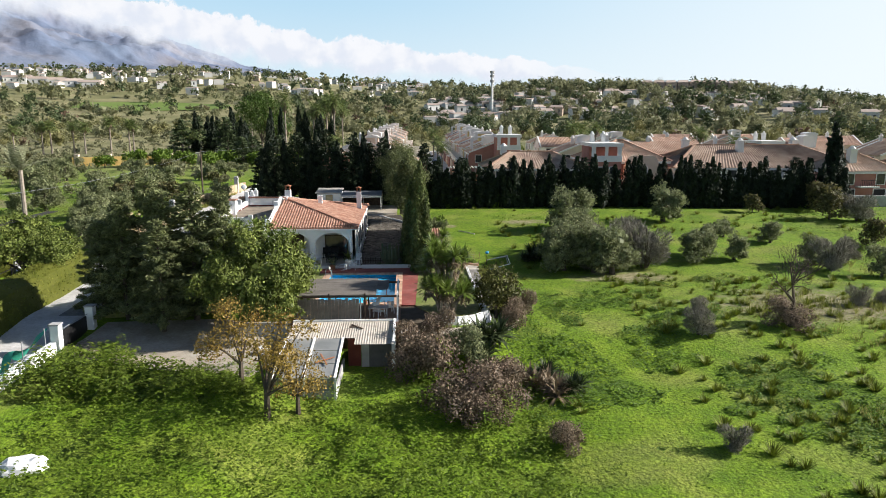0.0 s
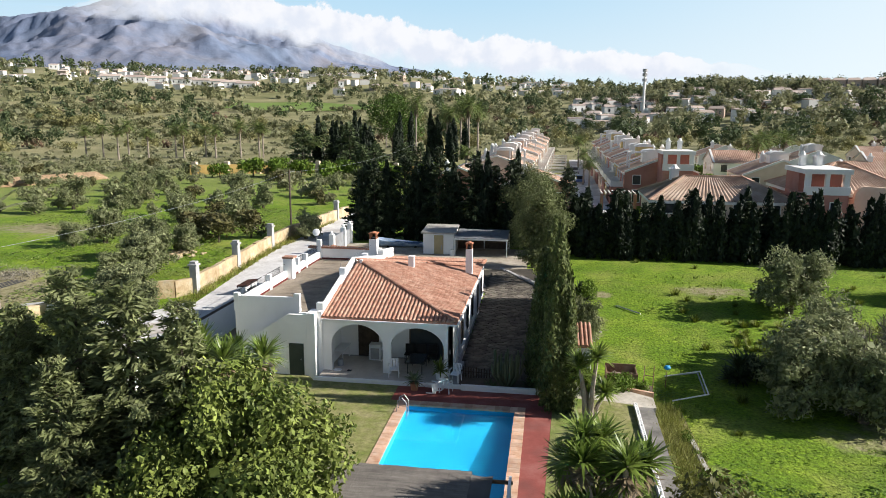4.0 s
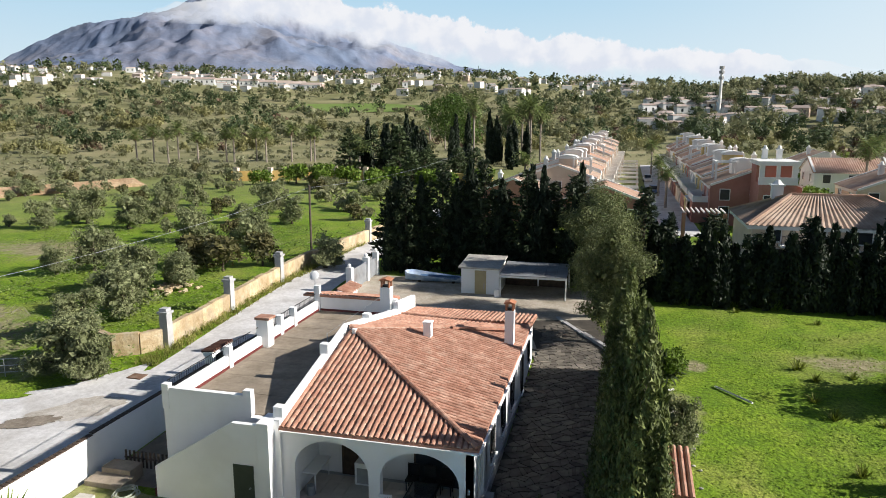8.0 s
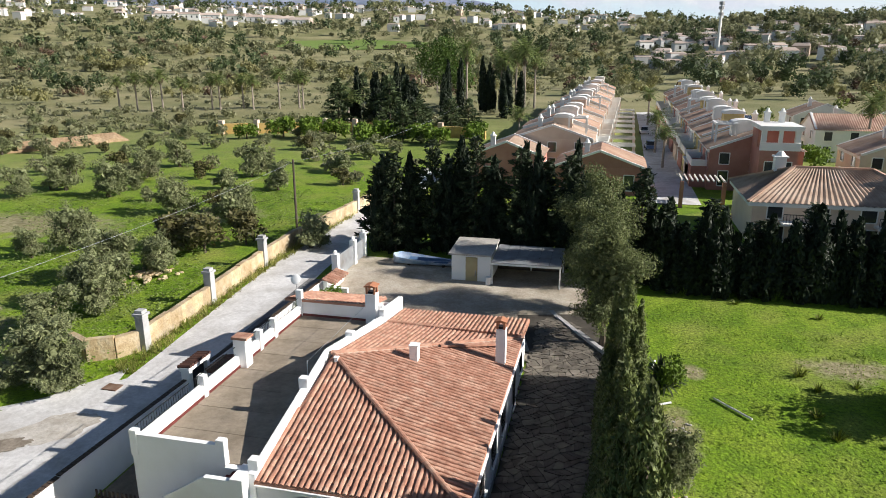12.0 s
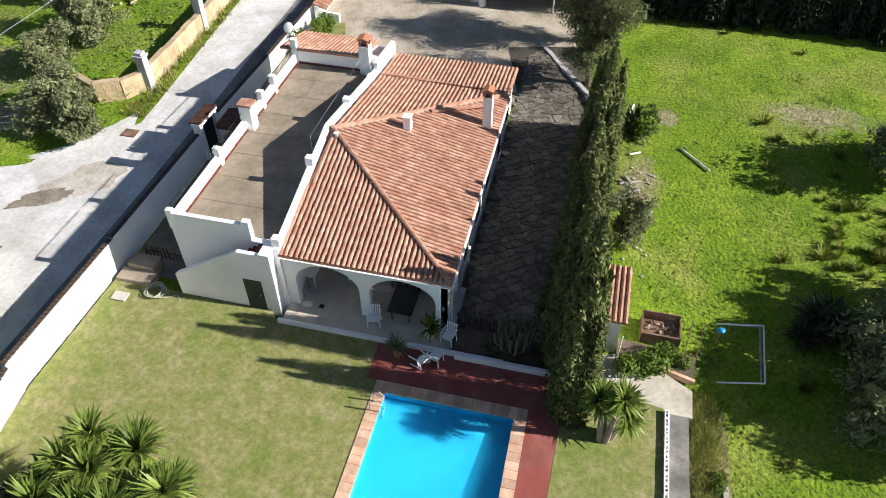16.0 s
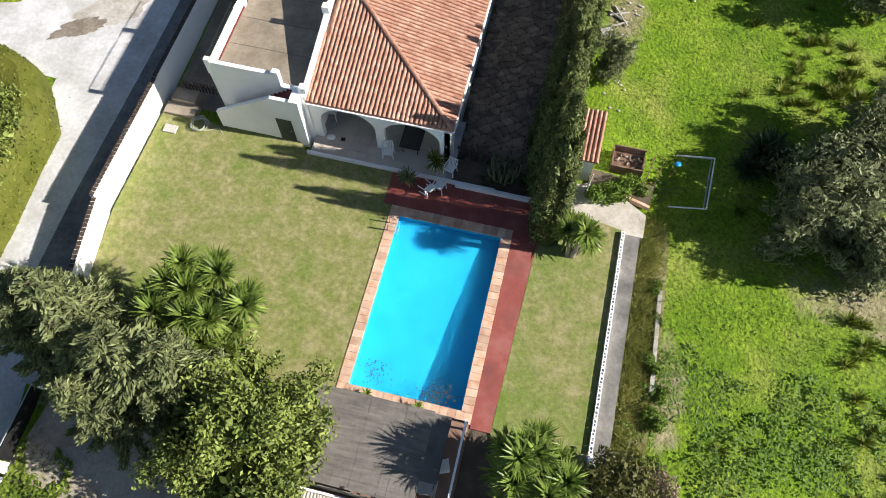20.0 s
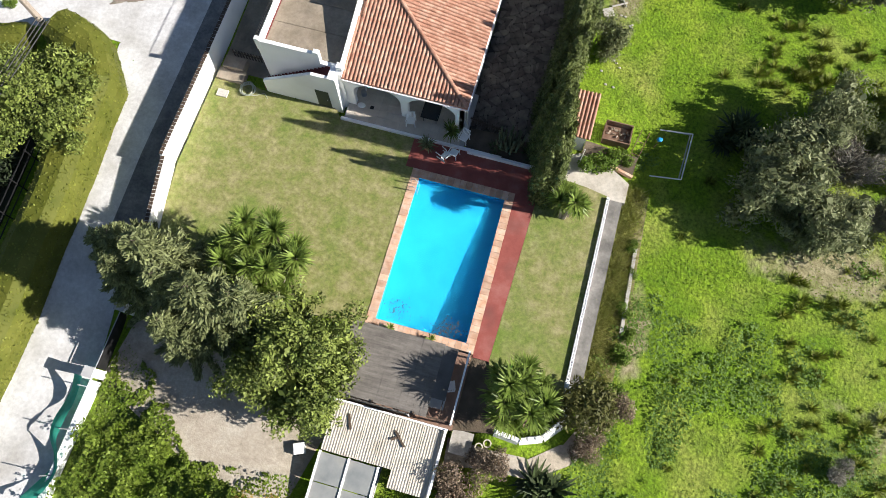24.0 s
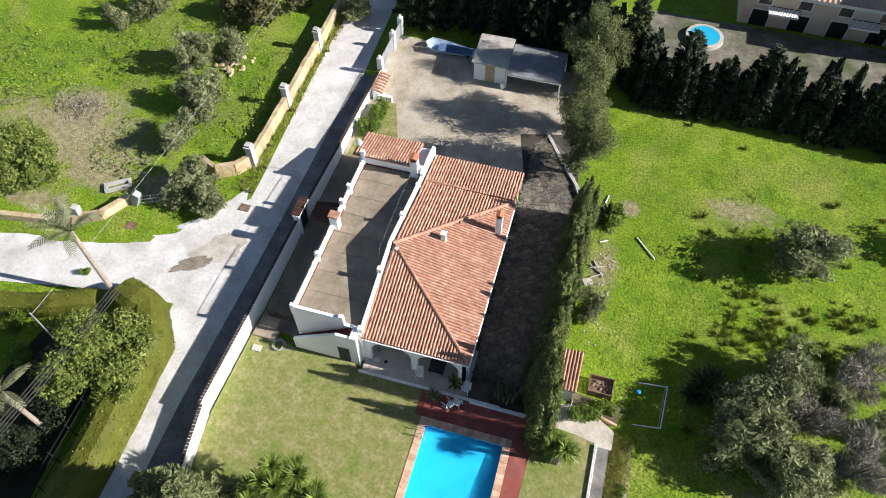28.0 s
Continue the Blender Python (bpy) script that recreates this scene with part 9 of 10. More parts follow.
cloth = thing("folded_cloth", -6.68, 0.03, 0.2, "crumpled pale cloth on the porch floor", "cloth"); b = B(); bmesh.ops.create_icosphere(b, subdivisions=2, radius=0.22, matrix=Matrix.Translation((-6.68, 0.03, 0.24)) @ Matrix.Diagonal((1.2, 0.9, 0.25, 1))); part("cloth", b, PLASTIC, cloth)


def potted(x, y, z, r, h, n, L, material, label, pot=TERRA):
    t = thing("potted_plant", x, y, z, label, "plant", "potted plants")
    b = B(); rod(b, (x, y, z), (x, y, z + h), r * 0.75, r, 12); part("pot", b, pot, t)
    q = quads("leaves", rosette(n, L, 0.07, c=(0, 0, h + 0.1)), material, t)
    return t
potted(-0.75, -0.45, 0.2, 0.26, 0.42, 70, 0.75, GREEN, "dark green cycad in a white pot on the porch", WHITE)
potted(-1.95, -1.6, 0.0, 0.24, 0.4, 60, 0.6, OLIVE, "leafy succulent in a terracotta pot")
potted(-0.9, -13.0, 0.03, 0.16, 0.28, 26, 0.35, YUCCA, "small aloe in a terracotta pot at the pool edge")
potted(1.5, -13.0, 0.03, 0.16, 0.28, 26, 0.35, YUCCA, "small aloe in a terracotta pot at the pool edge")
fence = thing("picket_fence", 1.2, 0.9, -0.2, "small dark timber picket fence", "fence")
for k in range(16):
    x = 0.2 + k * 0.15; b = B(); beam(b, (x, 0.95 - 0.02 * k, -0.3), (x, 0.95 - 0.02 * k, 0.5 + 0.05 * math.sin(k * 2.3)), 0.06, 0.03); part("picket", b, DARKWOOD, fence)
b = B(); beam(b, (0.1, 0.98, 0.25), (2.6, 0.65, 0.25), 0.04); part("rail", b, DARKWOOD, fence)
flat("cactus_bed", [(0.3, -1.1), (5.2, -1.1), (5.4, 0.2), (2.6, 0.5), (0.3, 0.4)], SOIL, "shady planted cactus bed", "bed", 0.08, 0.5)
cac = thing("candelabra_cactus", 2.9, -0.3, 0.05, "branching grey-green candelabra cactus", "cactus")
for i in range(26):
    a = i * 2.4; r = 0.9 * math.sqrt(i / 26)
    b = B(); q = Vector((2.9 + r * math.cos(a), -0.3 + r * math.sin(a) * 0.8, 1.2 + 0.8 * random.random())); rod(b, (2.9 + r * 0.3 * math.cos(a), -0.3 + r * 0.3 * math.sin(a), 0.05), (q.x * 0.7 + 2.9 * 0.3 + 0.2 * r * math.cos(a), q.y, 0.7), 0.06, 0.07, 6); rod(b, (q.x * 0.7 + 2.9 * 0.3 + 0.2 * r * math.cos(a), q.y, 0.7), q, 0.07, 0.05, 6); part("stem", b, leaf_mat("cactus skin", (0.09, 0.11, 0.06), (0.14, 0.16, 0.09), 0.2, 0.0) if i == 0 else bpy.data.materials["cactus skin"], cac)
# hose, timber and pallet by the lawn's corner
hose = thing("garden_hose", -13.9, -0.9, 0, "coiled grey-green garden hose on the lawn edge", "hose")
b = B(); prev = None
for k in range(130):
    a = k * 0.33; r = 0.42 + 0.08 * math.sin(k * 0.7); p = Vector((-14.0 + r * math.cos(a) * (1 + 0.1 * math.sin(k * 0.11)), -0.75 + r * math.sin(a), 0.05 + 0.012 * (k // 10)))
    if prev:
        rod(b, prev, p, 0.022, n=5)
    prev = p
for p in ((-13.4, -1.0, 0.02), (-12.9, -0.7, 0.02), (-12.6, -1.0, 0.02)):
    rod(b, prev, p, 0.02, n=5); prev = Vector(p)
part("coil", b, mat("grey-green rubber", ((0.30, 0.32, 0.25), (0.38, 0.40, 0.32)), 3, 0.6), hose)
step = thing("garden_step", -15.2, 0.0, 0, "worn stone step by the garden wall", "step")
b = B(); box(b, -16.2, -0.5, -0.2, -14.4, 0.3, 0.22, 0.03); part("lower_step", b, CONC, step)
b = B(); box(b, -16.0, 0.3, -0.2, -14.6, 1.1, 0.42, 0.03); part("upper_step", b, CONC, step)
slab_ = thing("paving_slab", -15.4, -1.4, 0, "loose white paving slab on the lawn", "slab"); b = B(); box(b, -15.8, -1.65, 0, -15.1, -1.15, 0.1, 0.01); part("slab", b, PATHM, slab_)
pf = thing("picket_fence", -14.3, 1.2, 0, "old grey timber picket fence in the passage", "fence")
for k in range(11):
    b = B(); beam(b, (-15.6 + k * 0.2, 1.35, 0), (-15.6 + k * 0.2, 1.35, 0.75), 0.09, 0.03); part("picket", b, DARKWOOD, pf)
b = B(); beam(b, (-15.7, 1.38, 0.4), (-13.5, 1.38, 0.4), 0.05); part("rail", b, DARKWOOD, pf)
# pump house
ph = thing("pump_house", 6.7, 1.8, -0.3, "small white pump house with a terracotta tile roof", "hut")
b = B(); box(b, 6.2, 0.9, -0.5, 7.25, 3.1, 2.1); part("wall", b, WHITE, ph)
b = B(); prism(b, [(6.05, 0.5), (7.4, 0.5), (7.4, 3.3), (6.05, 3.3)], [2.1, 2.1, 2.55, 2.55], [2.18, 2.18, 2.63, 2.63]); part("roof_bed", b, TILEDARK, ph)
for k in range(6):
    b = B(); x = 6.15 + k * 0.23; rod(b, (x, 0.45, 2.22), (x, 3.3, 2.68), 0.1, 0.085, 8); part("roof_tile", b, TILE, ph)
shower = thing("garden_shower", 7.2, -0.2, -0.1, "thin white garden shower pole", "pole"); b = B(); rod(b, (7.25, -0.2, -0.2), (7.25, -0.2, 2.2), 0.025, n=6); part("pole", b, PLASTIC, shower)
trailer = thing("rusty_bin", 9.1, 2.3, -0.5, "rusty open-topped steel skip with rubble in it", "skip")
RUST = mat("rusty steel", ((0.10, 0.06, 0.04), (0.17, 0.10, 0.065), (0.22, 0.16, 0.12)), 1.5, 0.85, 0.4, 12)
for x0, y0, x1, y1 in ((8.3, 1.8, 10.0, 1.86), (8.3, 3.0, 10.0, 3.06), (8.3, 1.86, 8.36, 3.0), (9.94, 1.86, 10.0, 3.0)):
    b = B(); box(b, x0, y0, -0.5, x1, y1, 0.45 if y0 > 2.5 else 0.3); part("side", b, RUST, trailer)
b = B(); box(b, 8.36, 1.86, -0.45, 9.94, 3.0, -0.05); part("bottom", b, RUST, trailer)
for k in range(14):
    t = None
    b = B(); bmesh.ops.create_icosphere(b, subdivisions=1, radius=0.09, matrix=Matrix.Translation((8.55 + 0.1 * k, 2.1 + 0.7 * random.random(), 0.0)) @ Matrix.Rotation(k * 1.3, 4, (1, 1, 1)) @ Matrix.Diagonal((1.6, 0.9, 0.6, 1))); r = thing("rubble_stone", 8.55 + 0.1 * k, 2.4, 0, "broken pale rubble lump in the skip", "stone", "rubble in the skip"); part("stone", b, CONC, r)
rack = thing("metal_trestle", 10.4, 2.2, -0.6, "leaning rusty metal trestle", "trestle"); b = B()
for p, q in (((10.2, 1.2, -0.6), (10.5, 2.9, 0.5)), ((10.7, 1.1, -0.6), (11.0, 2.8, 0.5)), ((10.28, 1.6, -0.3), (10.78, 1.5, -0.3)), ((10.4, 2.3, 0.1), (10.9, 2.2, 0.1))):
    rod(b, p, q, 0.025, n=5)
part("frame", b, RUST, rack)
goal = thing("football_goal", 13.5, 2, -0.7, "fallen white pipe-frame football goal lying in the weeds", "goal")
for p, q, nm in (((11.75, 3.72, -0.42), (13.68, 3.72, 0.0), "side_bar"), ((13.68, 3.72, 0.0), (13.52, 0.58, -0.12), "crossbar"), ((13.55, 3.68, -0.1), (13.38, 0.62, -0.2), "ground_bar"), ((13.52, 0.58, -0.12), (11.68, 0.55, -0.6), "side_bar"), ((11.75, 3.72, -0.42), (13.55, 3.68, -0.1), "brace")):
    b = B(); rod(b, p, q, 0.04 if nm != "brace" else 0.025, n=8); part(nm, b, PLASTIC if nm in ("crossbar", "side_bar") else GREYMETAL, goal)
bag = thing("blue_bag", 11.6, 2.5, -0.6, "bright blue plastic bag on a stake", "bag"); b = B(); rod(b, (11.6, 2.5, -0.8), (11.65, 2.5, 0.5), 0.02, n=5); part("stake", b, RUST, bag)
b = B(); bmesh.ops.create_icosphere(b, subdivisions=2, radius=0.16, matrix=Matrix.Translation((11.65, 2.5, 0.55)) @ Matrix.Diagonal((1.2, 0.9, 0.8, 1)))
for v in b.verts:
    v.co += Vector((0.05, 0.05, 0.05)) * noise.noise(v.co * 9)
part("bag", b, mat("bright blue plastic", ((0.02, 0.25, 0.55), (0.03, 0.32, 0.65)), 4, 0.4), bag)
for i, (x0, y0, x1, y1) in enumerate(((10.0, 16.0, 11.6, 14.3), (7.0, 12.9, 7.9, 11.6), (6.7, 12.5, 7.5, 12.0), (7.2, 14.8, 7.8, 15.1), (7.0, 11.4, 7.9, 11.9), (6.8, 12.2, 7.9, 12.6), (7.2, 19.6, 7.0, 18.6))):
    t = thing("white_pole", x0, y0, float(ground_z(x0, y0)), "white-painted pole lying in the grass", "pole", "poles in the grass"); b = B(); rod(b, (x0, y0, float(ground_z(x0, y0)) + 0.08), (x1, y1, float(ground_z(x1, y1)) + 0.1), 0.06, n=6); part("pole", b, PLASTIC if i % 3 == 0 else PATHM, t)
slab2 = thing("paving_slab", 6.8, 10.9, 0.1, "broken pale slab lying beside the cypresses", "slab"); b = B(); box(b, 6.5, 10.6, 0.0, 7.2, 11.2, 0.15, 0.01); bmesh.ops.rotate(b, verts=b.verts, cent=(6.8, 10.9, 0), matrix=Matrix.Rotation(0.5, 3, "Z")); part("slab", b, PATHM, slab2)
for i in range(30):
    x, y = 7.0 + 1.6 * random.random(), 5 + 9 * random.random(); z = float(ground_z(x, y)); t = thing("loose_stone", x, y, z, "loose pale stone in the grass", "stone", "loose stones"); b = B(); bmesh.ops.create_icosphere(b, subdivisions=1, radius=0.09, matrix=Matrix.Translation((x, y, z + 0.03)) @ Matrix.Diagonal((1.2, 0.9, 0.6, 1))); part("stone", b, PATHM, t)
sleeper = thing("bed_edging", 9.4, 0.2, -0.2, "terracotta edging of the planted bed", "edging"); b = B(); beam(b, (8.2, 0.5, 0.0), (10.6, -0.1, -0.1), 0.15, 0.3); part("kerb", b, COPE, sleeper)
flat("planted_bed", [(7.3, 0.6), (9.4, 0.2), (10.6, 0.05), (10.7, 1.3), (7.4, 1.6)], SOIL, "planted bed beside the pump house", "bed", -0.12, 0.4)
low = thing("field_kerb", 11.7, -7, -0.8, "broken low concrete kerb at the meadow's edge", "kerb"); b = B(); beam(b, (11.9, -9.6, -0.6), (11.75, -4.4, -0.6), 0.2, 0.4); part("kerb", b, PATHM, low)
# lane: drain covers, pole and cables
for x, y in ((-22.0, 10.4), (-30.3, 6.2)):
    t = thing("drain_cover", x, y, 0, "dark square drain grating in the lane", "drain"); b = B(); z = float(ground_z(x, y)); box(b, x - 0.45, y - 0.35, z, x + 0.45, y + 0.35, z + 0.09); part("grating", b, RUST, t)
pole = thing("telegraph_pole", -24.6, 40, 1, "weathered wooden telegraph pole with cables", "pole")
b = B(); rod(b, (-24.6, 40, 0.5), (-24.6, 40, 8.2), 0.13, 0.1, 8); part("post", b, BARK, pole)
def cable(p, q, sag, r=0.012):
    p, q = Vector(p), Vector(q)
    b = tube(B(), [p.lerp(q, k / 20) - Vector((0, 0, sag * 4 * (k / 20) * (1 - k / 20))) for k in range(21)], r, 4)
    part("cable", b, GREYMETAL, pole)
cable((-24.6, 40, 8.0), (-27.5, -6, 6.8), 0.7, 0.011)
cable((-24.6, 40, 8.0), (-20, 96, 9.5), 1.0, 0.011)
pole2 = thing("lamp_post", -27.5, -6, -0.3, "slender steel street-lamp post", "post"); b = B(); rod(b, (-27.5, -6, -0.5), (-27.5, -6, 7.0), 0.06, 0.05, 8); part("post", b, GREYMETAL, pole2)
for k in range(4):
    p, q = Vector((-24.8 + 0.25 * k, -2, 5.2)), Vector((-29.5 + 0.25 * k, -34, 6.2))
    b = tube(B(), [p.lerp(q, j / 12) - Vector((0, 0, 2.4 * (j / 12) * (1 - j / 12))) for j in range(13)], 0.035, 4)
    part("cable", b, BLACKM, pole2)
brush = thing("brush_pile", -41.6, 17.2, float(ground_z(-41.6, 17.2)), "heap of cut grey branches in the grass", "brushwood")
P = np.stack([RNG.normal(size=420) * 1.5, RNG.normal(size=420) * 0.9, np.abs(RNG.normal(size=420)) * 0.25], -1); o = quads("brush_mass", leaf_quads(P, unit(RNG.normal(size=P.shape)), 1.1, 0.04), TWIG, brush); o.location = (0, 0, 0)
heap = thing("stone_heap", -30.6, 26.2, float(ground_z(-30.6, 26.2)), "low heap of pale field stones in the grove", "stones")
pick = random.Random(8)
for _ in range(70):
    x, y, q = pick.gauss(0, 0.85), pick.gauss(0, 1.15), pick.uniform(0.12, 0.26)
    z = heap.location.z + max(0.0, 0.5 - 0.25 * math.hypot(x, y)) * pick.uniform(0.3, 1.0)
    b = B(); bmesh.ops.create_icosphere(b, subdivisions=1, radius=q, matrix=Matrix.Translation((x - 30.6, y + 26.2, z + 0.05)) @ Matrix.Rotation(pick.uniform(0, 6.28), 4, "Z") @ Matrix.Diagonal((1.3, 0.9, 0.65, 1)))
    part("stone", b, STONE, heap)
deckset = [(2.6, -16.2, 40), (3.2, -15.2, 200), (2.2, -14.6, 300)]
for x, y, a in deckset:
    garden_chair(x, y, 0.0, a)
dt = thing("garden_table", 2.7, -15.9, 0, "grey plastic garden table on the deck", "table"); b = B(); box(b, 1.9, -16.6, 0.68, 3.2, -15.9, 0.72, 0.01); part("tabletop", b, GREY, dt)
for x in (2.0, 3.1):
    for y in (-16.5, -16.0):
        b = B(); beam(b, (x, y, 0), (x, y, 0.68), 0.05); part("leg", b, GREY, dt)

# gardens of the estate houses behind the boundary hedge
# paving colours darkened to include the shade of hedge and houses
ribbon("estate_garden", [(8, 41.0), (34, 40.8), (60, 39.0), (86, 36.0)], [9.0, 9.0, 9.5, 8.0], mat("garden paving with painted shade", ((0.09, 0.085, 0.06), (0.15, 0.14, 0.11), (0.24, 0.21, 0.17)), 0.5, 0.95, 0.4, 6, stain=((0.05, 0.08, 0.02), 0.3, 0.8), fine=(3, 0.3)), "paved gardens of the estate houses, shade put into their colour", "yard", 0.05, 1.0)
gz = float(ground_z(13.4, 42.2))
gp = thing("garden_pool", 13.4, 42.2, gz, "small round blue garden pool with a pale rim", "pool")
b = B(); bmesh.ops.create_cone(b, segments=28, radius1=1.9, radius2=1.85, depth=0.5, cap_ends=True, matrix=Matrix.Translation((13.4, 42.2, gz + 0.2))); part("rim", b, PATHM, gp)
b = B(); bmesh.ops.create_circle(b, segments=28, radius=1.5, cap_ends=True, matrix=Matrix.Translation((13.4, 42.2, gz + 0.455))); part("water", b, POOLT, gp, "blue water")
# ---- roof tiles, floor tiles and paving stones, one by one ----
def tile_mesh(L, r0, r1, seg=5):
    v, f = [], []
    for x, r in ((0, r0), (L, r1)):
        for k in range(seg + 1):
            a = math.pi * k / seg
            v.append((x, math.cos(a) * r, math.sin(a) * r * 0.8))
    n = seg + 1
    for k in range(seg):
        f.append((k, k + 1, n + k + 1, n + k))
    f.append(tuple(range(n))[::-1])
    return np.array(v), f


TV, TF_ = tile_mesh(0.44, 0.098, 0.082)
tile_me = bpy.data.meshes.new("roof_tile"); tile_me.from_pydata(TV.tolist(), [], TF_); tile_me.materials.append(TILE)
TILEJ = mat("terracotta tile field", ((0.315, 0.150, 0.098), (0.415, 0.225, 0.155), (0.51, 0.33, 0.24)), 2.2, 0.85, 0.3, 30, stain=((0.24, 0.14, 0.10), 0.5, 0.3), island=0.13, fine=(7, 0.2), bdist=0.008)


def inside(p, poly):
    c = False
    for (x0, y0), (x1, y1) in zip(poly, poly[1:] + poly[:1]):
        if (y0 > p[1]) != (y1 > p[1]) and p[0] < (x1 - x0) * (p[1] - y0) / (y1 - y0) + x0:
            c = not c
    return c


def tile_field(parent, corners, down, singles, owner, pitch=0.235, course=0.37, lift=0.0, stuff_name="tile_field"):
    """Barrel tiles over a plane; down: the plan way of its fall. The first `singles` from the eave up are pieces of their own."""
    P = [Vector(c) for c in corners]
    nrm = (P[1] - P[0]).cross(P[2] - P[0]).normalized()
    nrm = nrm if nrm.z > 0 else -nrm
    d = Vector((*down, 0)); d = (d - nrm * d.dot(nrm)).normalized()
    s = nrm.cross(d).normalized()
    poly = [(p.x, p.y) for p in P]
    o = P[0]
    us = [(p - o).dot(d) for p in P]; vs = [(p - o).dot(s) for p in P]
    rot = Matrix((-d, s if (-d).cross(s).dot(nrm) > 0 else -s, nrm)).transposed()
    spots = []
    u = max(us) - 0.02; row = 0
    while u > min(us) - 0.3:
        v = min(vs) + 0.1
        while v < max(vs):
            c = o + d * (u - 0.2) + s * v
            if inside((c.x, c.y), poly):
                q = o + d * u + s * (v + 0.012 * math.sin(row * 1.7 + v * 9)) + nrm * (lift + 0.012)
                spots.append(q)
            v += pitch
        u -= course; row += 1
    tilt = Matrix.Rotation(radians(-2.2), 3, "Y")
    R = rot @ tilt
    for q in spots[:singles]:
        ob = new("roof_tile", tile_me); ob.parent = owner
        jit = Matrix.Rotation(random.uniform(-0.03, 0.03), 3, "Z")
        off = Vector((0, 0, 0)); root = owner
        while root is not None:
            off += root.location; root = root.parent
        ob.matrix_basis = Matrix.Translation(q - off) @ (R @ jit).to_4x4()
    rest = spots[singles:]
    if rest:
        A_ = np.array(R)
        V = np.concatenate([TV @ A_.T + np.array(q) for q in rest]); n = len(TV)
        F = [tuple(i + k * n for i in f) for k in range(len(rest)) for f in TF_]
        off = Vector((0, 0, 0)); root = owner
        while root is not None:
            off += root.location; root = root.parent
        me = bpy.data.meshes.new(stuff_name); me.from_pydata((V - np.array(off)).tolist(), [], F)
        tagged(link(stuff_name, me, TILEJ, owner, "", False), "", "", "", "stuff")
    return len(spots)


tile_field(villa, (SW, SE, A), (0, -1), 290, roof)
tile_field(villa, (SE, E1, A), (1, 0), 0, roof)
tile_field(villa, (E1, W1, A), (0, 1), 0, roof)
tile_field(villa, (NE, NW, W1, E1), (0, 1), 0, roof)
tile_field(terrace, ((-8.6, 18.3, 3.64), (-13.6, 18.3, 3.64), (-13.6, 15.0, 4.36), (-8.6, 15.0, 4.36)), (0, 1), 0, annex_roof)
# hip and ridge rows
RTV, RTF = tile_mesh(0.46, 0.125, 0.105); ridge_me = bpy.data.meshes.new("ridge_tile"); ridge_me.from_pydata(RTV.tolist(), [], RTF); ridge_me.materials.append(TILE)
MORTAR = mat("pale mortar", ((0.46, 0.32, 0.24), (0.54, 0.42, 0.34)), 2, 0.95)
for p, q, m in ((SE, A, None), (E1, A, MORTAR), (W1, E1, MORTAR)):
    d = (q - p).normalized(); s = d.cross(Vector((0, 0, 1))).normalized(); up = s.cross(d)
    k = 0.05
    while k < (q - p).length - 0.3:
        ob = new("ridge_tile", ridge_me); ob.parent = roof
        ob.matrix_basis = Matrix.Translation(p + d * k + Vector((0, 0, 0.09)) - villa.location) @ Matrix((d, -s, up)).transposed().to_4x4()
        k += 0.37
    if m:
        b = B(); beam(b, p + Vector((0, 0, 0.05)), q + Vector((0, 0, 0.05)), 0.26, 0.07); part("mortar_bed", b, m, roof)
# porch floor tiles
ft = bpy.data.meshes.new("floor_tile"); b = B(); box(b, -0.24, -0.24, 0, 0.24, 0.24, 0.02); b.to_mesh(ft); b.free(); ft.materials.append(FLOORT)
for i in range(15):
    for j in range(7):
        ob = new("floor_tile", ft); ob.parent = villa; ob.location = Vector((-7.22 + i * 0.492, -0.74 + j * 0.492, 0.2)) - villa.location
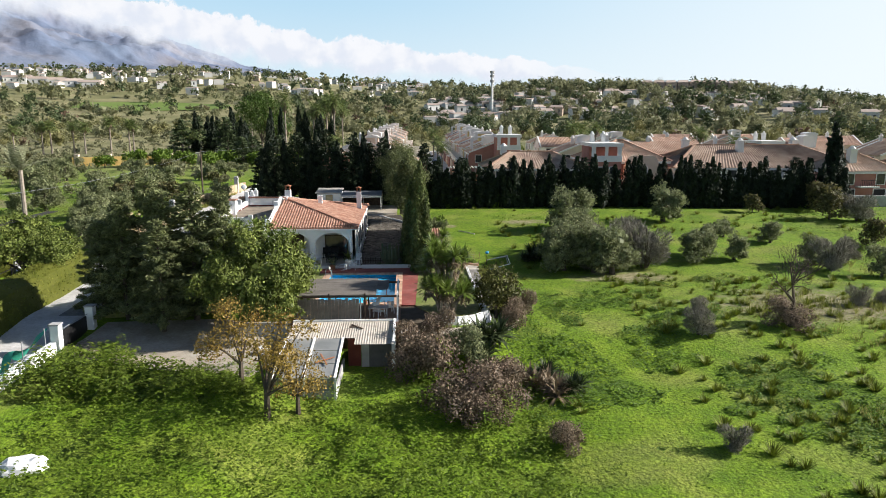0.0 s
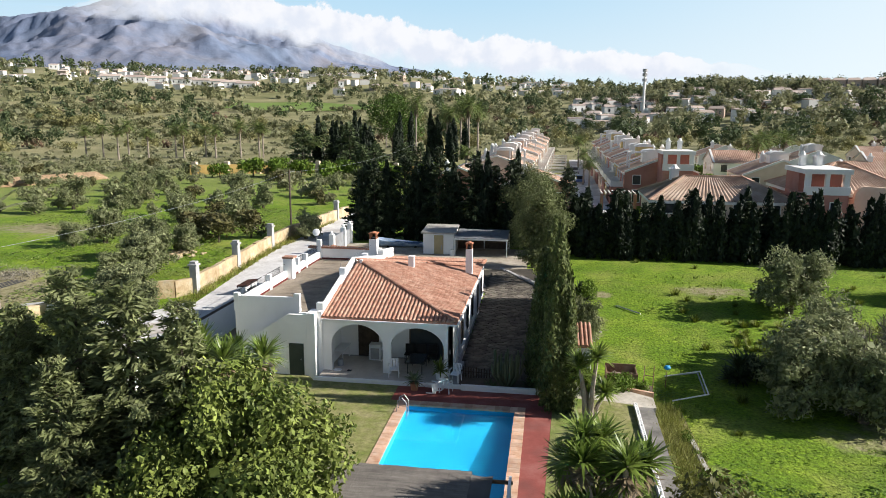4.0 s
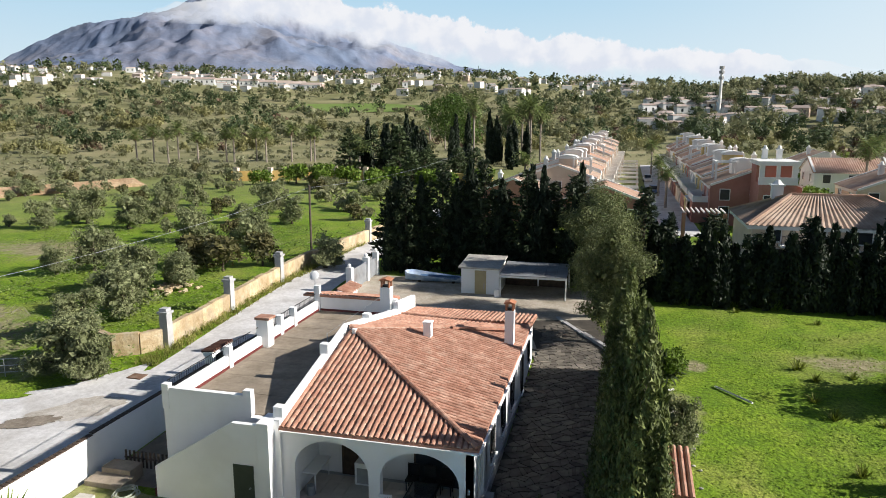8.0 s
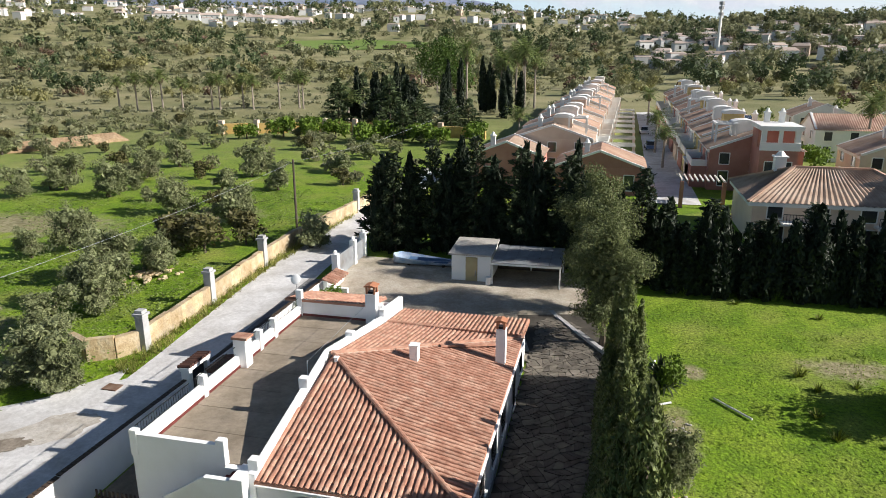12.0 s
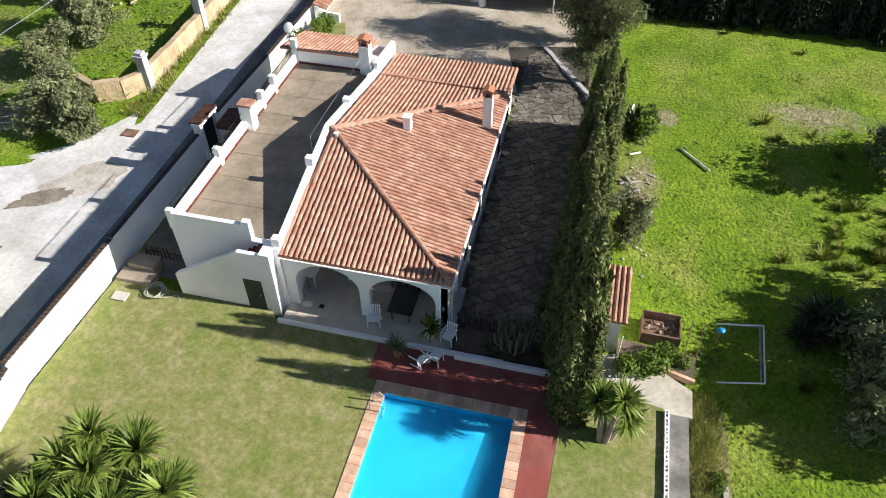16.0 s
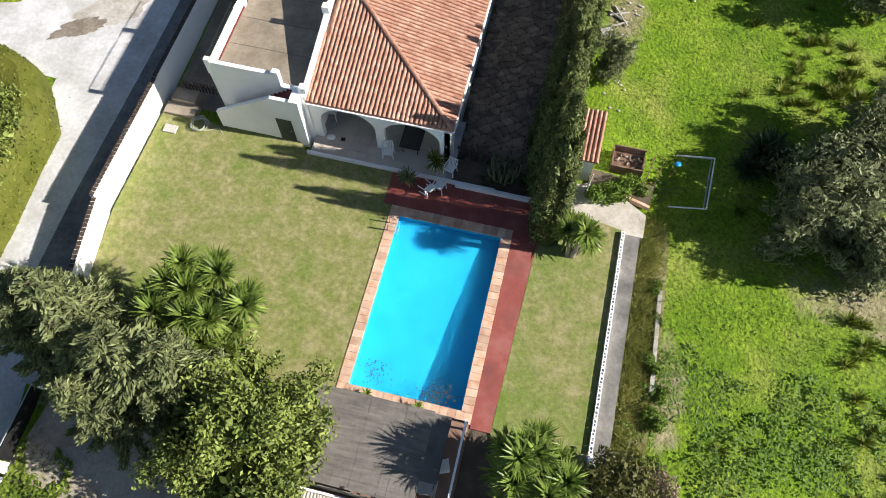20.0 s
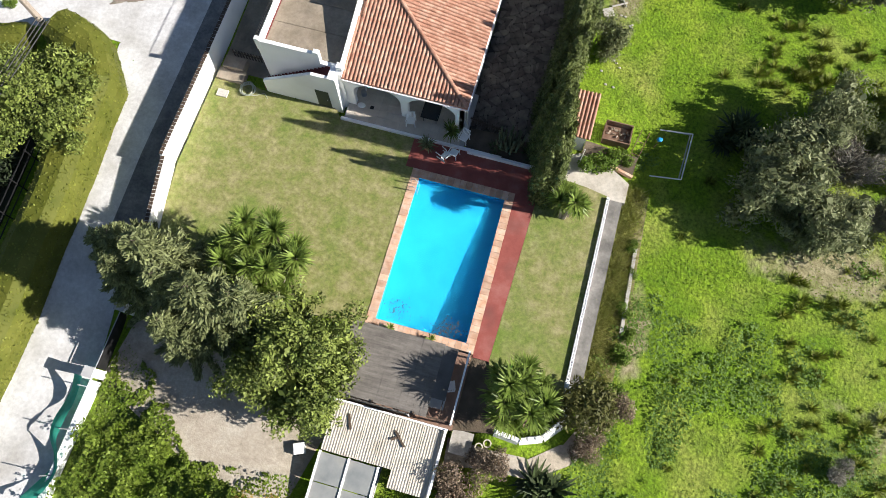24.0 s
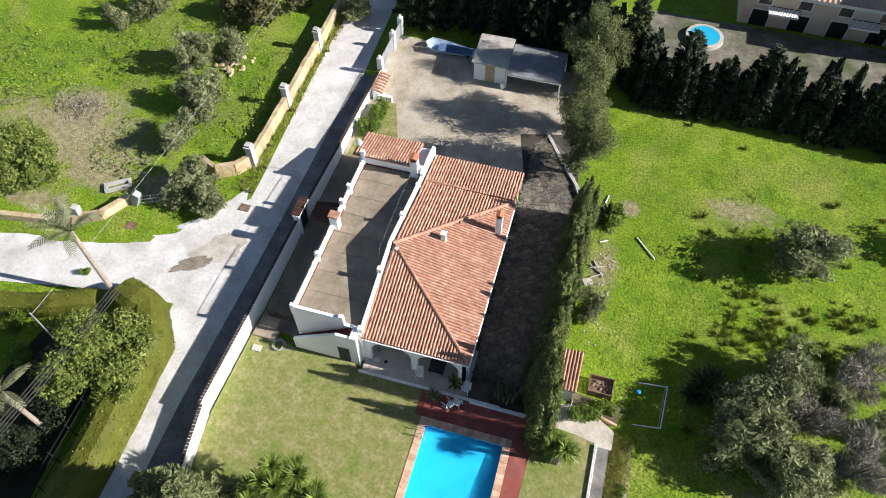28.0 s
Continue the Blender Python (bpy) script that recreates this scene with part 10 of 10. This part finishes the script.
# crazy paving stones of the drive
def crazy(x0, x1, y0, y1, step, keep, owner, material, limit, name):
    """Irregular flat stones that fit into one another: the cells of a shaken net, some of them split, each shrunk to leave a joint."""
    rnd = random.Random(2)
    size = int(math.hypot(x1 - x0, y1 - y0) / step) + 2
    nx = ny = size
    mx, my, turn = (x0 + x1) / 2, (y0 + y1) / 2, 0.62
    spot = lambda u, v: (mx + (u * math.cos(turn) - v * math.sin(turn)) * step, my + (u * math.sin(turn) + v * math.cos(turn)) * step)
    net = [[spot(i - size / 2 + (0.5 if j % 2 else 0) + rnd.uniform(-0.42, 0.42), j - size / 2 + rnd.uniform(-0.42, 0.42)) for i in range(nx + 1)] for j in range(ny + 1)]
    cells = []
    for j in range(ny):
        for i in range(nx):
            q = [net[j][i], net[j][i + 1], net[j + 1][i + 1], net[j + 1][i]]
            m = lambda p, r, t: (p[0] + (r[0] - p[0]) * t, p[1] + (r[1] - p[1]) * t)
            k = rnd.random()
            if k < 0.22:
                a, c = m(q[0], q[1], rnd.uniform(0.35, 0.65)), m(q[3], q[2], rnd.uniform(0.35, 0.65)); cells += [[q[0], a, c, q[3]], [a, q[1], q[2], c]]
            elif k < 0.36:
                cells += [[q[0], q[1], q[2]], [q[0], q[2], q[3]]]
            else:
                cells.append(q)
    made, V, F = 0, [], []
    rnd.shuffle(cells)
    for q in cells:
        cx, cy = sum(p[0] for p in q) / len(q), sum(p[1] for p in q) / len(q)
        if not keep(cx, cy):
            continue
        pts = []
        for p, r in zip(q, q[1:] + q[:1]):
            for t in (0.14, 0.86):
                x, y = p[0] + (r[0] - p[0]) * t - cx, p[1] + (r[1] - p[1]) * t - cy
                d = max(math.hypot(x, y), 0.05); pts.append((x * (1 - 0.014 / d), y * (1 - 0.014 / d)))
        n = len(pts); z = float(ground_z(cx, cy)) + 0.06 + rnd.uniform(0, 0.012)
        if made < limit:
            b = B(); prism(b, pts, -0.05, 0.03); me = bpy.data.meshes.new(name); b.to_mesh(me); b.free(); me.materials.append(material)
            ob = new(name, me); ob.parent = owner; ob.location = Vector((cx, cy, z)) - owner.location
        else:
            k0 = len(V); V += [(cx + x - owner.location.x, cy + y - owner.location.y, z - 0.05 - owner.location.z) for x, y in pts] + [(cx + x - owner.location.x, cy + y - owner.location.y, z + 0.03 - owner.location.z) for x, y in pts]
            F.append(tuple(range(k0 + n, k0 + 2 * n))); F += [(k0 + q_, k0 + (q_ + 1) % n, k0 + n + (q_ + 1) % n, k0 + n + q_) for q_ in range(n)]
        made += 1
    if V:
        me = bpy.data.meshes.new(name + "_rest"); me.from_pydata(V, [], F); ob = link(name + "_rest", me, FLAGJ, owner); tagged(ob, "", "", "", "stuff")
FLAGJ = mat("crazy paving rest", ((0.085, 0.076, 0.062), (0.135, 0.12, 0.098), (0.185, 0.165, 0.135)), 1.3, 0.92, 0.5, 10, island=0.3, bdist=0.02)
crazy(-0.2, 4.6, 0.5, 24.2, 0.44, lambda x, y: -0.02 < x < 4.25 and 0.6 < y < 24 and (y < 20 or x < 4.2 - (y - 20) * 0.5), drive_bed, FLAG, 290, "flagstone")
